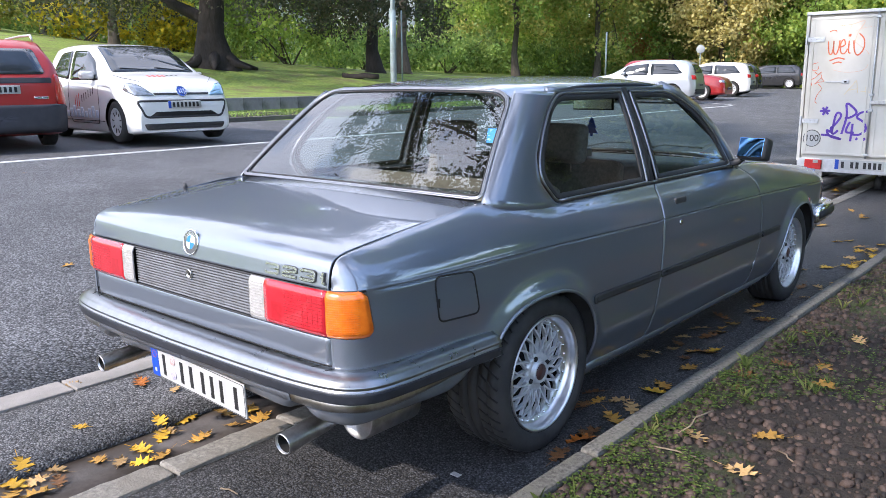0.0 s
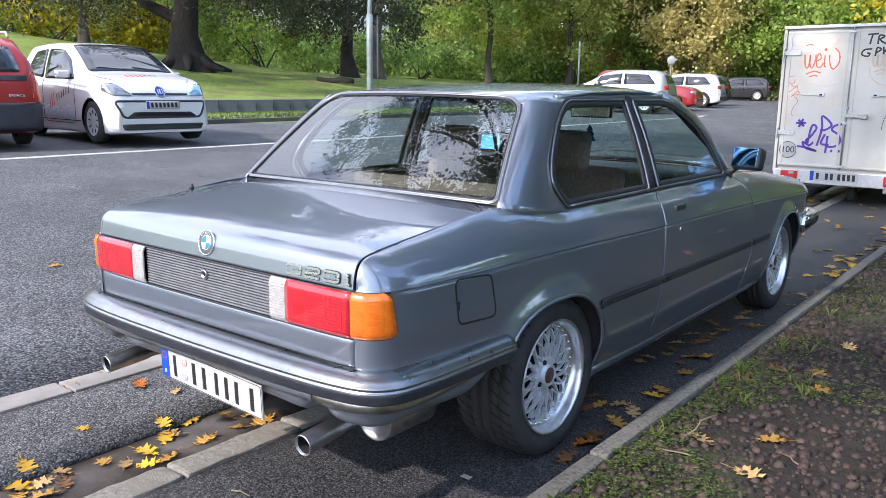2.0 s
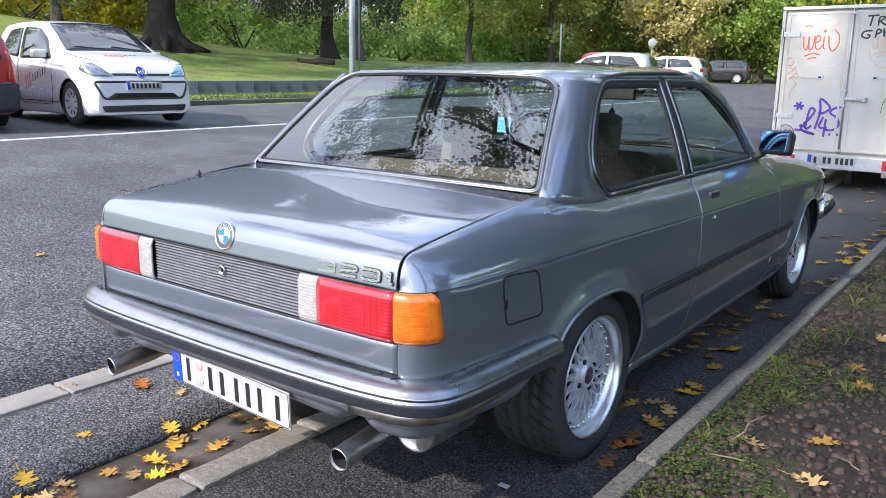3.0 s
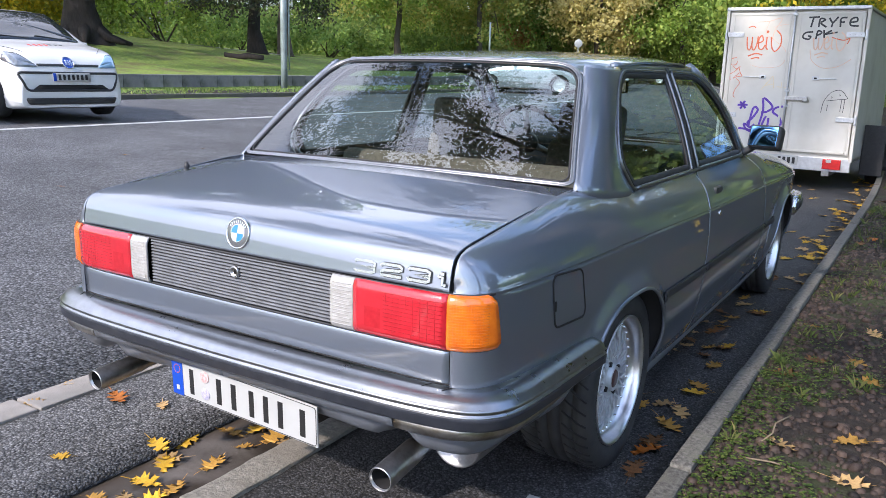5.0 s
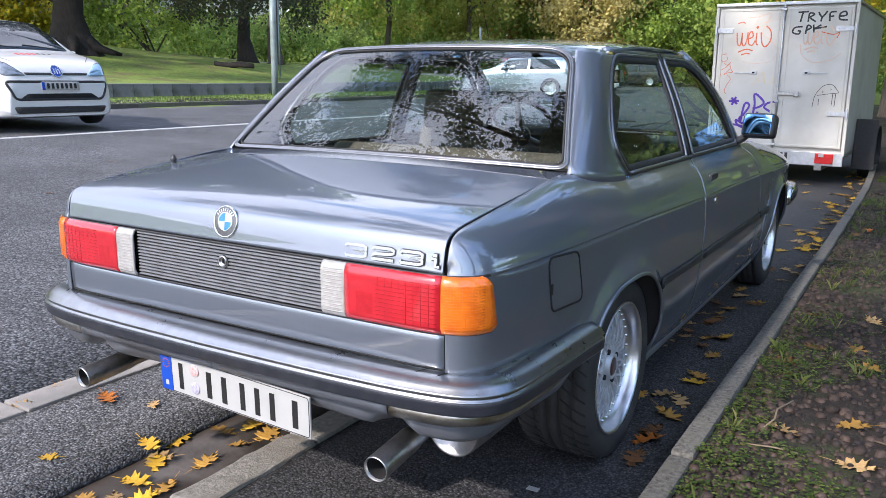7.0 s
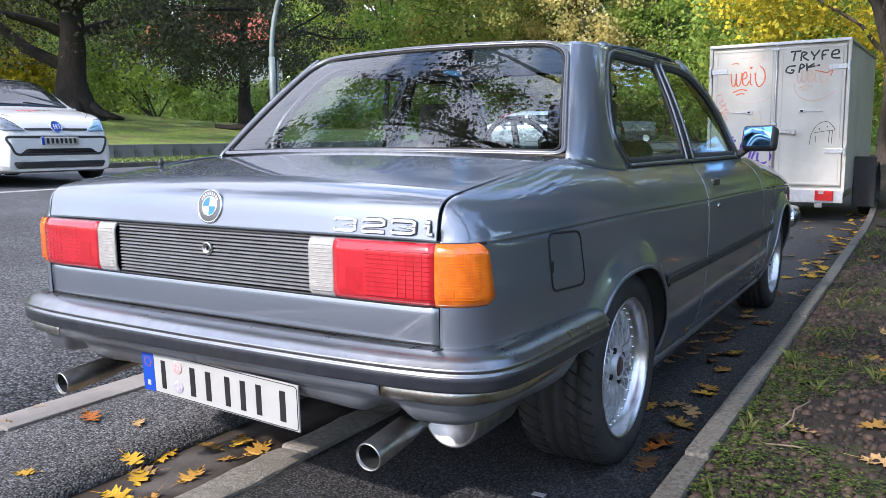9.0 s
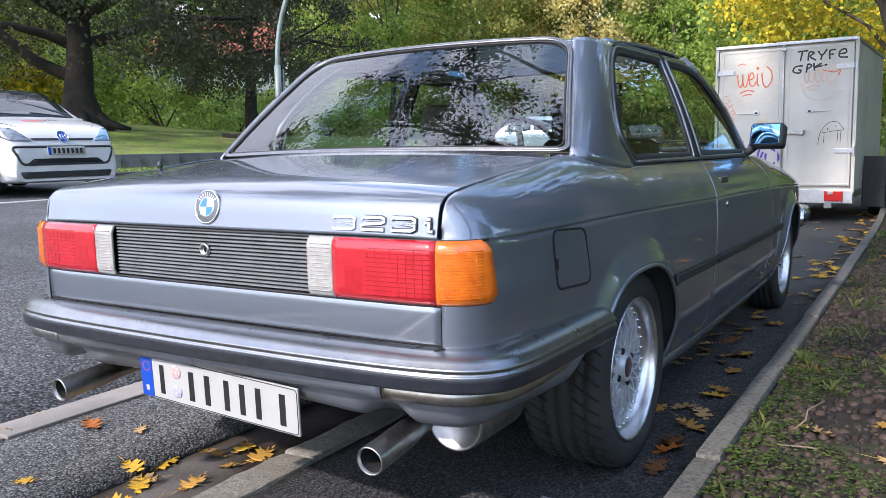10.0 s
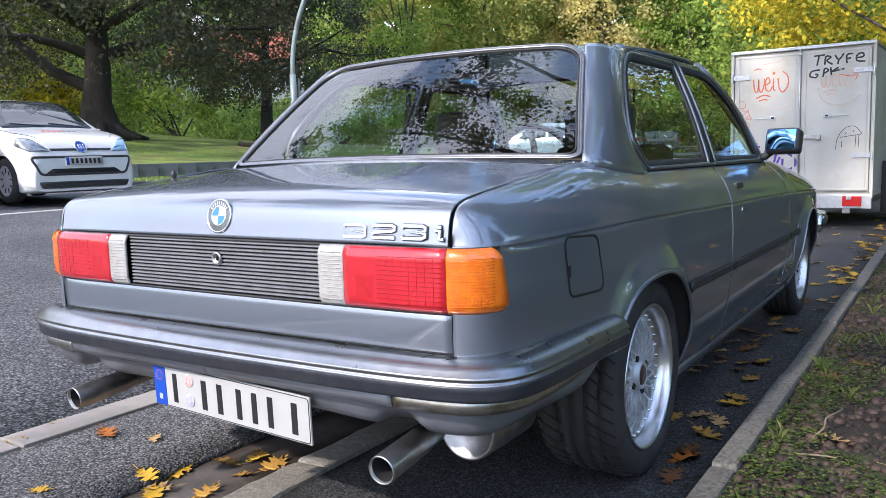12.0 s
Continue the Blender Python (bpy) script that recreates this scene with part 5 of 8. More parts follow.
gx = [-400, -250, -160, -120, -95] + list(np.linspace(-80, -13, 60)) + [-11, -9.4, -8, -6, -4, -2, -0.3, 0.9, 1.6, 3, 6, 12, 25, 60, 120, 250, 400]
gy = [-400, -200, -100, -50, -25, -12, -6] + list(np.linspace(-2, 60, 50)) + [70, 85, 100, 150, 250, 400, 800]
rows = [[Vector((x, y, ground_z(x, y) - (0.09 if road_left(y) < x < 9 else 0.0) + 0.03 * noise.noise((x * 0.4, y * 0.4, 0)))) for x in gx] for y in gy]
tagged(sheet("ground", rows, GRASS, None), "mown park grass rising to a wooded hill", "ground", kind="structure")


def kerb_x(y):
    """Road side of the kerb beside the parked cars; it bends to the left ahead."""
    q = max(0.0, y - 6.0)
    return 0.935 - 0.0055 * min(q, 30.0) ** 2 - 0.33 * max(0.0, q - 30.0)


bend = lambda y: kerb_x(y) - 0.935


def street(name, x0, x1, mat, label, cat, dz=0.0, y0=-30.0, y1=150.0, nx=6):
    ys = list(np.linspace(y0, 12, 40)) + list(np.linspace(14, y1, 40))
    rws = []
    for y in ys:
        a, b = x0(y), x1(y)
        rws.append([Vector((a + (b - a) * i / nx, y, gz(a + (b - a) * i / nx, y) + dz)) for i in range(nx + 1)])
    return tagged(sheet(name, rws, mat, None, thick=0.05), label, cat, kind="structure")


street("road", lambda y: min(road_left(y), kerb_x(y) - 9), lambda y: -1.165 + bend(y), ASPHALT_FAR, "worn grey asphalt street", "road", nx=16)
street("lane_edge", lambda y: -1.015 + bend(y), lambda y: -0.50 + bend(y), ASPHALT, "strip of coarse asphalt beside the gutter", "road", dz=0.004, nx=3)
street("gutter", lambda y: -0.53 + bend(y), lambda y: -0.215 + bend(y), MUD, "damp sunken gutter with a muddy bed", "gutter", dz=-0.020, nx=2)
street("parking_lane", lambda y: -0.09 + bend(y), lambda y: kerb_x(y) + 0.02, ASPHALT_SHADED, "damp coarse asphalt parking strip, darkened for the car's shade", "road", nx=4)

# white boundary line of the far parking bays
tagged(sheet("bay_line", [[Vector((x - 0.3 * max(0, y - 26), y, gz(x, y) + 0.005)) for x in (-8.38, -8.25)] for y in np.linspace(-12, 70, 60)], ROADPAINT, None, thick=0.003), "long white line along the parking bays", "road marking", kind="structure")
tagged(sheet("bay_marks", [[Vector((x, y - 0.2 * (x + 9), gz(x, y) + 0.005)) for x in np.linspace(-13, -8.4, 6)] for y in (26.4, 26.52)], ROADPAINT, None, thick=0.003), "white line between parking bays", "road marking", kind="structure")
tagged(turned("manhole_cover", [(0.0, 0.0), (0.0, 0.30), (-0.02, 0.31)][::-1], UNDER, None, "", Matrix.Translation((-5.0, 6.6, gz(-5.0, 6.6) + 0.007)) @ pose(0, 0, 0, 0, -90, 0), n=28), "round iron manhole cover in the asphalt", "manhole", kind="structure")


def stones(group_name, thing_name, label, cat, x0, x1, z0, z1, mat, y0, y1, length, bevel, follow=True, jitter=0.004, seed=3, rough=0.0025):
    """A row of stones laid end to end, each its own piece."""
    rng = random.Random(seed)
    holder = tagged(empty(thing_name, (0, 0, 0)), label, cat, kind="structure")
    me = bpy.data.meshes.new(group_name)
    b = box_bm((x1 - x0, length - 0.009, z1 - z0), (0, 0, 0), bevel, segs=2)
    if rough > 0.003:
        bmesh.ops.subdivide_edges(b, edges=[e for e in b.edges if e.calc_length() > 0.3], cuts=9)
        bmesh.ops.recalc_face_normals(b, faces=b.faces)
    for v in b.verts:
        v.co += Vector((noise.noise(v.co * 31 + Vector((seed, 0, 0))), rng.uniform(-0.4, 0.4), 0.6 * noise.noise(v.co * 23 + Vector((0, seed, 0))))) * rough
    b.to_mesh(me)
    b.free()
    me.materials.append(mat)
    y = y0
    while y < y1:
        yc = y + length / 2
        xc = (x0 + x1) / 2 + (bend(yc) if follow else 0)
        ob = new(group_name, me)
        ob.parent = holder
        slope = math.atan2(bend(yc + 0.5) - bend(yc - 0.5), 1.0)
        ob.matrix_basis = Matrix.Translation((xc + rng.uniform(-jitter, jitter), yc, (z0 + z1) / 2 + gz(xc, yc) + rng.uniform(-jitter, jitter))) @ Matrix.Rotation(-slope, 4, "Z") @ Matrix.Rotation(rng.uniform(-0.006, 0.006), 4, "Y")
        y += length
    return holder


# far kerb, low retaining wall
def wall_run(name, x_off, w, z0, z1, y0, y1, mat, label, cat, length, obj):
    holder = tagged(empty(name), label, cat, kind="structure")
    me = bpy.data.meshes.new(obj)
    b = box_bm((w, length - 0.012, z1 - z0), (0, 0, 0), 0.012)
    b.to_mesh(me)
    b.free()
    me.materials.append(mat)
    y = y0
    while y < y1:
        yc = y + length / 2
        ob = new(obj, me)
        ob.parent = holder
        x = road_left(yc) + x_off
        ob.matrix_basis = Matrix.Translation((x, yc, gz(x, yc) + (z0 + z1) / 2)) @ Matrix.Rotation(math.atan(0.35) if yc > 26 else 0, 4, "Z")
        y += length * (0.945 if yc > 26 else 1)


WALLC = material("weathered_wall_concrete", (0.20, 0.195, 0.185), 0.92, color2=(0.27, 0.265, 0.25), scale=3, blotch=(0.085, 0.09, 0.07), blotch_scale=1.6, bump=0.006, bump_scale=40, rand=0.15)
wall_run("retaining_wall", -2.75, 0.28, -0.2, 0.44, -6.0, 44.0, WALLC, "low weathered concrete retaining wall", "wall", 0.6, "wall_block")
wall_run("far_kerb", -0.08, 0.16, -0.2, 0.10, -6.0, 44.0, CONCRETE, "grey concrete kerb on the far side", "kerb", 1.0, "kerbstone")
rows = [[Vector((road_left(y) + d, y, gz(road_left(y), y) + 0.085 + 0.03 * noise.noise((y * 0.9, d, 4)))) for d in (-2.62, -1.8, -1.0, -0.15)] for y in np.linspace(-6, 44, 60)]
tagged(sheet("far_verge", rows, SOIL, None, thick=0.04), "scruffy grass strip before the wall", "verge", kind="structure")
rng = random.Random(11)
vv, vf = [], []
for i in range(3600):
    y = rng.uniform(2, 26)
    x = road_left(y) + rng.uniform(-2.6, -0.2)
    z = gz(x, y) + 0.09
    a = rng.uniform(0, math.pi)
    h = rng.uniform(0.02, 0.075) * (1.5 if noise.noise((x, y * 0.7, 0)) > 0.15 else 0.8)
    w = 0.02
    k = len(vv)
    vv += [(x - w * math.cos(a), y - w * math.sin(a), z), (x + w * math.cos(a), y + w * math.sin(a), z), (x + rng.uniform(-0.05, 0.05), y + rng.uniform(-0.05, 0.05), z + h)]
    vf.append((k, k + 1, k + 2))
tagged(link_mesh("verge_grass", mesh_of("verge_grass", vv, vf, False), L_DARK), "ragged grass and weeds under the wall", "grass", kind="stuff")

# park path and things on the lawn
PATHM = material("park_path", (0.26, 0.24, 0.22), 0.95, color2=(0.32, 0.30, 0.27), scale=2)
rows = [[Vector((x + dx * 0.5, y + dx, ground_z(x + dx * 0.5, y + dx) + 0.04)) for dx in (-1.1, 0, 1.1)] for x, y in ((-60, 22), (-50, 22.5), (-42, 24), (-37, 26), (-33, 28.5), (-29, 32), (-26, 38), (-24, 50))]
tagged(sheet("park_path", rows, PATHM, None), "pale gravel path across the lawn", "path", kind="structure")

# ---- trees ----
def leaf_cloud(centres, n, size, rng, spread, flat=0.75):
    v = np.zeros((n * 4, 3))
    idx = rng.integers(0, len(centres), n)
    c = centres[idx] + rng.normal(0, 1, (n, 3)) * np.array([spread, spread, spread * flat]) * rng.uniform(0.4, 1.0, (n, 1))
    a = rng.normal(0, 1, (n, 3))
    a /= np.linalg.norm(a, axis=1)[:, None]
    b = np.cross(a, rng.normal(0, 1, (n, 3)))
    b /= np.linalg.norm(b, axis=1)[:, None]
    s = size * rng.uniform(0.6, 1.3, (n, 1))
    v[0::4], v[1::4], v[2::4], v[3::4] = c - a * s * 0.5, c + b * s * 0.32, c + a * s * 0.5, c - b * s * 0.32
    return v


def crown_centres(n, rng, radii, centre, hollow=0.45, low=-0.75):
    out = []
    while len(out) < n:
        d = rng.normal(0, 1, 3)
        d /= np.linalg.norm(d)
        if d[2] < low:
            continue
        bump = 1 + 0.28 * noise.noise(Vector(d) * 1.7 + Vector(centre) * 0.13) + 0.12 * noise.noise(Vector(d) * 4.1)
        r = rng.uniform(hollow, 1.0) ** 0.6 * bump
        out.append(np.array(centre) + d * r * np.array(radii))
    return np.array(out)


def cloud_mesh(name, v):
    n = len(v) // 4
    return mesh_of(name, v.tolist(), [(4 * i, 4 * i + 1, 4 * i + 2, 4 * i + 3) for i in range(n)], False)


def limb(name, pts, r0, r1, mat, parent, n=9, wob=0.0, seed=0):
    rng = random.Random(seed)
    verts, faces = [], []
    k = len(pts)
    for i, p in enumerate(pts):
        t = (Vector(pts[min(i + 1, k - 1)]) - Vector(pts[max(i - 1, 0)])).normalized()
        s = t.cross(Vector((0.3, 1, 0.1))).normalized()
        u = s.cross(t)
        r = r0 + (r1 - r0) * i / (k - 1)
        for j in range(n):
            a = 2 * math.pi * j / n
            q = r * (1 + wob * math.sin(3 * a + i * 0.4))
            verts.append(Vector(p) + s * q * math.cos(a) + u * q * math.sin(a))
    for i in range(k - 1):
        for j in range(n):
            faces.append((i * n + j, i * n + (j + 1) % n, (i + 1) * n + (j + 1) % n, (i + 1) * n + j))
    faces.append(tuple((k - 1) * n + j for j in range(n)))
    return link_mesh(name, mesh_of(name, verts, faces), mat, parent)


def tree(name, label, x, y, height, radii, centre_z, trunk_r, leaf, bark, n_leaves, leaf_size, seed, clumps=90, spread=0.8, lean=(0, 0), offset=(0, 0), limbs=7, low=-0.75, base=None, cat="tree", hollow=0.45, flat=0.75):
    rng = np.random.default_rng(seed)
    z0 = ground_z(x, y) if base is None else base
    t = tagged(empty(name, (x, y, z0)), label, cat)
    c = np.array([offset[0], offset[1], centre_z])
    top = Vector((offset[0] * 0.6 + lean[0], offset[1] * 0.6 + lean[1], centre_z + radii[2] * 0.3))
    pts = [Vector((0, 0, -0.2)), Vector((0, 0, 0.15))] + [Vector((top.x * f ** 1.4, top.y * f ** 1.4, 0.15 + (top.z - 0.15) * f)) + Vector((rng.normal(0, 0.06), rng.normal(0, 0.06), 0)) for f in (0.12, 0.25, 0.4, 0.6, 0.8, 1.0)]
    trunk = limb("trunk", pts, trunk_r, trunk_r * 0.3, bark, t, n=14, wob=0.06)
    for v in trunk.data.vertices:
        if v.co.z < 0.9:
            f = 1 + 0.55 * (max(0, 0.9 - v.co.z) / 0.9) ** 2
            v.co.x *= f
            v.co.y *= f
    cc = crown_centres(clumps, rng, radii, c, low=low, hollow=hollow)
    for k in range(limbs):
        tgt = Vector(cc[int(rng.integers(0, len(cc)))])
        f = rng.uniform(0.28, 0.75)
        st = Vector((top.x * f ** 1.4, top.y * f ** 1.4, 0.15 + (top.z - 0.15) * f))
        mid = st.lerp(tgt, 0.5) + Vector((0, 0, 0.08 * (tgt - st).length))
        limb("limb", [st, st.lerp(mid, 0.5) + Vector(rng.normal(0, 0.1, 3)), mid, mid.lerp(tgt, 0.5) + Vector(rng.normal(0, 0.1, 3)), tgt], trunk_r * 0.36, trunk_r * 0.06, bark, trunk, n=7)
    link_mesh("crown", cloud_mesh("crown", leaf_cloud(cc, n_leaves, leaf_size, rng, spread, flat)), leaf, t)
    return t


def bush(name, label, x, y, radii, leaf, n, size, seed, clumps=40, spread=0.4, base=None):
    rng = np.random.default_rng(seed)
    z0 = ground_z(x, y) if base is None else base
    b = tagged(empty(name, (x, y, z0)), label, "bush")
    cc = crown_centres(clumps, rng, radii, (0, 0, radii[2] * 0.75), hollow=0.3, low=-0.7)
    for k in range(6):
        tgt = Vector(cc[int(rng.integers(0, len(cc)))])
        limb("stem", [Vector((rng.normal(0, 0.15), rng.normal(0, 0.15), -0.1)), tgt * 0.5, tgt], 0.05, 0.012, BARK, b, n=6)
    link_mesh("foliage", cloud_mesh("foliage", leaf_cloud(cc, n, size, rng, spread)), leaf, b)
    return b


# the old copper beech on the lawn, with a low limb on one side
beech = tree("copper_beech", "old copper beech with a dark trunk and drooping purple-green crown", -24.2, 16.4, 16, (9.0, 9.0, 6.4), 6.9, 0.62, L_COPPER, BARK_DARK, 115000, 0.145, 5, clumps=380, spread=0.70, limbs=14, low=-0.80)
limb("low_limb", [Vector((0.0, 0.0, 1.6)), Vector((-0.9, -1.1, 2.3)), Vector((-1.7, -2.0, 3.4)), Vector((-2.4, -3.0, 5.0))], 0.24, 0.10, BARK_DARK, beech.children[0], n=9)
for k in range(7):
    a = 2 * math.pi * k / 7 + 0.3
    limb("root", [Vector((0.4 * math.cos(a), 0.4 * math.sin(a), 0.45)), Vector((0.9 * math.cos(a), 0.9 * math.sin(a), 0.12)), Vector((1.6 * math.cos(a), 1.6 * math.sin(a), -0.05))], 0.26, 0.06, BARK_DARK, beech.children[0], n=8)
tree("copper_beech", "younger copper beech with branches hanging low over the lawn", -25.5, 26.0, 14, (6.0, 6.0, 5.6), 5.9, 0.35, L_COPPER, BARK_DARK, 17000, 0.15, 8, clumps=75, spread=0.55, low=-0.9)
bush("bush", "round light green bush on the lawn", -32.6, 26.6, (3.0, 3.0, 3.1), L_GREEN, 9000, 0.2, 21, clumps=70, spread=0.6)
bush("bush", "dark green shrub before the house", -36.0, 35.5, (3.6, 3.0, 1.5), L_DARK, 4200, 0.22, 22, clumps=60)
bush("bush", "dark green shrub before the house", -33.0, 40.0, (4.0, 3.0, 1.6), L_DARK, 4200, 0.22, 23, clumps=60)
for k, (x, y, r, m, lab) in enumerate(((-41.0, 20.0, 2.2, L_YELLOW, "yellowing shrub at the foot of the slope"), (-44.5, 16.5, 2.4, L_OLIVE, "olive autumn shrub on the slope"), (-38.5, 23.5, 1.6, L_YELLOW, "yellow-green shrub near the path"), (-43.0, 26.0, 3.0, L_DARK, "dark evergreen shrub by the path"), (-47.0, 31.0, 3.4, L_DARK, "dark evergreen shrub by the path"))):
    bush("bush", lab, x, y, (r, r, r * 0.95), m, 4200, 0.25, 30 + k, clumps=50, spread=0.5)

SPOTS = [(-37, 19.3, 15, 4.5, L_OLIVE, "half-bare autumn tree on the slope"), 
         (-31, 45, 19, 6.0, L_GREEN, "green broadleaf tree at the lawn's edge"), (-27, 49, 19, 5.2, L_OLIVE, "yellow-green broadleaf tree at the lawn's edge"), (-24.8, 56, 20, 4.4, L_DARK, "dark green conical tree at the lawn's edge"),
         (-20.6, 55, 17, 4.4, L_PALE, "pale yellow autumn tree beside the street"), (-26.6, 60, 17, 4.0, L_RUST, "rusty brown autumn tree behind others"), (-19, 62, 18, 5.0, L_DARK, "dark conifer-like tree beside the street"), (-15, 66, 17, 5.5, L_DARK, "dark green tree beside the street"),
         (-15.4, 58, 14, 4.6, L_GREEN, "light green tree beside the street"), (-11, 72, 17, 6, L_DARK, "dark green tree beyond the street"), (-6.5, 62, 16, 5.5, L_GREEN, "green tree beyond the bend"),
         (-55, 36, 18, 6.5, L_DARK, "dark tree on the hill"), (-60, 26, 18, 6.5, L_GREEN, "green tree on the hill"), (-63, 14, 17, 6.5, L_OLIVE, "olive autumn tree on the hill"),
         (-66, 48, 18, 6.5, L_DARK, "dark tree beside the house"), (-40, 58, 18, 6.5, L_OLIVE, "autumn tree behind the house"), (-33, 62, 18, 6.5, L_GREEN, "green tree in the wood's edge"),
         (-0.5, 50, 15, 5.0, L_OLIVE, "olive autumn tree beyond the bend"), (3.5, 44, 15, 5.0, L_GREEN, "green tree beyond the trailer"), (-4.8, 38, 12, 3.6, L_GREEN, "slender green tree beyond the trailer")]
for k, (x, y, h, r, m, lab) in enumerate(SPOTS):
    tree("tree", lab, x, y, h, (r, r, h * 0.46), h * 0.49, 0.24 + 0.01 * (k % 5), m, BARK, 23000, 0.27, 100 + k, clumps=150, spread=0.72, limbs=6, low=-0.98, hollow=0.4)
tree("tree", "tall green tree with a straight pale trunk", -29.6, 32.3, 17, (4.6, 4.6, 4.2), 12.4, 0.34, L_GREEN, BARK, 12000, 0.3, 101, clumps=90, spread=0.7, low=-0.6)
tree("maple", "bright yellow autumn maple beyond the trailer", 0.2, 27.0, 11, (4.6, 4.4, 4.2), 6.2, 0.22, L_YELLOW, BARK, 26000, 0.18, 51, clumps=150, spread=0.6, low=-0.85)
tree("maple", "yellow-green maple behind the trailer", 4.6, 21.5, 11, (4.0, 4.2, 4.2), 6.6, 0.2, L_OLIVE, BARK, 20000, 0.17, 52, clumps=130, spread=0.6, low=-0.85)
tree("street_tree", "street tree with a grey-brown trunk beside the kerb", 0.95, 17.2, 12, (5.4, 4.2, 2.3), 7.8, 0.19, L_GREEN, BARK, 17000, 0.17, 53, clumps=75, spread=0.42, offset=(-3.0, -2.6), low=-0.9)
# the red oak that overhangs the parked car, and unseen neighbours added to darken its side
tree("red_oak", "large red oak on the verge whose boughs overhang the street", 4.9, -1.2, 14, (7.4, 6.0, 2.8), 10.2, 0.34, L_OAK, BARK, 48000, 0.14, 61, clumps=85, spread=0.5, offset=(-8.6, 1.6), limbs=7, low=-0.9, hollow=0.2)
UNSEEN_TREES = [(7.6, 10.5, L_SHADE), (7.8, 15.0, L_OLIVE), (10.0, 21, L_GREEN), (15.5, 6.0, L_SHADE)]
for k, (x, y, m) in enumerate(UNSEEN_TREES):
    tree("verge_tree", "unseen dense broadleaf tree added to darken the car's side", x, y, 12, (3.8, 3.8, 3.8), 5.8, 0.24, m, BARK, 11000, 0.34, 70 + k, clumps=120, spread=0.75, low=-0.95)

# out of view, added towards the sun to throw shade on the verge
tree("verge_oak", "unseen slim oak added to shade the verge ahead", 4.2, -6.3, 11, (3.0, 2.6, 1.7), 8.2, 0.2, L_OAK, BARK, 12000, 0.16, 62, clumps=45, spread=0.5, offset=(-3.6, 0.2), limbs=5, low=-0.9, hollow=0.2)
tree("old_tree", "old verge tree with a thick furrowed trunk", 3.3, 6.4, 12, (2.8, 2.8, 2.8), 9.2, 0.46, L_GREEN, BARK, 8000, 0.28, 66, clumps=90, spread=0.6)
# far woods that close the view
rng = np.random.default_rng(9)
cc = []
for i in range(3600):
    a = radians(-97 + 135 * rng.random())
    d = rng.uniform(84, 108)
    hgt = 25 + 6 * noise.noise((a * 9, 0, 0)) + (3 if a < -0.9 else 0)
    x, y = d * math.sin(a), d * math.cos(a)
    cc.append((x, y, ground_z(x, y) + hgt * rng.random() ** 1.35))
# unseen woods on the right, added to darken the car side's surroundings
for i in range(520):
    a = radians(38 + 110 * rng.random())
    d = rng.uniform(40, 60)
    x, y = d * math.sin(a), d * math.cos(a)
    cc.append((x, y, 0.3 + 6 * rng.random()))
tagged(link_mesh("far_woods", cloud_mesh("far_woods", leaf_cloud(np.array(cc), 120000, 1.5, rng, 1.9)), L_DARK), "dense mixed woods closing the distance, with unseen woods added on the right", "woods", kind="stuff")

# low undergrowth at the wood's edge
cc = []
for i in range(700):
    a = radians(-92 + 104 * rng.random())
    d = rng.uniform(66, 80)
    x, y = d * math.sin(a), d * math.cos(a)
    if -14 < x - bend(y) < 1.5:
        continue
    cc.append((x, y, ground_z(x, y) + 3.4 * rng.random() ** 1.5))
for i in range(420):
    a = radians(-50 + 22 * rng.random())
    d = rng.uniform(57, 65)
    x, y = d * math.sin(a), d * math.cos(a)
    cc.append((x, y, ground_z(x, y) + 2.2 * rng.random() ** 1.4))
tagged(link_mesh("undergrowth", cloud_mesh("undergrowth", leaf_cloud(np.array(cc), 60000, 0.34, rng, 0.9)), L_DARK), "dark undergrowth along the wood's edge", "undergrowth", kind="stuff")

# ---- box trailer ----
WPANEL = material("white_trailer_panel", (0.64, 0.615, 0.55), 0.45, color2=(0.58, 0.555, 0.49), scale=3, blotch=(0.50, 0.47, 0.40), blotch_scale=1.3, rough2=0.55)
ALU = material("trailer_aluminium", (0.60, 0.61, 0.62), 0.4, 0.9, color2=(0.48, 0.49, 0.5), scale=25, rough2=0.55)
trailer = tagged(empty("box_trailer"), "white box trailer with spray-painted scrawls on its rear doors", "trailer")
trailer.matrix_world = Matrix.Translation((-0.105, 8.62, 0.0)) @ Matrix.Rotation(radians(-2.0), 4, "Z")


def tbox(name, size, loc, mat, parent=None, label="", bevel=0.006):
    return box(name, size, loc, mat, parent or trailer, label, bevel)


TW, Z0, Z1, TL = 1.50, 0.375, 2.0, 2.7
body = tbox("body", (TW - 0.02, TL, Z1 - Z0 + 0.02), (0, TL / 2 + 0.02, (Z0 + Z1) / 2 - 0.02), WPANEL)
doors = []
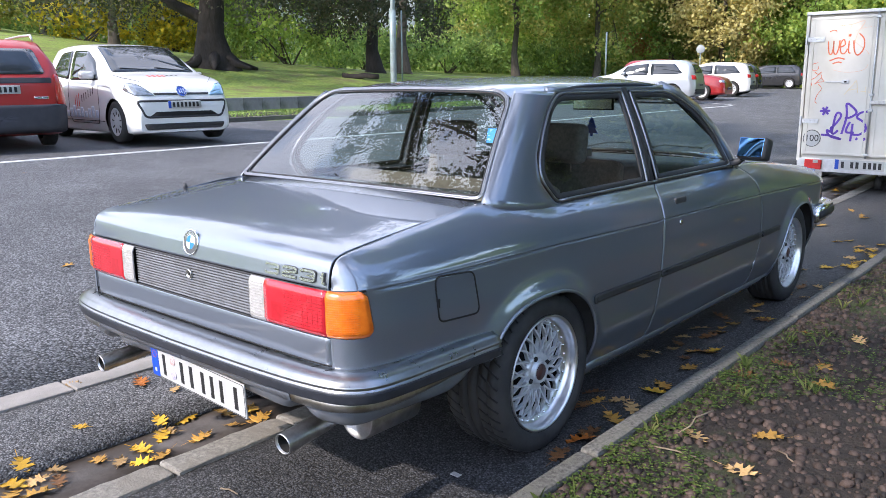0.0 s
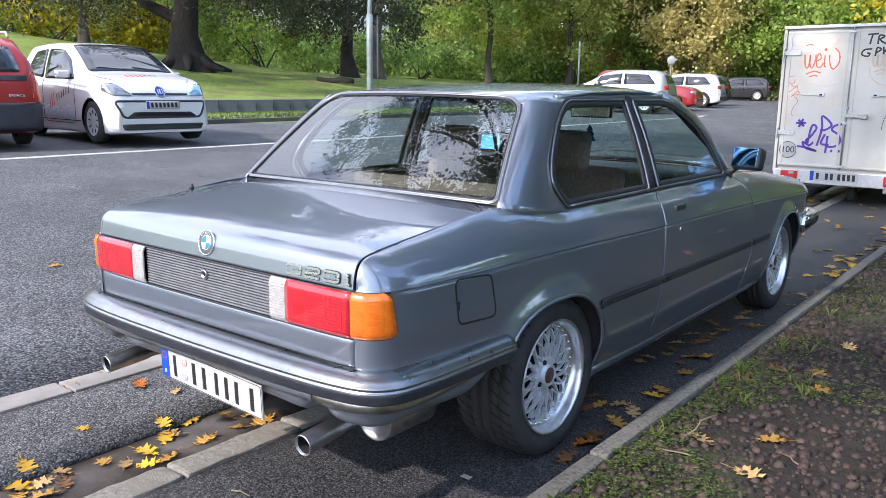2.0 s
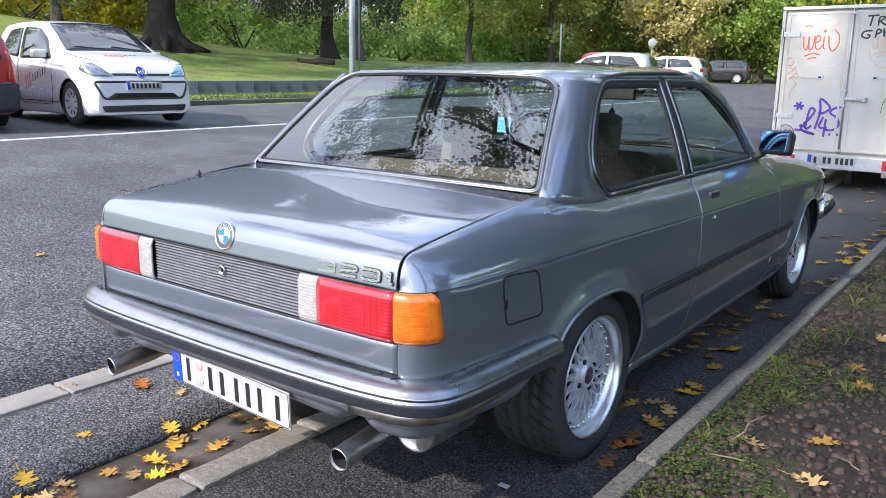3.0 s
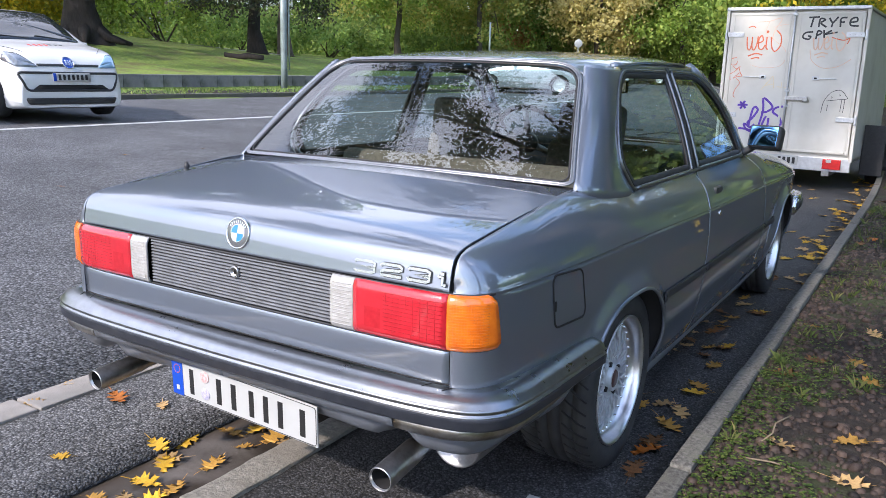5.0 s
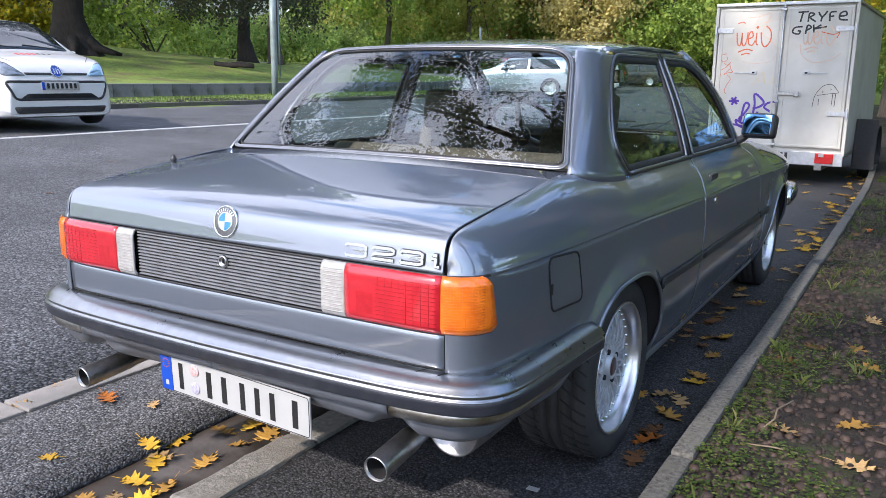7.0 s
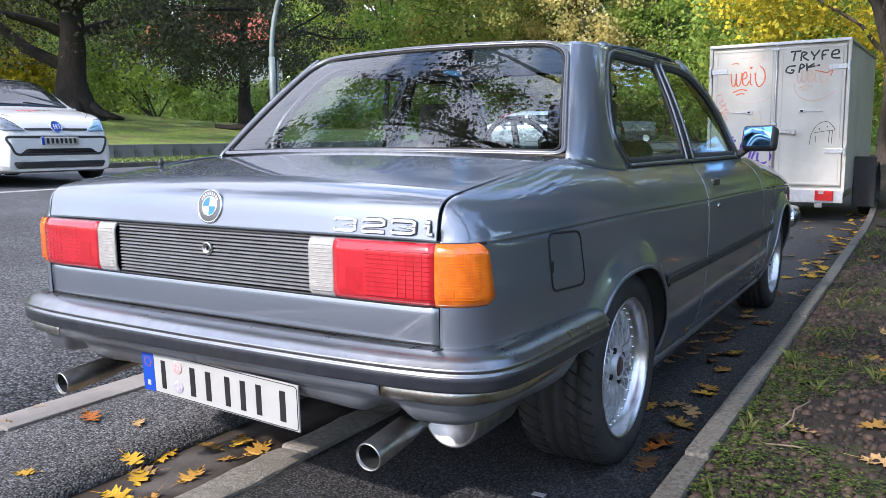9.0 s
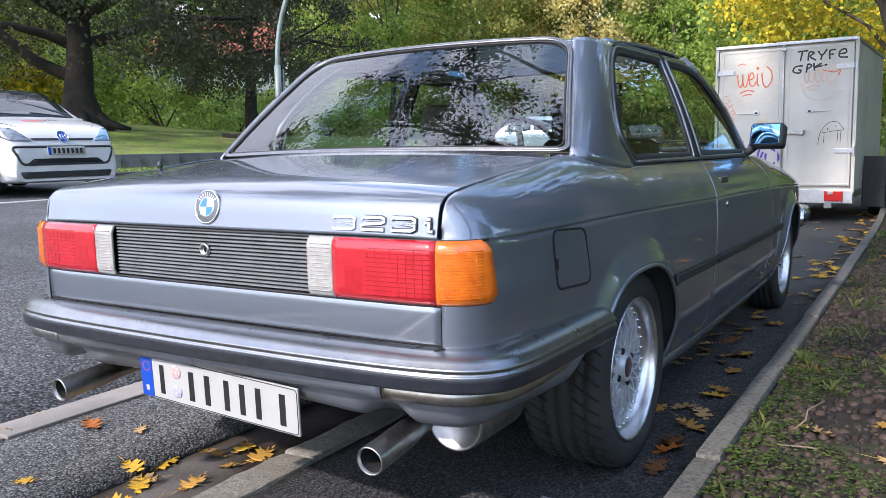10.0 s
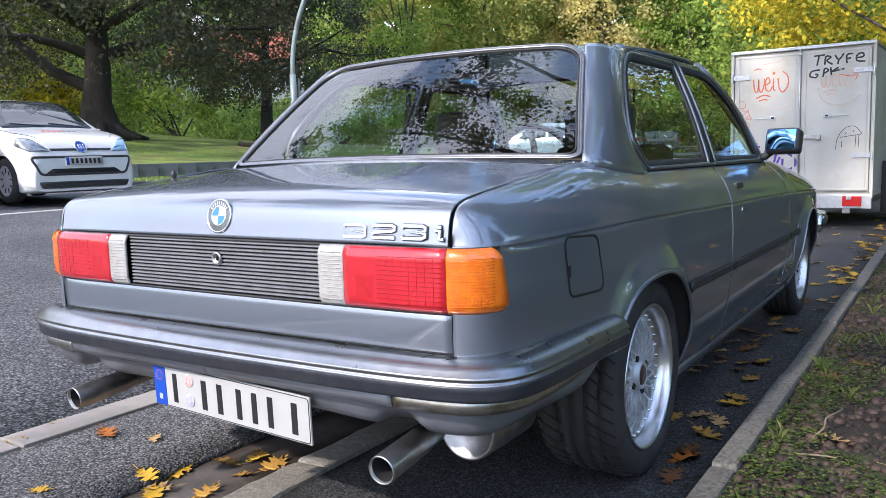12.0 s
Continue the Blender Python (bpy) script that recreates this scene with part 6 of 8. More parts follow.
for sg in (-1, 1):
    d = tbox("rear_door", (TW / 2 - 0.05, 0.03, Z1 - Z0 - 0.07), (sg * (TW / 4 - 0.012), -0.006, (Z0 + Z1) / 2), WPANEL)
    doors.append(d)
    for zz in (Z0 + 0.055, Z1 - 0.055):
        tbox("door_edge", (TW / 2 - 0.07, 0.008, 0.022), (sg * (TW / 4 - 0.012), -0.024, zz), WPANEL, d, bevel=0.003)
    for xx in (0.055, TW / 2 - 0.08):
        tbox("door_edge", (0.022, 0.008, Z1 - Z0 - 0.10), (sg * xx, -0.024, (Z0 + Z1) / 2), WPANEL, d, bevel=0.003)
    for zz in (1.72, 0.80):
        h = tbox("hinge", (0.185, 0.010, 0.052), (sg * (TW / 2 - 0.115), -0.030, zz), ALU, d, "steel strap hinge", 0.003)
        tbox("hinge_pin", (0.022, 0.03, 0.11), (sg * (TW / 2 - 0.008), -0.028, zz), ALU, h, bevel=0.006)
        for bx_ in (0.06, 0.12, 0.17):
            tbox("hinge_bolt", (0.010, 0.006, 0.010), (sg * (TW / 2 - bx_), -0.037, zz), STEEL, h, bevel=0.002)
    lk = tbox("door_latch", (0.075, 0.014, 0.042), (sg * 0.285, -0.030, 1.245), ALU, d, "small swivel latch", 0.006)
    tbox("latch_rod", (0.19, 0.010, 0.012), (sg * (0.285 + 0.12), -0.030, 1.243), ALU, lk, bevel=0.003)
    tbox("latch_slot", (0.03, 0.004, 0.018), (sg * 0.285, -0.038, 1.245), DARK, lk, bevel=0.001)
    tbox("corner_post", (0.036, 0.06, Z1 - Z0 + 0.06), (sg * (TW / 2 - 0.008), 0.008, (Z0 + Z1) / 2 - 0.01), WPANEL)
tbox("top_rail", (TW + 0.02, 0.07, 0.036), (0, 0.0, Z1 + 0.008), ALU)
tbox("roof_panel", (TW + 0.02, TL, 0.03), (0, TL / 2 + 0.04, Z1 + 0.008), ALU, bevel=0.01)
beam = tbox("lamp_beam", (TW, 0.05, 0.15), (0, 0.004, 0.292), ALU, label="light grey metal lamp beam")
rodp = [Vector((0.0, -0.034, z)) for z in (Z0 + 0.02, 1.0, 1.4, Z1 - 0.01)]
rod = sweep("locking_rod", rodp, ring(0.011, 8), ALU, trailer, "vertical locking rod", up=(0, 1, 0))
for zz in (Z0 + 0.06, 0.93, 1.10, Z1 - 0.06):
    tbox("rod_guide", (0.05, 0.03, 0.026), (0.0, -0.032, zz), ALU, rod, bevel=0.005)
hasp = tbox("hasp_lock", (0.23, 0.024, 0.042), (0.115, -0.040, 1.015), STEEL, trailer, "hasp with a padlock", 0.006)
tbox("padlock", (0.055, 0.035, 0.06), (0.205, -0.058, 1.008), STEEL, hasp, bevel=0.010)
LAMPRED = material("trailer_lamp_red", (0.55, 0.02, 0.02), 0.25, coat=0.5, color2=(0.4, 0.015, 0.015), scale=30)
for sg in (-1, 1):
    lm = tbox("tail_lamp", (0.19, 0.03, 0.115), (sg * 0.56, -0.034, 0.300), LAMPRED, beam, "red tail lamp", 0.008)
    tbox("lamp_window", (0.055, 0.008, 0.035), (sg * 0.53, -0.050, 0.335), CLEAR, lm, bevel=0.002)
tp = tbox("trailer_plate", (0.52, 0.008, 0.112), (-0.06, -0.030, 0.315), WHITE, beam, "white number plate with a blue strip", 0.002)
tbox("blue_strip", (0.042, 0.003, 0.108), (-0.298, -0.0350, 0.315), PLATEBLUE, tp, bevel=0.0005)
for x in (-0.235, -0.135, -0.08, 0.0, 0.052, 0.104, 0.156):
    tbox("character_bar", (0.032, 0.003, 0.072), (x, -0.0350, 0.313), INK, tp, bevel=0.0005)
# speed disc
turned("speed_disc", [(0.0, 0.0), (0.0, 0.095)], WHITE, doors[0], "white speed disc", Matrix.Translation((-0.60, -0.0235, 0.60)) @ pose(0, 0, 0, 0, 0, -90) @ Matrix.Rotation(math.pi, 4, "Z") @ Matrix.Rotation(math.pi, 4, "Z"), n=32)
sweep("disc_rim", [Vector((-0.60 + 0.095 * math.cos(a), -0.0245, 0.60 + 0.095 * math.sin(a))) for a in np.linspace(0, 2 * math.pi, 33)[:-1]], ring(0.0035, 6), INK, doors[0], closed=True, up=(0, 1, 0))
text_mesh("disc_figures", "100", 0.105, Matrix.Translation((-0.60, -0.0255, 0.60)) @ Matrix.Rotation(radians(90), 4, "X"), INK, doors[0], 0.0008)
# wheels, mudguards, jockey leg
for sg in (-1, 1):
    tw = turned("trailer_wheel", [(-0.075, 0.15), (-0.08, 0.20), (-0.06, 0.262), (0.06, 0.262), (0.08, 0.20), (0.075, 0.15)], TYRE, trailer, "small trailer wheel", Matrix.Translation((sg * 0.86, 1.25, 0.262)), n=32)
    turned("wheel_disc", [(0.055 * sg, 0.0), (0.06 * sg, 0.08), (0.03 * sg, 0.15), (0.074 * sg, 0.155)], STEEL, tw, "", Matrix.Translation((sg * 0.86, 1.25, 0.262)), n=24)
    arc = [Vector((sg * 0.86, 1.25 + 0.36 * math.cos(a), 0.28 + 0.36 * math.sin(a))) for a in np.linspace(radians(-25), radians(205), 22)]
    rowsm = [[p + Vector((dx, 0, 0)) for p in arc] for dx in (-0.12, 0.0, 0.10, 0.12)]
    sheet("mudguard", rowsm, BLACKPL if sg > 0 else ALU, trailer, thick=0.008)
    if sg > 0:
        tbox("mudflap", (0.24, 0.02, 0.60), (0.87, 0.87, 0.42), BLACKPL, trailer, "black rubber mudflap", 0.006)
jm = Matrix.Translation((0.07, 0.35, 0.09))
turned("jockey_wheel", [(-0.03, 0.03), (-0.035, 0.08), (0.035, 0.08), (0.03, 0.03)], TYRE, trailer, "", jm, n=20)
sweep("support_leg", [(0.07, 0.35, 0.09), (0.07, 0.34, 0.25)], ring(0.02, 8), STEEL, trailer, up=(0, 1, 0))
tbox("chassis_beam", (0.08, TL, 0.10), (0.5, TL / 2, 0.21), STEEL, trailer)
tbox("chassis_beam", (0.08, TL, 0.10), (-0.5, TL / 2, 0.21), STEEL, trailer)
sweep("drawbar", [(0, TL, 0.25), (0, TL + 1.2, 0.35)], [(-0.05, -0.04), (0.05, -0.04), (0.05, 0.04), (-0.05, 0.04)], STEEL, trailer)

# spray-paint scrawls, laid on the doors as thin strokes
PAINT_R = material("orange_red_spray", (0.62, 0.10, 0.03), 0.6, color2=(0.66, 0.2, 0.1), scale=30)
PAINT_F = material("faded_orange_spray", (0.66, 0.42, 0.28), 0.6, color2=(0.68, 0.5, 0.38), scale=20)
PAINT_P = material("purple_spray", (0.10, 0.04, 0.36), 0.55, color2=(0.15, 0.07, 0.42), scale=30)
PAINT_K = material("black_spray", (0.025, 0.025, 0.025), 0.55, color2=(0.05, 0.05, 0.05), scale=40)
PAINT_Y = material("faded_yellow_spray", (0.66, 0.55, 0.33), 0.6, color2=(0.68, 0.6, 0.44), scale=20)


def stroke(pts, w, mat, door, name="spray_line", y=-0.0225):
    """A brush line through (x, z) points, smoothed."""
    P = [Vector((p[0], y, p[1])) for p in pts]
    dense = []
    for i in range(len(P) - 1):
        a, b, c, d = P[max(i - 1, 0)], P[i], P[i + 1], P[min(i + 2, len(P) - 1)]
        for k in range(5):
            t = k / 5
            dense.append(0.5 * ((2 * b) + (c - a) * t + (2 * a - 5 * b + 4 * c - d) * t * t + (3 * b - 3 * c + d - a) * t ** 3))
    dense.append(P[-1])
    sweep(name, dense, [(-w / 2, -0.0007), (w / 2, -0.0007), (w / 2, 0.0007), (-w / 2, 0.0007)], mat, door, up=(0, -1, 0), smooth=False)


def scribble(ox, oz, s, door, mat, w=0.011):
    """The curly four-letter scrawl with a double underline."""
    for pts in ([(0, .5), (.04, .1), (.14, 0), (.2, .25), (.2, .5), (.22, .1), (.32, 0), (.4, .25), (.42, .52)], [(.42, .25), (.62, .35), (.56, .55), (.46, .4), (.48, .08), (.62, .02), (.72, .2)],
                [(.76, .5), (.76, .1), (.84, .02)], [(.74, .72), (.80, .72), (.77, .66), (.74, .72)], [(.92, .5), (.98, .1), (1.12, -.05), (1.3, .2), (1.28, .55), (1.1, .75)], [(.1, -.25), (.4, -.14), (.65, -.2)], [(.22, -.36), (.42, -.3), (.55, -.33)]):
        stroke([(ox + x * s, oz + z * s) for x, z in pts], w, mat, door)


scribble(-0.505, 1.55, 0.29, doors[0], PAINT_R, 0.014)
scribble(0.215, 1.56, 0.25, doors[1], PAINT_F, 0.014)
stroke([(-0.40, 1.86), (-0.27, 1.87), (-0.14, 1.90), (-0.20, 1.78), (-0.23, 1.66)], 0.008, PAINT_F, doors[0])
stroke([(-0.27, 1.87), (-0.30, 1.74), (-0.2, 1.66), (-0.08, 1.56), (-0.06, 1.46), (-0.12, 1.37), (-0.3, 1.35), (-0.44, 1.38)], 0.005, PAINT_F, doors[0])
stroke([(-0.50, 1.80), (-0.45, 1.815), (-0.42, 1.80)], 0.010, PAINT_R, doors[0])
stroke([(-0.22, 1.80), (-0.12, 1.83), (-0.04, 1.835)], 0.004, PAINT_F, doors[0])
stroke([(0.19, 1.56), (0.22, 1.44), (0.34, 1.36), (0.5, 1.38), (0.62, 1.46)], 0.007, PAINT_F, doors[1])
stroke([(0.40, 1.69), (0.52, 1.66), (0.58, 1.68), (0.56, 1.62)], 0.010, PAINT_R, doors[1])
for pts in ([(-.60, 1.46), (-.66, 1.44), (-.655, 1.38), (-.60, 1.38), (-.59, 1.42)], [(-.63, 1.36), (-.59, 1.33), (-.55, 1.36), (-.61, 1.30), (-.66, 1.27)], [(-.56, 1.34), (-.54, 1.28), (-.52, 1.25), (-.58, 1.24), (-.62, 1.22), (-.55, 1.29)],
            [(-.68, 1.30), (-.66, 1.24), (-.65, 1.20)], [(-.58, 1.22), (-.54, 1.17), (-.58, 1.10), (-.6, 1.03), (-.58, 1.0)]):
    stroke(pts, 0.006, PAINT_R, doors[0])
for pts in ([(-.29, 1.10), (-.20, 1.22), (-.17, 1.25), (-.15, 1.12)], [(-.25, 1.15), (-.15, 1.17)], [(-.12, 1.14), (-.02, 1.13)], [(-.07, 1.19), (-.06, 1.08)]):
    stroke(pts, 0.009, PAINT_Y, doors[0])
for pts in ([(-.51, .955), (-.44, .88)], [(-.455, .965), (-.50, .87)], [(-.535, .915), (-.42, .92)],
            [(-.385, .68), (-.36, .86), (-.33, .90), (-.30, .86), (-.36, .76), (-.40, .72), (-.37, .66), (-.32, .70)], [(-.28, .66), (-.24, .86), (-.25, 1.0), (-.18, .96), (-.14, .90), (-.2, .85), (-.26, .84)],
            [(-.02, .92), (-.10, .90), (-.13, .85), (-.06, .80), (-.03, .72), (-.09, .66), (-.18, .66)], [(-.20, .80), (-.235, .69), (-.15, .68)], [(-.17, .78), (-.18, .58)], [(-.50, .645), (-.42, .64), (-.34, .62), (-.28, .60), (-.40, .63), (-.44, .70), (-.36, .655)]):
    stroke(pts, 0.024, PAINT_P, doors[0], y=-0.0235)
for x in (-.12, -.04):
    stroke([(x, .625), (x + .012, .61), (x, .60), (x - .006, .615)], 0.014, PAINT_P, doors[0])
for pts in ([(.14, 1.905), (.25, 1.91)], [(.19, 1.905), (.17, 1.80)], [(.25, 1.80), (.26, 1.89), (.31, 1.88), (.27, 1.845), (.33, 1.80)], [(.35, 1.90), (.39, 1.85), (.44, 1.91)], [(.39, 1.85), (.38, 1.80)], [(.47, 1.80), (.47, 1.89), (.53, 1.90)], [(.47, 1.85), (.51, 1.855)],
            [(.56, 1.85), (.63, 1.86), (.62, 1.90), (.57, 1.88), (.57, 1.82), (.65, 1.81)], [(.20, 1.75), (.12, 1.74), (.10, 1.69), (.16, 1.67), (.18, 1.70), (.15, 1.705)], [(.235, 1.67), (.25, 1.76), (.29, 1.74), (.245, 1.71)], [(.31, 1.77), (.32, 1.68)], [(.39, 1.765), (.325, 1.725), (.36, 1.73), (.45, 1.745)]):
    stroke(pts, 0.018, PAINT_K, doors[1])
for pts in ([(.38, .87), (.40, 1.0), (.47, 1.10), (.56, 1.12), (.62, 1.06), (.63, 1.03), (.55, 1.02), (.42, 1.0)], [(.44, .96), (.44, .89)], [(.58, 1.02), (.575, .89)], [(.61, 1.02), (.605, .88)], [(.47, 1.05), (.48, 1.04), (.47, 1.035)], [(.55, 1.075), (.56, 1.065), (.55, 1.06)]):
    stroke(pts, 0.006, PAINT_K, doors[1])

# ---- other vehicles ----
from mathutils.bvhtree import BVHTree
CAR_GLASS = material("dark_car_glass", (0.02, 0.025, 0.03), 0.04, coat=0.0, spec=0.9, color2=(0.03, 0.035, 0.04), scale=3)
HUBCAP = material("silver_hubcap", (0.58, 0.59, 0.60), 0.4, 0.35, color2=(0.48, 0.49, 0.5), scale=20)


class Vehicle:
    """A car built from cross-sections; windows, lamps and trim are laid on its skin."""

    def __init__(self, name, label, paint, L, W, top, belt, wheel_y, wheel_r, at, heading, sill=0.2, nose=0.10, tail=0.10, glass_w=0.78, taper=0.16):
        self.root = tagged(empty(name), label, "car")
        self.L, self.W = L, W
        ft, fb = pchip([p[0] for p in top], [p[1] for p in top]), pchip([p[0] for p in belt], [p[1] for p in belt])
        self.ft = ft
        half = lambda y: W / 2 * (1 - taper * max(0, (nose * 3 - (L - y)) / (nose * 3)) ** 2.4 - 0.16 * max(0, (tail * 3 - y) / (tail * 3)) ** 2.2 - 0.07 * max(0, 1 - (L - y) / 0.14) ** 2)
        ys = sorted(set([L * (0.5 - 0.5 * math.cos(math.pi * i / 150)) for i in range(151)]))
        rows = []
        for y in ys:
            w, zt, zb = half(y), ft(y), min(fb(y), ft(y) - 0.02)
            s = sill + 0.03 * max(0, 1 - (L - y) / 0.25) + 0.08 * max(0, 1 - y / 0.3)
            gh = max(0.0, zt - zb)
            lean = min(1.0, gh / 0.45)
            wt = w * (1 - (1 - glass_w) * lean) if gh > 0.08 else w * 0.93
            row = [(0.0, s - 0.02), (w * 0.85, s - 0.02), (w * 0.95, s), *[(w * (0.965 + 0.035 * min(1, q / 5)), s + 0.02 + (zb - 0.16 - s - 0.02) * q / 14) for q in range(15)], (w * 0.985, zb - 0.04), (w * 0.962, zb)]
            for k in range(1, 5):
                f = k / 5
                row.append((w * 0.962 + (wt - w * 0.962) * f + 0.012 * math.sin(math.pi * f) * lean, zb + (zt - 0.05 * lean - zb) * f))
            row += [(wt * 0.97, zt - 0.035 * lean - 0.003), (wt * 0.90, zt - 0.014 * lean), (wt * 0.6, zt + 0.004), (wt * 0.3, zt + 0.010), (0.0, zt + 0.012)]
            full = [Vector((x, y, z)) for x, z in row] + [Vector((-x, y, z)) for x, z in reversed(row[1:-1])] + [Vector((row[0][0], y, row[0][1]))]
            rows.append(full)
        cap_t = [Vector((p.x * 0.2, p.y, p.z * 0.2 + 0.8 * 0.6)) for p in rows[0]]
        self.wheels = [(y, wheel_r) for y in wheel_y]
        cut = lambda face: any(all(math.hypot(p.y - wy, p.z - wheel_r) < wr * 1.13 + 0.003 for p in face) and abs(face[0].x) > W * 0.36 for wy, wr in self.wheels)
        verts = [p for r in rows for p in r]
        for p in verts:
            for wy in wheel_y:
                d = math.hypot(p.y - wy, p.z - wheel_r)
                if abs(p.x) > W * 0.36 and wheel_r * 1.13 < d < wheel_r * 1.13 + 0.035:
                    p.y, p.z = wy + (p.y - wy) * wheel_r * 1.13 / d, wheel_r + (p.z - wheel_r) * wheel_r * 1.13 / d
        k = len(rows[0])
        faces = [(i * k + j, i * k + j + 1, (i + 1) * k + j + 1, (i + 1) * k + j) for i in range(len(rows) - 1) for j in range(k - 1)]
        ends = [tuple(range(k - 1)), tuple((len(rows) - 1) * k + j for j in range(k - 1))[::-1]]
        self.bvh = BVHTree.FromPolygons([tuple(v) for v in verts], faces + ends)
        keep = [f for f in faces if not cut([verts[q] for q in f])]
        self.body = link_mesh("body", mesh_of("body", verts, keep + ends), paint, self.root)
        self.body.data.polygons[-1].use_smooth = False
        self.body.data.polygons[-2].use_smooth = False
        box("inner_body", (W * 0.72, L * 0.9, 0.42), (0, L / 2, sill + 0.26), DARK, self.root, bevel=0.05)
        for wy in wheel_y:
            for sg in (1, -1):
                m = Matrix.Translation((sg * (W / 2 - 0.10), wy, wheel_r)) @ (Matrix() if sg > 0 else Matrix.Rotation(math.pi, 4, "Z"))
                r = wheel_r
                t = turned("wheel", [(-0.09, r * 0.66), (-0.095, r * 0.85), (-0.075, r), (0.07, r), (0.092, r * 0.88), (0.085, r * 0.68)], TYRE, self.root, "", m, n=36)
                turned("rim", [(0.080, r * 0.69), (0.086, r * 0.66), (0.070, r * 0.60), (0.062, r * 0.30), (0.075, r * 0.15), (0.075, 0.0)], HUBCAP, t, "", m, n=36)
                for q in range(9):
                    a = 2 * math.pi * q / 9
                    b = box_bm((0.008, r * 0.05, r * 0.22), (0, 0, 0), 0.002)
                    bmesh.ops.transform(b, matrix=m @ Matrix.Rotation(a, 4, "X") @ Matrix.Translation((0.070, 0, r * 0.46)), verts=b.verts)
                    part("rim_slot", b, DARK, t)
        self.root.matrix_world = Matrix.Translation((at[0], at[1], gz(at[0], at[1]) if len(at) < 3 else at[2])) @ Matrix.Rotation(radians(heading), 4, "Z") @ Matrix.Translation((0, -L / 2, 0))

    def lay(self, name, outline, side, mat, parent=None, label="", r=0.02, off=0.006, rings=(1, 0.75, 0.5, 0.25, 0.0), step=0.08, thick=0.004):
        """Lay a patch on the skin. side: +x/-x (y, z), front/back (x, z), top (x, y)."""
        loop = densify(rounded([Vector((p[0], p[1], 0)) for p in outline], r, 4), step)
        c = sum(loop, Vector()) / len(loop)
        rows = []
        for q in rings:
            row = []
            for p in loop + loop[:1]:
                a, b = c.x + (p.x - c.x) * q, c.y + (p.y - c.y) * q
                o, d = {"right": ((3, a, b), (-1, 0, 0)), "left": ((-3, a, b), (1, 0, 0)), "front": ((a, self.L + 3, b), (0, -1, 0)), "back": ((a, -3, b), (0, 1, 0)), "top": ((a, b, 4), (0, 0, -1))}[side]
                hit = self.bvh.ray_cast(Vector(o), Vector(d))
                if hit[0] is None:
                    near = self.bvh.find_nearest(Vector(o))
                    hit = near
                row.append(hit[0] - Vector(d) * off)
            rows.append(row)
        return sheet(name, rows, mat, parent or self.body, label, thick=thick, offset=0.0)

    def line(self, name, pts, side, mat, w=0.004, off=0.002):
        out = []
        for p in densify([Vector((a, b, 0)) for a, b in pts], 0.06, closed=False):
            a, b = p.x, p.y
            o, d = {"right": ((3, a, b), (-1, 0, 0)), "left": ((-3, a, b), (1, 0, 0)), "front": ((a, self.L + 3, b), (0, -1, 0)), "back": ((a, -3, b), (0, 1, 0)), "top": ((a, b, 4), (0, 0, -1))}[side]
            hit = self.bvh.ray_cast(Vector(o), Vector(d))
            if hit[0]:
                out.append(hit[0] - Vector(d) * off)
        if len(out) > 1:
            sweep(name, out, ring(w, 6), mat, self.body, up=(0.1, 0.3, 1))


def plate_on(v, side, z, w=0.52, h=0.11, cx=0.0, off=0.03):
    p = v.lay("number_plate", [(cx - w / 2, z - h / 2), (cx + w / 2, z - h / 2), (cx + w / 2, z + h / 2), (cx - w / 2, z + h / 2)], side, WHITE, label="white number plate", r=0.006, off=off, step=0.2)
    s = 1 if side == "back" else -1
    x0 = cx - s * (w / 2 - 0.024)
    v.lay("blue_strip", [(x0 - 0.02, z - h / 2 + 0.003), (x0 + 0.02, z - h / 2 + 0.003), (x0 + 0.02, z + h / 2 - 0.003), (x0 - 0.02, z + h / 2 - 0.003)], side, PLATEBLUE, p, r=0.002, off=off + 0.004, step=0.2)
    for k in range(7):
        xx = cx - s * (w / 2 - 0.09 - k * 0.062)
        v.lay("character_bar", [(xx - 0.017, z - 0.035), (xx + 0.017, z - 0.035), (xx + 0.017, z + 0.035), (xx - 0.017, z + 0.035)], side, INK, p, r=0.002, off=off + 0.004, step=0.2)


def wing_mirrors(v, y, z, mat):
    for sg in (1, -1):
        bm = box_bm((0.20, 0.12, 0.115), (sg * (v.W / 2 + 0.06), y, z), 0.035, segs=3)
        m = part("door_mirror", bm, mat, v.body, smooth=True)
        box("mirror_foot", (0.09, 0.05, 0.03), (sg * (v.W / 2 - 0.03), y + 0.01, z - 0.06), BLACKPL, m, bevel=0.008)


CARWHITE = material("white_car_paint", (0.74, 0.74, 0.73), 0.3, coat=0.8, color2=(0.71, 0.71, 0.70), scale=2)
LAMPGLASS = material("headlamp_glass", (0.42, 0.45, 0.48), 0.1, 0.5, coat=1.0, color2=(0.2, 0.22, 0.24), scale=14)
LAMPBLUE = material("bluish_headlamp_glass", (0.35, 0.55, 0.75), 0.1, 0.3, coat=1.0, color2=(0.2, 0.35, 0.5), scale=14)
DECRED = material("decal_red", (0.65, 0.05, 0.04), 0.4, color2=(0.6, 0.05, 0.05), scale=10)
DECBLUE = material("decal_pale_blue", (0.5, 0.62, 0.75), 0.4, color2=(0.62, 0.7, 0.78), scale=6)

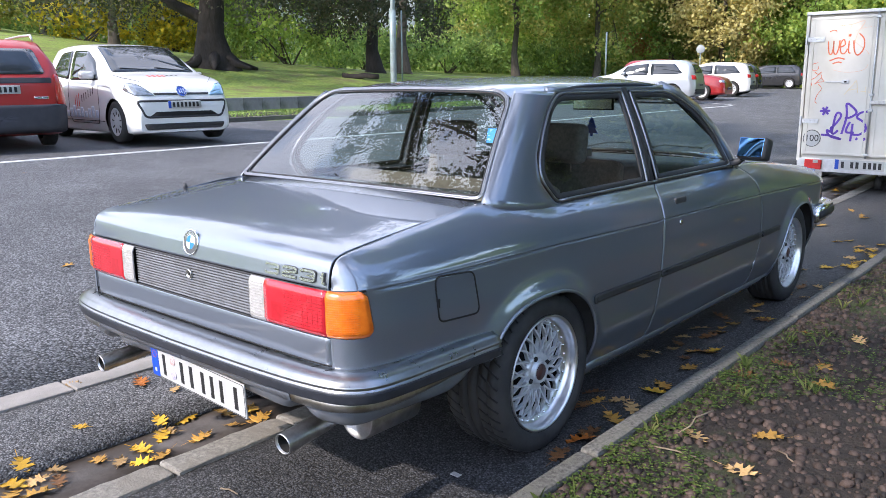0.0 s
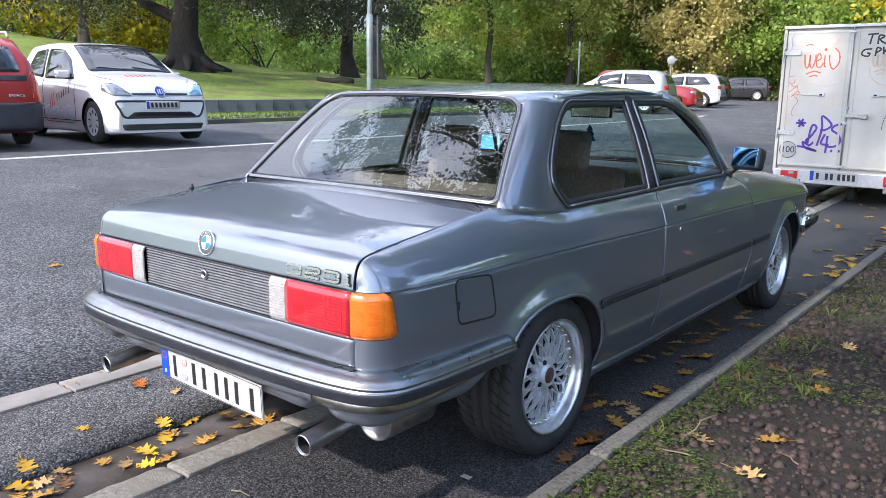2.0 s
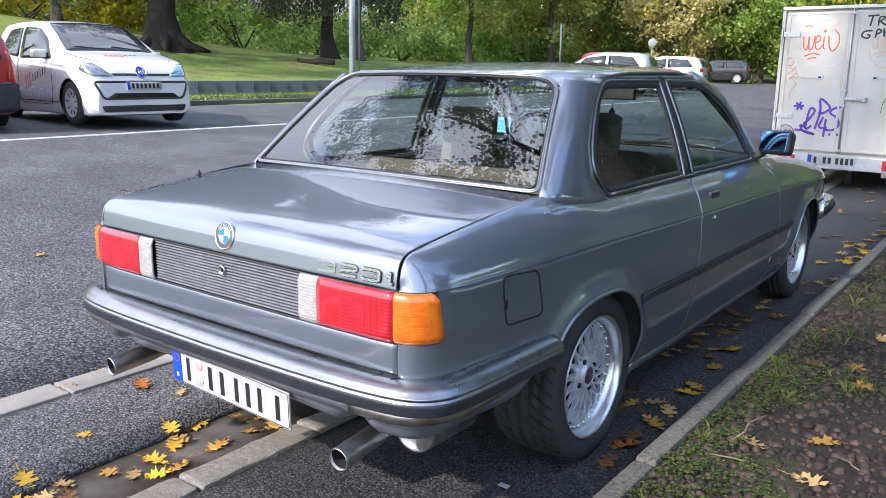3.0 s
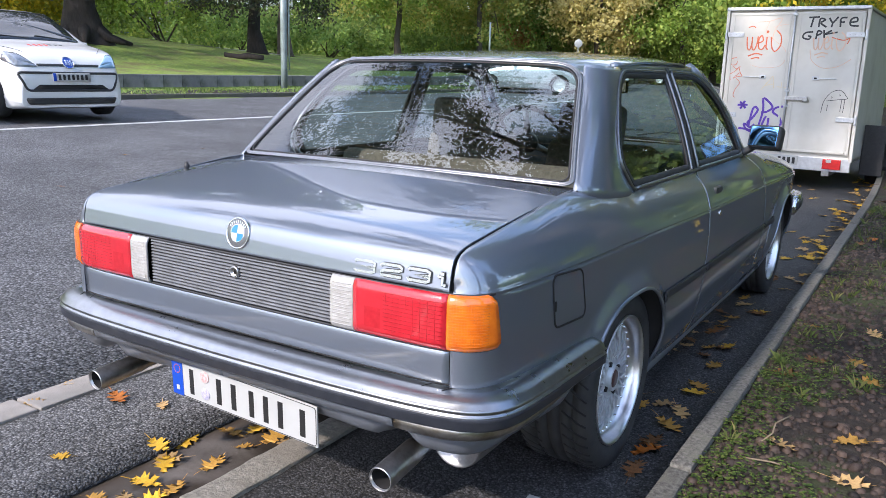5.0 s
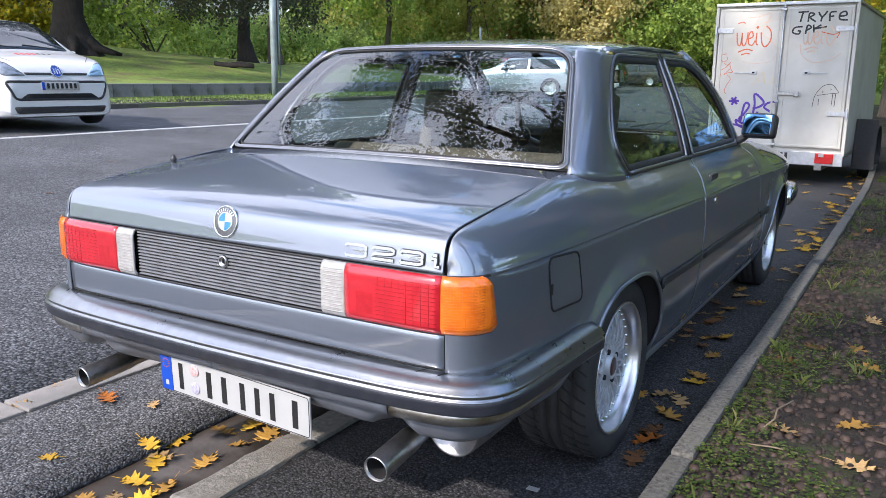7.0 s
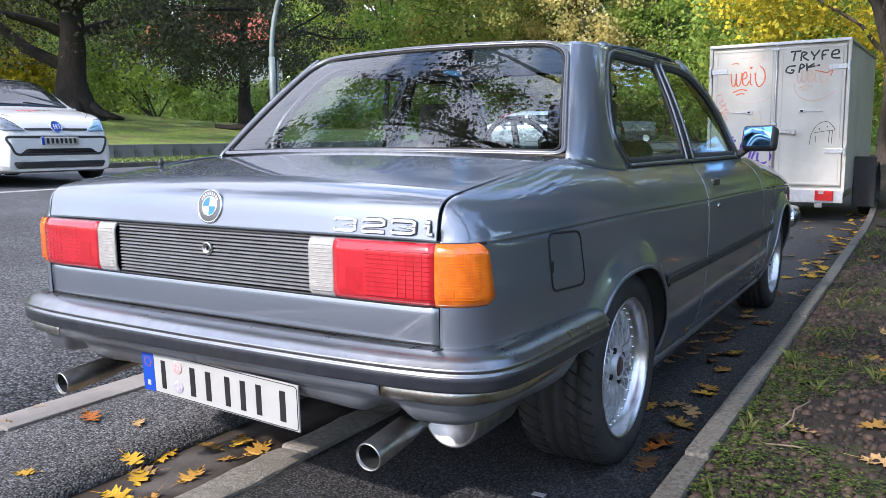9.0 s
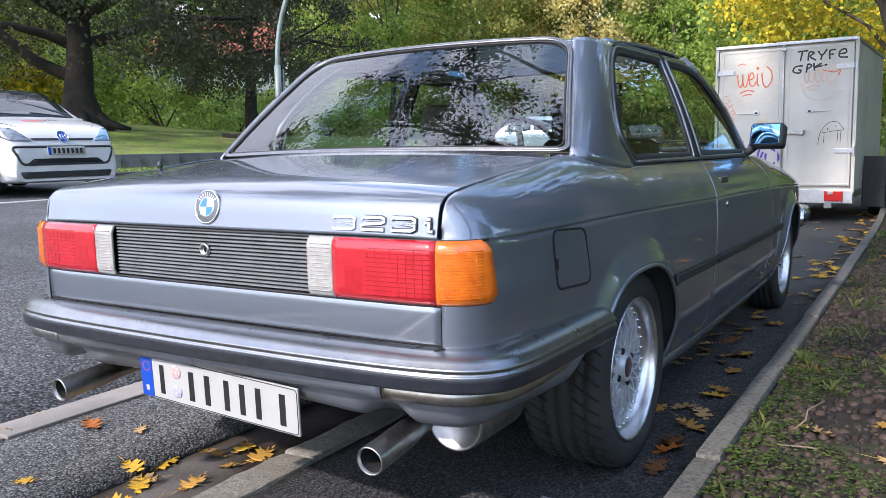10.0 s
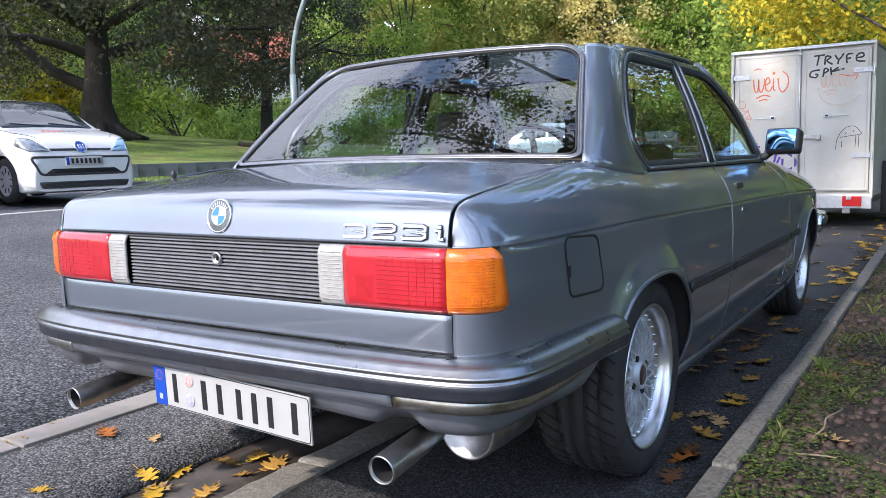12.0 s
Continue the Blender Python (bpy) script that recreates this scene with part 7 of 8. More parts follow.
# small white city car, nose towards the street
cc_ = Vehicle("city_car", "small white city car with red and black lettering decals", CARWHITE, 3.54, 1.66,
              [(0, 0.62), (0.04, 0.98), (0.22, 1.36), (0.45, 1.45), (1.2, 1.48), (1.75, 1.45), (2.15, 1.30), (2.66, 1.01), (3.0, 0.945), (3.28, 0.87), (3.42, 0.77), (3.49, 0.66), (3.53, 0.52), (3.54, 0.36)],
              [(0, 0.60), (0.3, 0.93), (1.5, 0.89), (2.72, 0.86), (3.2, 0.76), (3.54, 0.40)], (0.58, 2.98), 0.30, (-10.39, 5.50, 0.445), -95.5, sill=0.14, taper=0.11, nose=0.16, tail=0.10)
cc_.lay("windscreen", [(-0.66, 2.63), (0.66, 2.63), (0.56, 1.84), (-0.56, 1.84)], "top", CAR_GLASS, label="windscreen", r=0.07)
for sd in ("right", "left"):
    cc_.lay("side_window", [(1.26, 0.92), (2.40, 0.91), (2.10, 1.20), (1.80, 1.355), (1.26, 1.38)], sd, CAR_GLASS, r=0.05)
    cc_.lay("side_window", [(0.46, 1.0), (1.20, 0.93), (1.20, 1.38), (0.72, 1.35)], sd, CAR_GLASS, r=0.07)
    cc_.line("door_gap", [(1.22, 0.92), (1.22, 0.36), (1.30, 0.26), (2.36, 0.26), (2.44, 0.40), (2.44, 0.84)], sd, DARK)
    cc_.line("sill_line", [(0.95, 0.30), (2.6, 0.30)], sd, DARK, 0.006)
    for q, (xx, ww, mm) in enumerate(((1.50, 0.06, DECRED), (1.58, 0.05, DECRED), (1.66, 0.07, DECRED), (1.78, 0.05, INK), (1.87, 0.05, INK), (1.96, 0.06, INK), (2.05, 0.05, INK), (2.14, 0.05, INK), (2.23, 0.05, INK))):
        zc = 0.56 + 0.024 * q
        hh = 0.10 if mm is DECRED else 0.055
        xx2 = xx if sd == "right" else xx
        cc_.lay("decal_bar", [(xx2 - 0.012, zc - hh), (xx2 + 0.012, zc - hh), (xx2 + 0.012, zc + hh), (xx2 - 0.012, zc + hh)], sd, mm, r=0.004, off=0.004, step=0.2, thick=0.001)
    for q in range(9):
        xx = 1.15 + q * 0.15
        hh = 0.05 + 0.05 * ((q * 7) % 5) / 4
        cc_.lay("skyline_decal", [(xx - 0.055, 0.34), (xx + 0.055, 0.34), (xx + 0.055, 0.36 + hh * 1.6), (xx - 0.055, 0.36 + hh * 1.6)], sd, DECBLUE, r=0.004, off=0.004, step=0.2, thick=0.001)
for sg in (1, -1):
    cc_.lay("headlamp", [(sg * 0.42, 0.675), (sg * 0.70, 0.675), (sg * 0.79, 0.75), (sg * 0.76, 0.86), (sg * 0.62, 0.85)], "front", LAMPGLASS if sg > 0 else LAMPBLUE, label="clear headlamp", r=0.03, off=0.008)
cc_.lay("grille_slot", [(-0.42, 0.685), (0.42, 0.685), (0.44, 0.715), (-0.44, 0.715)], "front", BLACKPL, r=0.015, off=0.006)
bf_ = [(p.x, p.y) for p in rounded([Vector((-0.60, 0.37, 0)), Vector((0.60, 0.37, 0)), Vector((0.70, 0.60, 0)), Vector((-0.70, 0.60, 0))], 0.06, 6)]
cc_.line("bumper_frame", bf_ + bf_[:1], "front", BLACKPL, 0.017, 0.0)
cc_.lay("lower_intake", [(-0.56, 0.365), (0.56, 0.365), (0.44, 0.445), (-0.44, 0.445)], "front", DARK, r=0.02, off=0.006)
cc_.lay("front_lip", [(-0.60, 0.19), (0.60, 0.19), (0.64, 0.275), (-0.64, 0.275)], "front", BLACKPL, r=0.03, off=0.01)
plate_on(cc_, "front", 0.545, off=0.028)
lg = [(0.075 * math.cos(a), 0.735 + 0.075 * math.sin(a)) for a in np.linspace(0, 2 * math.pi, 25)[:-1]]
e1 = cc_.lay("round_emblem", lg, "front", PLATEBLUE, label="round chrome-rimmed emblem", r=0.0, off=0.014)
for k in range(3):
    cc_.lay("emblem_stroke", [(-0.05 + 0.035 * k, 0.70), (-0.035 + 0.035 * k, 0.70), (-0.03 + 0.035 * k, 0.77), (-0.045 + 0.035 * k, 0.77)], "front", CHROME, e1, r=0.003, off=0.020, step=0.2)
cc_.line("emblem_rim", lg + lg[:1], "front", CHROME, 0.007, 0.016)
for q in range(7):
    xx = 0.27 - q * 0.075
    mm = DECRED if q < 4 else INK
    cc_.lay("bonnet_decal", [(xx - 0.022, 2.93), (xx + 0.012, 2.93), (xx + 0.012, 2.99 + (0.05 if mm is DECRED else 0)), (xx - 0.022, 2.99 + (0.05 if mm is DECRED else 0))], "top", mm, r=0.005, off=0.004, step=0.2, thick=0.001)
cc_.line("bonnet_gap", [(0.74, 2.66), (0.70, 3.05), (0.52, 3.30)], "top", DARK, 0.003)
cc_.line("bonnet_gap", [(-0.74, 2.66), (-0.70, 3.05), (-0.52, 3.30)], "top", DARK, 0.003)
for sg in (-0.5, 0.05):
    cc_.line("wiper", [(sg, 2.60), (sg + 0.45, 2.52)], "top", BLACKPL, 0.008, 0.015)
wing_mirrors(cc_, 2.20, 0.98, CARWHITE)

# red estate car with its tailgate to the street
REDP = material("faded_red_paint", (0.42, 0.028, 0.022), 0.35, coat=0.6, color2=(0.36, 0.024, 0.02), scale=2)
GREYB = material("dark_bumper_plastic", (0.035, 0.036, 0.045), 0.6, color2=(0.05, 0.05, 0.06), scale=6)
ec = Vehicle("estate_car", "old red estate car with dark bumpers and roof rails", REDP, 4.3, 1.68,
             [(0, 0.55), (0.03, 0.86), (0.10, 1.02), (0.42, 1.40), (0.6, 1.46), (2.2, 1.47), (2.5, 1.40), (3.1, 1.0), (3.9, 0.88), (4.22, 0.76), (4.3, 0.5)],
             [(0, 0.5), (0.25, 0.93), (2.0, 0.90), (3.1, 0.88), (4.3, 0.48)], (0.85, 3.42), 0.30, (-11.25, 3.32, 0.43), 80.0, nose=0.12, tail=0.05, glass_w=0.80)
ec.lay("rear_window", [(-0.60, 1.0), (0.60, 1.0), (0.52, 1.34), (-0.52, 1.34)], "back", CAR_GLASS, label="dark rear window", r=0.05)
ec.lay("bumper", [(-0.80, 0.24), (0.80, 0.24), (0.80, 0.60), (-0.80, 0.60)], "back", GREYB, label="dark plastic bumper", r=0.05, off=0.06, thick=0.04)
ec.lay("tailgate_strip", [(-0.66, 0.885), (0.66, 0.885), (0.66, 0.955), (-0.66, 0.955)], "back", GREYB, r=0.01, off=0.008)
plate_on(ec, "back", 0.80, off=0.02)
for sg in (1, -1):
    ec.lay("tail_lamp", [(sg * 0.70, 0.58), (sg * 0.80, 0.58), (sg * 0.78, 1.0), (sg * 0.70, 1.0)], "back", LAMPRED, label="red tail lamp", r=0.02, off=0.01)
    sd = "right" if sg > 0 else "left"
    ec.lay("side_window", [(0.42, 0.97), (1.25, 0.95), (1.25, 1.34), (0.62, 1.36)], sd, CAR_GLASS, r=0.04)
    ec.lay("side_window", [(1.33, 0.95), (2.15, 0.94), (2.15, 1.36), (1.33, 1.35)], sd, CAR_GLASS, r=0.04)
    ec.lay("side_window", [(2.23, 0.94), (3.0, 0.93), (2.55, 1.32), (2.23, 1.36)], sd, CAR_GLASS, r=0.04)
    ec.line("rub_strip", [(0.1, 0.56), (4.1, 0.56)], sd, GREYB, 0.02, 0.0)
    sweep("roof_rail", [(sg * 0.58, 0.5, 1.46), (sg * 0.58, 0.58, 1.53), (sg * 0.58, 1.2, 1.545), (sg * 0.58, 2.1, 1.54), (sg * 0.58, 2.3, 1.47)], ring(0.016, 8), ALU, ec.body, up=(1, 0, 0))
ec.lay("maker_badge", [(0.42, 0.675), (0.60, 0.675), (0.60, 0.705), (0.42, 0.705)], "back", CHROME, r=0.004, off=0.006)
wing_mirrors(ec, 2.75, 0.99, GREYB)


def far_car(name, label, paint, L, at, heading, h=1.48, kind="hatch"):
    if kind == "hatch":
        top = [(0, 0.6), (0.04, 0.92), (0.3, h - 0.12), (0.6, h - 0.02), (1.7, h), (2.2, h - 0.08), (L - 1.15, 1.0), (L - 0.35, 0.88), (L - 0.06, 0.7), (L, 0.45)]
    else:
        top = [(0, 0.6), (0.03, 0.95), (0.35, h - 0.08), (0.6, h), (2.2, h), (2.7, h - 0.1), (L - 1.3, 1.0), (L - 0.35, 0.88), (L - 0.06, 0.7), (L, 0.45)]
    v = Vehicle(name, label, paint, L, 1.78, top, [(0, 0.55), (0.3, 0.97), (L - 1.3, 0.90), (L, 0.44)], (0.78, L - 0.85), 0.32, at, heading, nose=0.14, tail=0.08)
    for sd in ("right", "left"):
        v.lay("side_window", [(0.42, 1.0), (1.55, 0.97), (1.55, h - 0.12), (0.7, h - 0.16)], sd, CAR_GLASS, r=0.05)
        v.lay("side_window", [(1.63, 0.97), (L - 1.55, 0.95), (2.4, h - 0.2), (1.63, h - 0.12)], sd, CAR_GLASS, r=0.05)
    v.lay("windscreen", [(-0.62, L - 1.28), (0.62, L - 1.28), (0.52, 2.32), (-0.52, 2.32)], "top", CAR_GLASS, r=0.06)
    v.lay("rear_window", [(-0.58, 1.02), (0.58, 1.02), (0.48, h - 0.16), (-0.48, h - 0.16)], "back", CAR_GLASS, r=0.05)
    for sg in (1, -1):
        v.lay("tail_lamp", [(sg * 0.55, 0.80), (sg * 0.82, 0.80), (sg * 0.80, 0.95), (sg * 0.55, 0.93)], "back", LAMPRED, r=0.02)
        v.lay("headlamp", [(sg * 0.45, 0.62), (sg * 0.80, 0.66), (sg * 0.76, 0.76), (sg * 0.50, 0.73)], "front", LAMPGLASS, r=0.02)
    v.lay("rear_bumper", [(-0.78, 0.30), (0.78, 0.30), (0.78, 0.48), (-0.78, 0.48)], "back", GREYB, r=0.04, off=0.02)
    plate_on(v, "back", 0.62)
    plate_on(v, "front", 0.42)
    wing_mirrors(v, L - 1.75, 1.02, paint)
    return v


SILVER = material("silver_car_paint", (0.45, 0.47, 0.50), 0.3, 0.6, coat=0.8, color2=(0.42, 0.44, 0.47), scale=2)
DKRED = material("dark_red_car_paint", (0.34, 0.02, 0.022), 0.3, coat=0.8, color2=(0.24, 0.014, 0.016), scale=2)
BLACKP = material("black_car_paint", (0.02, 0.02, 0.022), 0.25, coat=0.8, color2=(0.03, 0.03, 0.032), scale=2)
far_car("hatchback", "silver hatchback parked in the far bays", SILVER, 4.2, (-11.7, 25.8), 101.0)
far_car("hatchback", "red hatchback parked nose out beside a silver one", DKRED, 4.2, (-12.2, 29.7), -80.0, 1.57)
far_car("hatchback", "white hatchback parked in the far bays", CARWHITE, 4.25, (-13.2, 34.9), 101.0)
far_car("hatchback", "black hatchback parked beyond the white one", BLACKP, 4.2, (-14.3, 38.9), 103.0)
far_car("estate_car", "dark grey estate car parked at the bend", BLACKP, 4.7, (-17.0, 53.5), 104.0, 1.5, "estate")

# ---- street furniture ----
POSTM = material("grey_green_post_paint", (0.26, 0.32, 0.31), 0.45, 0.2, color2=(0.22, 0.27, 0.26), scale=4, blotch=(0.18, 0.2, 0.19), blotch_scale=2)
px_, py_ = -15.1, 16.5
pz = gz(px_, py_)
lamp = tagged(empty("street_lamp", (px_, py_, pz)), "tall grey-green street lamp with a curved arm", "street lamp")
sweep("post", [Vector((0, 0, z)) for z in (-0.1, 0.9, 0.95, 2.0, 2.9)], ring(0.095, 16), POSTM, lamp, up=(0, 1, 0))
arm = sweep("arm", [Vector((0, 0, 2.85))] + [Vector((4.6 * (1 - math.cos(a)), 1.9 * (1 - math.cos(a)), 2.9 + 5.0 * math.sin(a))) for a in np.linspace(0, radians(70), 18)], ring(0.07, 12), POSTM, lamp, up=(0, 1, 0))
part("lamp_head", box_bm((0.75, 0.28, 0.16), (3.3, 1.3, 7.68), 0.05), POSTM, lamp)


SIGNGREY = material("weathered_sign_back", (0.34, 0.36, 0.37), 0.55, color2=(0.28, 0.3, 0.31), scale=8)


def pole_sign(name, label, x, y, h, r, z=None, disc=False):
    t = tagged(empty(name, (x, y, ground_z(x, y) if z is None else z)), label, "street sign")
    sweep("pole", [Vector((0, 0, -0.2)), Vector((0, 0, h))], ring(r, 8), POSTM, t, up=(0, 1, 0))
    if disc:
        m = pose(0, 0, h - 0.3, 0, 0, -68)
        turned("sign_disc", [(0.03, 0.0), (0.03, 0.25), (0.04, 0.26), (0.05, 0.25), (0.05, 0.0)], SIGNGREY, t, "pale round sign, seen from behind", m, n=28)
    return t


pole_sign("signpost", "thin grey signpost on the lawn's edge", -20.9, 39.5, 3.0, 0.05)
pole_sign("road_sign", "round road sign on a thin pole", -19.2, 48.2, 2.75, 0.035, disc=True)
pole_sign("signpost", "thin grey post on the lawn", -19.0, 21.0, 2.8, 0.03)
# fallen trunk and a scooter on the lawn
log = tagged(limb("log", [Vector((0.3 * k, 0.12 * math.sin(k), 0.10 + 0.03 * math.cos(2 * k))) for k in range(6)], 0.13, 0.09, BARK_DARK, None, n=9, wob=0.2), "dark fallen log on the lawn", "log")
log.location = (-22.2, 20.9, ground_z(-21.5, 21.2) + 0.02)
log.rotation_euler = (0, 0, radians(35))
sc = tagged(empty("scooter", (-36.2, 26.6, ground_z(-36.2, 26.6) + 0.06)), "kick scooter lying on the path", "scooter")
box("deck", (0.9, 0.18, 0.06), (0, 0, 0.05), BLACKPL, sc, bevel=0.02)
sweep("handlebar", [(0.45, 0, 0.05), (0.85, 0.25, 0.10), (0.85, -0.25, 0.10)], ring(0.025, 8), LAMPBLUE, sc)
for x in (-0.5, 0.55):
    turned("scooter_wheel", [(-0.02, 0.06), (-0.025, 0.10), (0.025, 0.10), (0.02, 0.06)], TYRE, sc, "", pose(x, 0, 0.10, 0, 90, 0), n=16)

# ---- house among the trees ----
HOUSEW = material("white_render", (0.72, 0.72, 0.72), 0.85, color2=(0.66, 0.66, 0.67), scale=1.5, blotch=(0.6, 0.6, 0.6), blotch_scale=0.5)
ROOFT = material("red_roof_tiles", (0.36, 0.10, 0.06), 0.8, color2=(0.28, 0.08, 0.05), scale=5, bump=0.02, bump_scale=6)
hx, hy = -55.8, 53.0
house = tagged(empty("house", (hx, hy, 4.2)), "white rendered house with a red tiled roof behind trees", "house")
house.rotation_euler = (0, 0, radians(42))
box("wall", (12, 9, 5.6), (0, 0, 2.4), HOUSEW, house, bevel=0.02)
bmh = bmesh.new()
rv = [bmh.verts.new(p) for p in ((-6.4, -5, 5.1), (6.4, -5, 5.1), (6.4, 5, 5.1), (-6.4, 5, 5.1), (-4.5, 0, 8.6), (4.5, 0, 8.6))]
for f in ((0, 1, 5, 4), (1, 2, 5), (2, 3, 4, 5), (3, 0, 4), (3, 2, 1, 0)):
    bmh.faces.new([rv[i] for i in f])
hroof = part("roof", bmh, ROOFT, house)
box("chimney", (0.9, 0.9, 2.6), (-3.2, -1.2, 8.6), HOUSEW, hroof, bevel=0.03)
for x in (-4.4, -2.2, 0.0, 2.2, 4.4):
    for z in (1.4, 3.9):
        w_ = box("window", (1.0, 0.1, 1.35), (x, -4.53, z), CAR_GLASS, house, bevel=0.01)
        box("window_frame", (1.16, 0.06, 0.08), (x, -4.56, z + 0.70), WHITE, w_, bevel=0.01)
        box("window_frame", (0.07, 0.06, 1.4), (x, -4.60, z), WHITE, w_, bevel=0.01)
        box("window_sill", (1.3, 0.22, 0.08), (x, -4.6, z - 0.72), WHITE, w_, bevel=0.01)

# ---- verge: soil, pebbles, weeds ----
def verge_z(x, y):
    base = 0.090 + 0.02 * smoothstep(1.0, 2.2, x) + 0.012 * min(max(x - 2, 0), 5)
    return base + 0.018 * noise.noise((x * 3.1, y * 3.1, 0)) + 0.008 * noise.noise((x * 11, y * 11, 3)) - 0.012 * (1 - smoothstep(1.0, 1.15, x))


vxs = [0.0, 0.03, 0.07, 0.12] + list(np.linspace(0.18, 2.2, 46)) + [2.6, 3.2, 4, 5, 6.5, 8.2, 9.6]
vys = list(np.linspace(-12, -1, 16)) + list(np.linspace(-0.7, 5.5, 120)) + list(np.linspace(5.8, 40, 50))
rows = [[Vector((kerb_x(y) + 0.066 + dx, y, verge_z(1.0 + dx, y))) for dx in vxs] for y in vys]
verge = tagged(sheet("verge", rows, SOIL, None), "bare soil verge with gravel, moss and weeds beside the kerb", "verge", kind="structure")
rng = random.Random(4)


def pebble_mesh(seed):
    r = random.Random(seed)
    b = bmesh.new()
    bmesh.ops.create_icosphere(b, subdivisions=1, radius=0.5)
    k = Vector((r.uniform(0.7, 1.2), r.uniform(0.7, 1.2), r.uniform(0.45, 0.75)))
    for v in b.verts:
        v.co = Vector((v.co.x * k.x, v.co.y * k.y, v.co.z * k.z)) * r.uniform(0.85, 1.15)
    me = bpy.data.meshes.new("pebble")
    b.to_mesh(me)
    b.free()
    me.polygons.foreach_set("use_smooth", [True] * len(me.polygons))
    me.materials.append(PEBBLE)
    return me


pm = [pebble_mesh(s) for s in range(6)]
for i in range(290):
    x, y = 1.04 + 1.1 * rng.random() ** 1.3, 0.1 + 3.0 * rng.random() ** 1.3
    ob = new("pebble", rng.choice(pm))
    ob.parent = verge
    s = rng.uniform(0.022, 0.05)
    ob.matrix_basis = Matrix.Translation((x, y, verge_z(x, y) + s * 0.12)) @ Euler((rng.uniform(-0.4, 0.4), rng.uniform(-0.4, 0.4), rng.uniform(0, 6.3))).to_matrix().to_4x4() @ Matrix.Scale(s, 4)
# the finer gravel in one piece
pv, pf = [], []
for i in range(17000):
    x, y = 1.02 + 2.2 * rng.random() ** 1.5, -0.3 + 7.8 * rng.random() ** 1.4
    if i > 15000:
        y = rng.uniform(-3.5, -0.3)
    s = rng.uniform(0.005, 0.012) if i % 3 else rng.uniform(0.011, 0.020)
    z = verge_z(x, y) + s * 0.15
    a, sx = rng.uniform(0, 6.3), rng.uniform(0.65, 1.0)
    hgt = s * rng.uniform(0.45, 0.8)
    k = len(pv)
    ca, sa_ = math.cos(a), math.sin(a)
    for f, dz in ((1.0, -0.35), (0.88, 0.45), (0.45, 0.9)):
        for j in range(6):
            q = j * math.pi / 3 + f
            u, v = s * f * math.cos(q) * rng.uniform(0.88, 1.12), s * f * sx * math.sin(q) * rng.uniform(0.88, 1.12)
            pv.append((x + u * ca - v * sa_, y + u * sa_ + v * ca, z + hgt * dz))
    for r in (0, 6):
        pf += [(k + r + j, k + r + (j + 1) % 6, k + r + 6 + (j + 1) % 6, k + r + 6 + j) for j in range(6)]
    pf.append(tuple(k + 12 + j for j in range(6)))
tagged(link_mesh("gravel", mesh_of("gravel", pv, pf, True), PEBBLES), "fine brown gravel strewn over the soil", "gravel", kind="stuff")
# low weeds, moss and grass tufts
WEED = leaf_material("weed_leaf", (0.035, 0.065, 0.012), (0.065, 0.105, 0.02), (0.14, 0.17, 0.04), 0.3)
GRASSB = leaf_material("grass_blade", (0.06, 0.09, 0.02), (0.10, 0.13, 0.035), (0.22, 0.2, 0.08), 0.3)
wv, wf, bv, bf = [], [], [], []
n = 0
while n < 11000:
    x, y = 1.02 + 2.4 * rng.random() ** 1.4, rng.uniform(-2.5, 9.0)
    if noise.noise((x * 1.5, y * 1.2, 7)) + 0.35 * (1.5 - x) < 0.02:
        n += 0.25
        continue
    if 2.0 < y < 6.5 and rng.random() < 0.72:
        n += 0.4
        continue
    z = verge_z(x, y)
    n += 1
    cx, cy = x, y
    for leaf in range(rng.randint(3, 6)):
        a = rng.uniform(0, 6.3)
        r = rng.uniform(0.004, 0.026)
        s = rng.uniform(0.0035, 0.0095)
        lx, ly, lz = cx + r * math.cos(a), cy + r * math.sin(a), z + rng.uniform(0.003, 0.02)
        k = len(wv)
        wv += [(lx - s * math.cos(a), ly - s * math.sin(a), lz), (lx + s * math.sin(a) * 0.7, ly - s * math.cos(a) * 0.7, lz + 0.003), (lx + s * math.cos(a), ly + s * math.sin(a), lz + 0.001), (lx - s * math.sin(a) * 0.7, ly + s * math.cos(a) * 0.7, lz + 0.003)]
        wf.append((k, k + 1, k + 2, k + 3))
for i in range(240):
    x, y = 1.03 + 1.8 * rng.random() ** 1.5, rng.uniform(-0.2, 9.0)
    if noise.noise((x * 1.5, y * 1.2, 7)) < -0.05:
        continue
    z = verge_z(x, y)
    for bl in range(rng.randint(4, 10)):
        a, h, w = rng.uniform(0, 6.3), rng.uniform(0.015, 0.06), 0.0011
        ln = rng.uniform(0.2, 0.9) * h
        k = len(bv)
        ox, oy = x + rng.uniform(-0.012, 0.012), y + rng.uniform(-0.012, 0.012)
        bv += [(ox - w * math.sin(a), oy + w * math.cos(a), z - 0.004), (ox + w * math.sin(a), oy - w * math.cos(a), z - 0.004), (ox + ln * 0.4 * math.cos(a) + w * math.sin(a), oy + ln * 0.4 * math.sin(a) - w * math.cos(a), z + h * 0.7), (ox + ln * math.cos(a), oy + ln * math.sin(a), z + h)]
        bf += [(k, k + 1, k + 2), (k, k + 2, k + 3)]
tagged(link_mesh("weeds", mesh_of("weeds", wv, wf, False), WEED), "low green weeds and moss on the verge", "weeds", kind="stuff")
tagged(link_mesh("grass_tufts", mesh_of("grass_tufts", bv, bf, False), GRASSB), "sparse thin grass tufts on the verge", "grass", kind="stuff")
TWIG = material("dry_twig", (0.16, 0.12, 0.08), 0.9, color2=(0.24, 0.19, 0.13), scale=40)
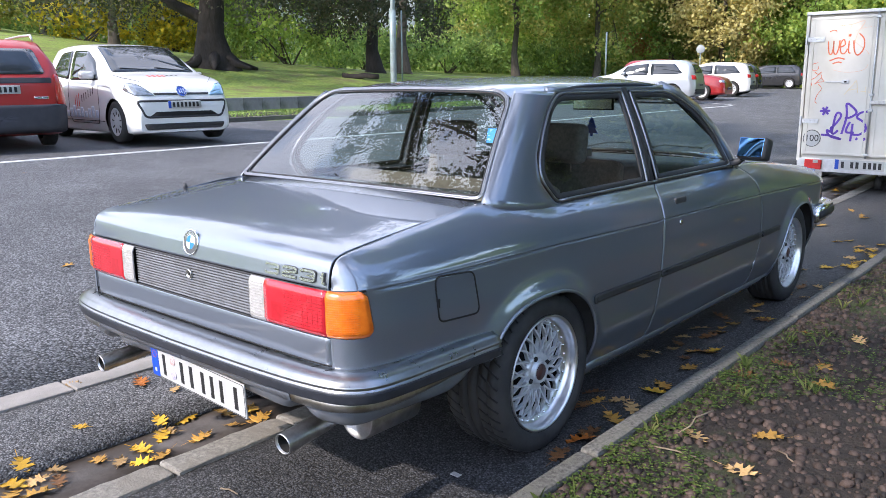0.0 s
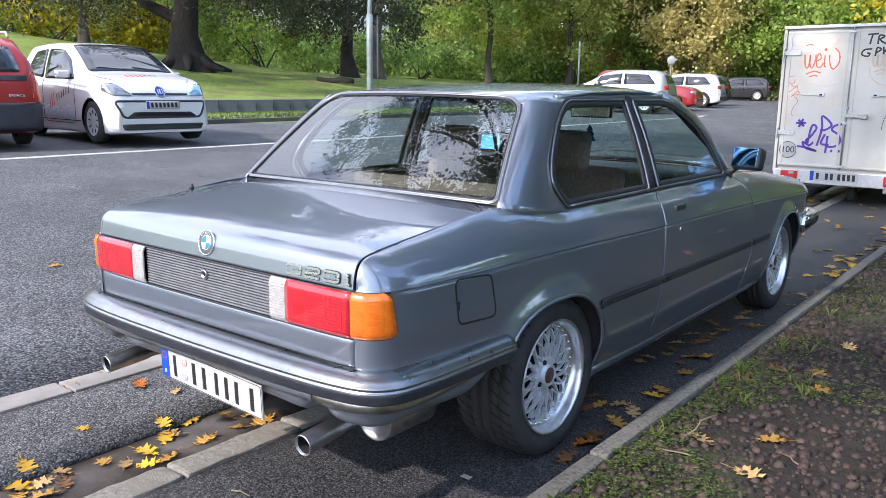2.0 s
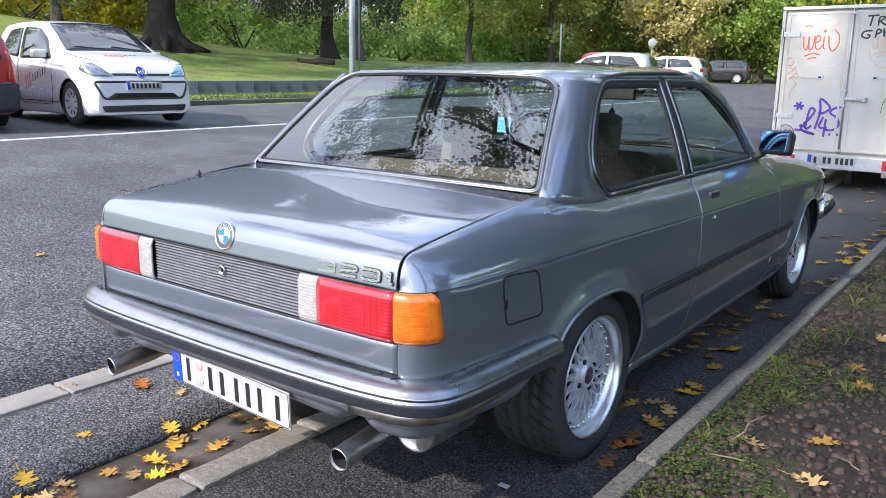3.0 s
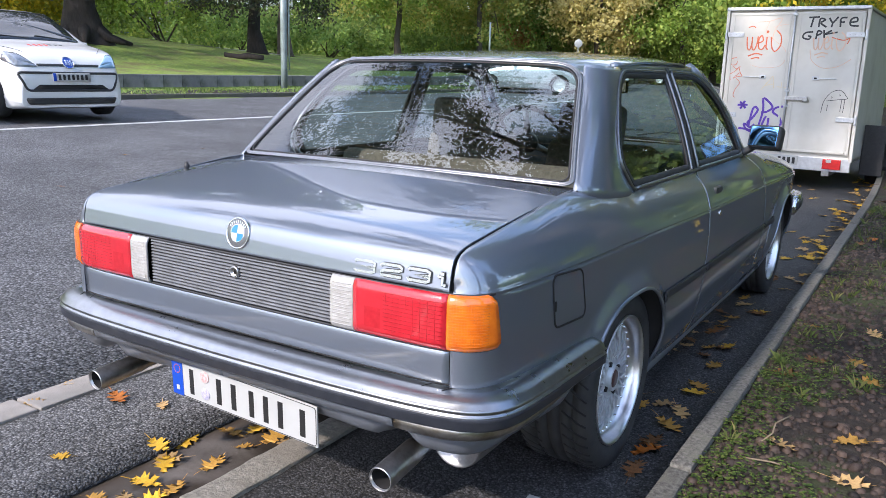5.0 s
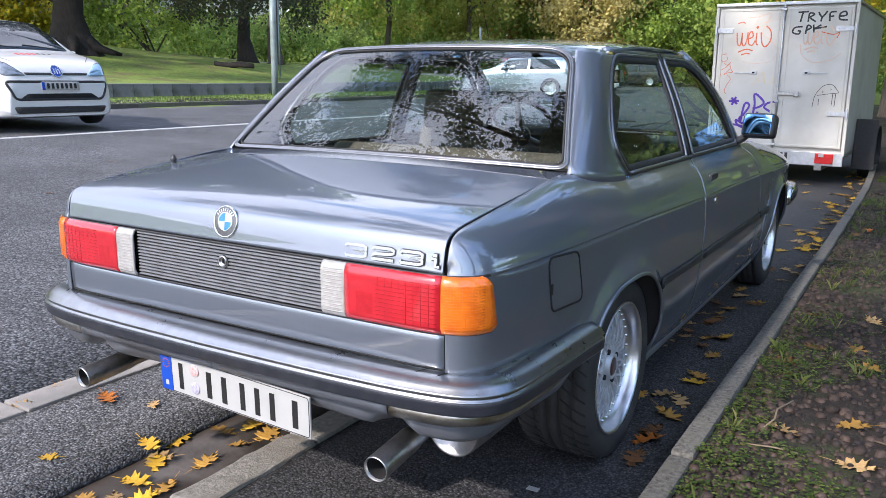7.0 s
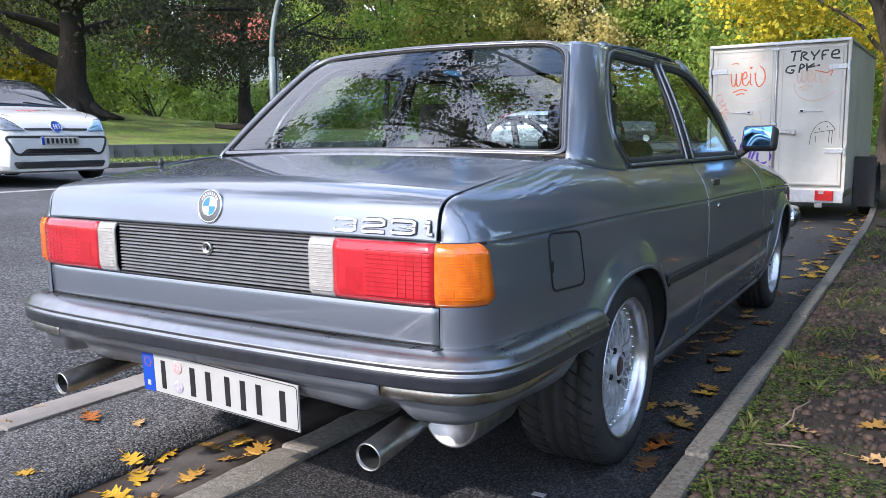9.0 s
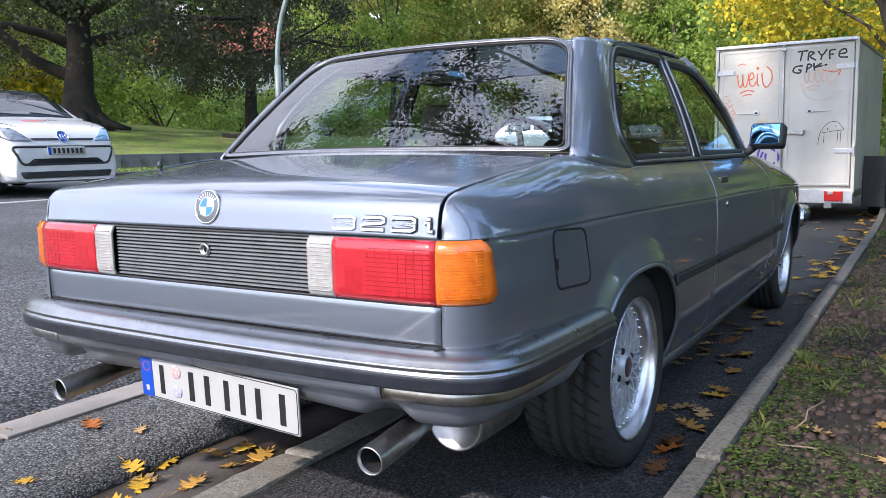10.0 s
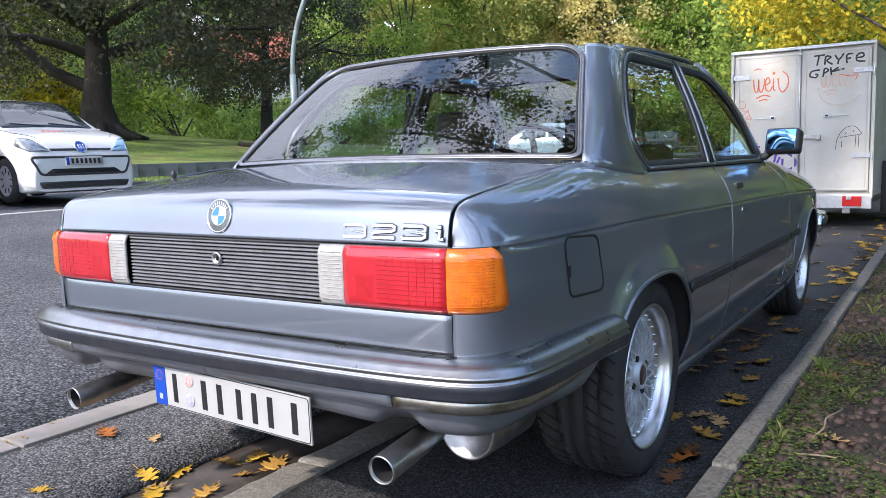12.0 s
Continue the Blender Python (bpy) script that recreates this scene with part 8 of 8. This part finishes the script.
for k, (x, y, a, l) in enumerate(((1.14, 1.05, 70, 0.16), (1.10, 0.92, 5, 0.17), (1.44, 1.15, -40, 0.12), (1.75, 2.6, 20, 0.25), (0.10, -0.06, 10, 0.07), (1.55, 3.6, 80, 0.3), (1.9, 1.6, 140, 0.2))):
    tz = verge_z(x, y) + 0.006 if x > 1 else 0.006
    p = [Vector((x + l * f * math.cos(radians(a)) + 0.01 * math.sin(f * 7), y + l * f * math.sin(radians(a)), tz + 0.006 * math.sin(f * 3) + (0.05 * f if k == 0 else 0))) for f in (0, 0.3, 0.6, 1.0)]
    tagged(sweep("twig", p, ring(0.0028, 6), TWIG), "thin dry twig lying on the ground", "twig", "twigs on the ground")

# ---- fallen oak leaves ----
def oak_leaf(seed):
    r = random.Random(seed)
    pts = [(0.0, -0.42), (0.012, -0.30), (0.06, -0.26), (0.17, -0.33), (0.09, -0.17), (0.10, -0.10), (0.30, -0.16), (0.24, -0.06), (0.36, -0.02), (0.13, 0.05), (0.12, 0.10), (0.30, 0.14), (0.24, 0.20), (0.31, 0.28), (0.10, 0.24), (0.08, 0.30), (0.13, 0.42), (0.05, 0.40), (0.0, 0.55)]
    rt = [(0.8 * x * r.uniform(0.85, 1.15), y + r.uniform(-0.01, 0.01)) for x, y in pts]
    lt = [(-0.8 * x * r.uniform(0.85, 1.15), y + r.uniform(-0.01, 0.01)) for x, y in pts]
    c1, c2, c3 = r.uniform(0.2, 0.9), r.uniform(-0.5, 0.6), r.uniform(-0.3, 0.3)
    h = lambda x, y: c1 * x * x + c2 * (y - 0.05) ** 2 * 0.5 + c3 * x * y + 0.01 * math.sin(14 * y + 9 * x)
    verts, faces = [], []
    n = len(pts)
    for (x, y) in rt:
        verts.append((x, y, h(x, y)))
    for (x, y) in lt:
        verts.append((x, y, h(x, y)))
    for (x, y) in pts:
        verts.append((0, y, h(0, y) - 0.006))
    for i in range(n - 1):
        faces.append((2 * n + i, i, i + 1, 2 * n + i + 1))
        faces.append((n + i, 2 * n + i, 2 * n + i + 1, n + i + 1))
    k = len(verts)
    w = 0.011
    verts += [(-w, -0.40, h(0, -0.42)), (w, -0.40, h(0, -0.42)), (w * 0.6 + c3 * 0.1, -0.66, h(0, -0.42) + 0.03), (-w * 0.6 + c3 * 0.1, -0.66, h(0, -0.42) + 0.03)]
    faces.append((k, k + 1, k + 2, k + 3))
    lo = min(v[2] for v in verts)
    verts = [(x, y, z - lo) for x, y, z in verts]
    return verts, faces


leaf_meshes = []
for s in range(8):
    v_, f_ = oak_leaf(s)
    for m in FALLEN:
        me = mesh_of("oak_leaf", v_, f_, True)
        me.materials.append(m)
        leaf_meshes.append(me)
LEFT = [(-0.91, 0.23), (-0.74, 0.29), (-0.68, -0.14), (-1.09, 0.02), (-1.14, 0.2), (-0.52, 0.09), (-0.45, 0.07), (-0.5, 0.18), (-0.32, 0.13), (-0.31, -0.11), (-0.3, -0.03), (-0.44, 0.32), (-0.33, 0.28), (-0.39, 0.42), (-0.3, 0.38), (-0.24, 0.37), (-0.44, 0.05), (-0.38, 0.39)]
RIGHT = [(1.19, 1.08), (1.18, 2.0), (1.32, 2.07), (1.12, 1.63), (1.09, 1.79), (1.1, 2.56), (0.76, 2.2), (0.79, 1.95), (0.73, 1.4), (0.80, 1.23), (0.79, 1.06), (0.80, 0.98), (0.81, 0.83), (0.68, 2.73), (0.78, 2.93), (0.80, 1.67), (1.38, 1.25), (1.4, 0.92), (1.38, 1.87), (0.68, 7.04), (0.74, 4.84), (0.76, 5.24), (0.80, 1.59), (0.78, 2.25)]
lab = {0: "ochre fallen oak leaf on the ground", 1: "yellow fallen oak leaf on the ground", 2: "orange fallen oak leaf on the ground", 3: "brown curled oak leaf on the ground", 4: "pale tan oak leaf on the ground"}
count = 0


def drop_leaf(x, y, pick=None, size=None):
    global count
    count += 1
    mi = pick if pick is not None else rng.choices(range(5), (4, 3, 2, 3, 3))[0]
    me = leaf_meshes[rng.randrange(8) * 5 + mi]
    ob = tagged(new("fallen_leaf", me), lab[mi], "leaf", "fallen oak leaves")
    z = verge_z(x - bend(y), y) + 0.006 if x > kerb_x(y) + 0.075 else gz(x, y) + (0.104 if x > kerb_x(y) else 0.006 if not -0.52 < x - bend(y) < -0.22 else -0.016)
    s = size or rng.uniform(0.10, 0.145)
    ob.matrix_basis = Matrix.Translation((x, y, z)) @ Euler((rng.uniform(-0.2, 0.2), rng.uniform(-0.2, 0.2), rng.uniform(0, 6.3))).to_matrix().to_4x4() @ Matrix.Scale(s, 4)


for i, (x, y) in enumerate(LEFT):
    drop_leaf(x, y, (2, 4, 1, 4, 4, 1, 4, 1, 0, 1, 0, 0, 0, 0, 0, 4, 1, 1)[i], 0.085 if i in (1, 2, 3, 4, 15) else None)
for x, y in ((-0.41, -0.5), (-0.44, -0.42), (-0.36, -0.45), (-0.47, -0.48), (-0.39, -0.36), (-0.46, -0.33), (-0.55, -0.41), (-0.40, -0.06), (-0.36, -0.16), (-0.43, -0.2)):
    drop_leaf(x, y, rng.choice((0, 1, 1, 4, 3)))
for i, (x, y) in enumerate(RIGHT):
    drop_leaf(x, y)
for i in range(84):      # drift along the gutter edge and further ahead
    y = rng.uniform(3.4, 11)
    drop_leaf(kerb_x(y) - abs(rng.gauss(0.05, 0.10)), y, rng.choice((0, 1, 1, 4)))
for i in range(26):
    y = rng.uniform(3.0, 9)
    drop_leaf(kerb_x(y) - rng.uniform(0.1, 0.8), y)
for i in range(34):
    drop_leaf(1.05 + 2.2 * rng.random(), rng.uniform(0.2, 8.5))
for i in range(20):
    drop_leaf(rng.uniform(0.55, 0.82), rng.uniform(0.9, 3.3), rng.choice((0, 3, 3, 4)))
for i in range(22):
    y = rng.uniform(0.6, 12)
    drop_leaf(-0.37 + bend(y) + rng.uniform(-0.14, 0.14), y)
for i in range(16):
    drop_leaf(rng.uniform(-7.5, -1.3), rng.uniform(0.5, 8), rng.choice((0, 4, 3)), 0.1)
litter = tagged(box("litter", (0.035, 0.022, 0.002), (0.62, 0.50, 0.003), WHITE, None, bevel=0.0005), "crumpled scrap of pale paper on the asphalt", "litter")

# ---- laid stones ----
stones("kerbstone", "kerb", "grey concrete kerbstones along the parking strip", "kerb", 0.935, 1.003, -0.12, 0.10, CONCRETE, -7.25, 30, 1.0, 0.012, seed=5)
stones("edge_stone", "edging_strip", "pale concrete edging stones set flush in the asphalt", "edging", -1.165, -1.015, -0.14, 0.008, CONCRETE2, -8.0, 26, 1.0, 0.008, seed=6)
stones("gutter_stone", "gutter_kerb", "rough grey gutter stones with worn edges", "kerb", -0.215, -0.09, -0.13, 0.009, GUTTERC, -7.6, 24, 0.5, 0.012, seed=7, jitter=0.005, rough=0.006)
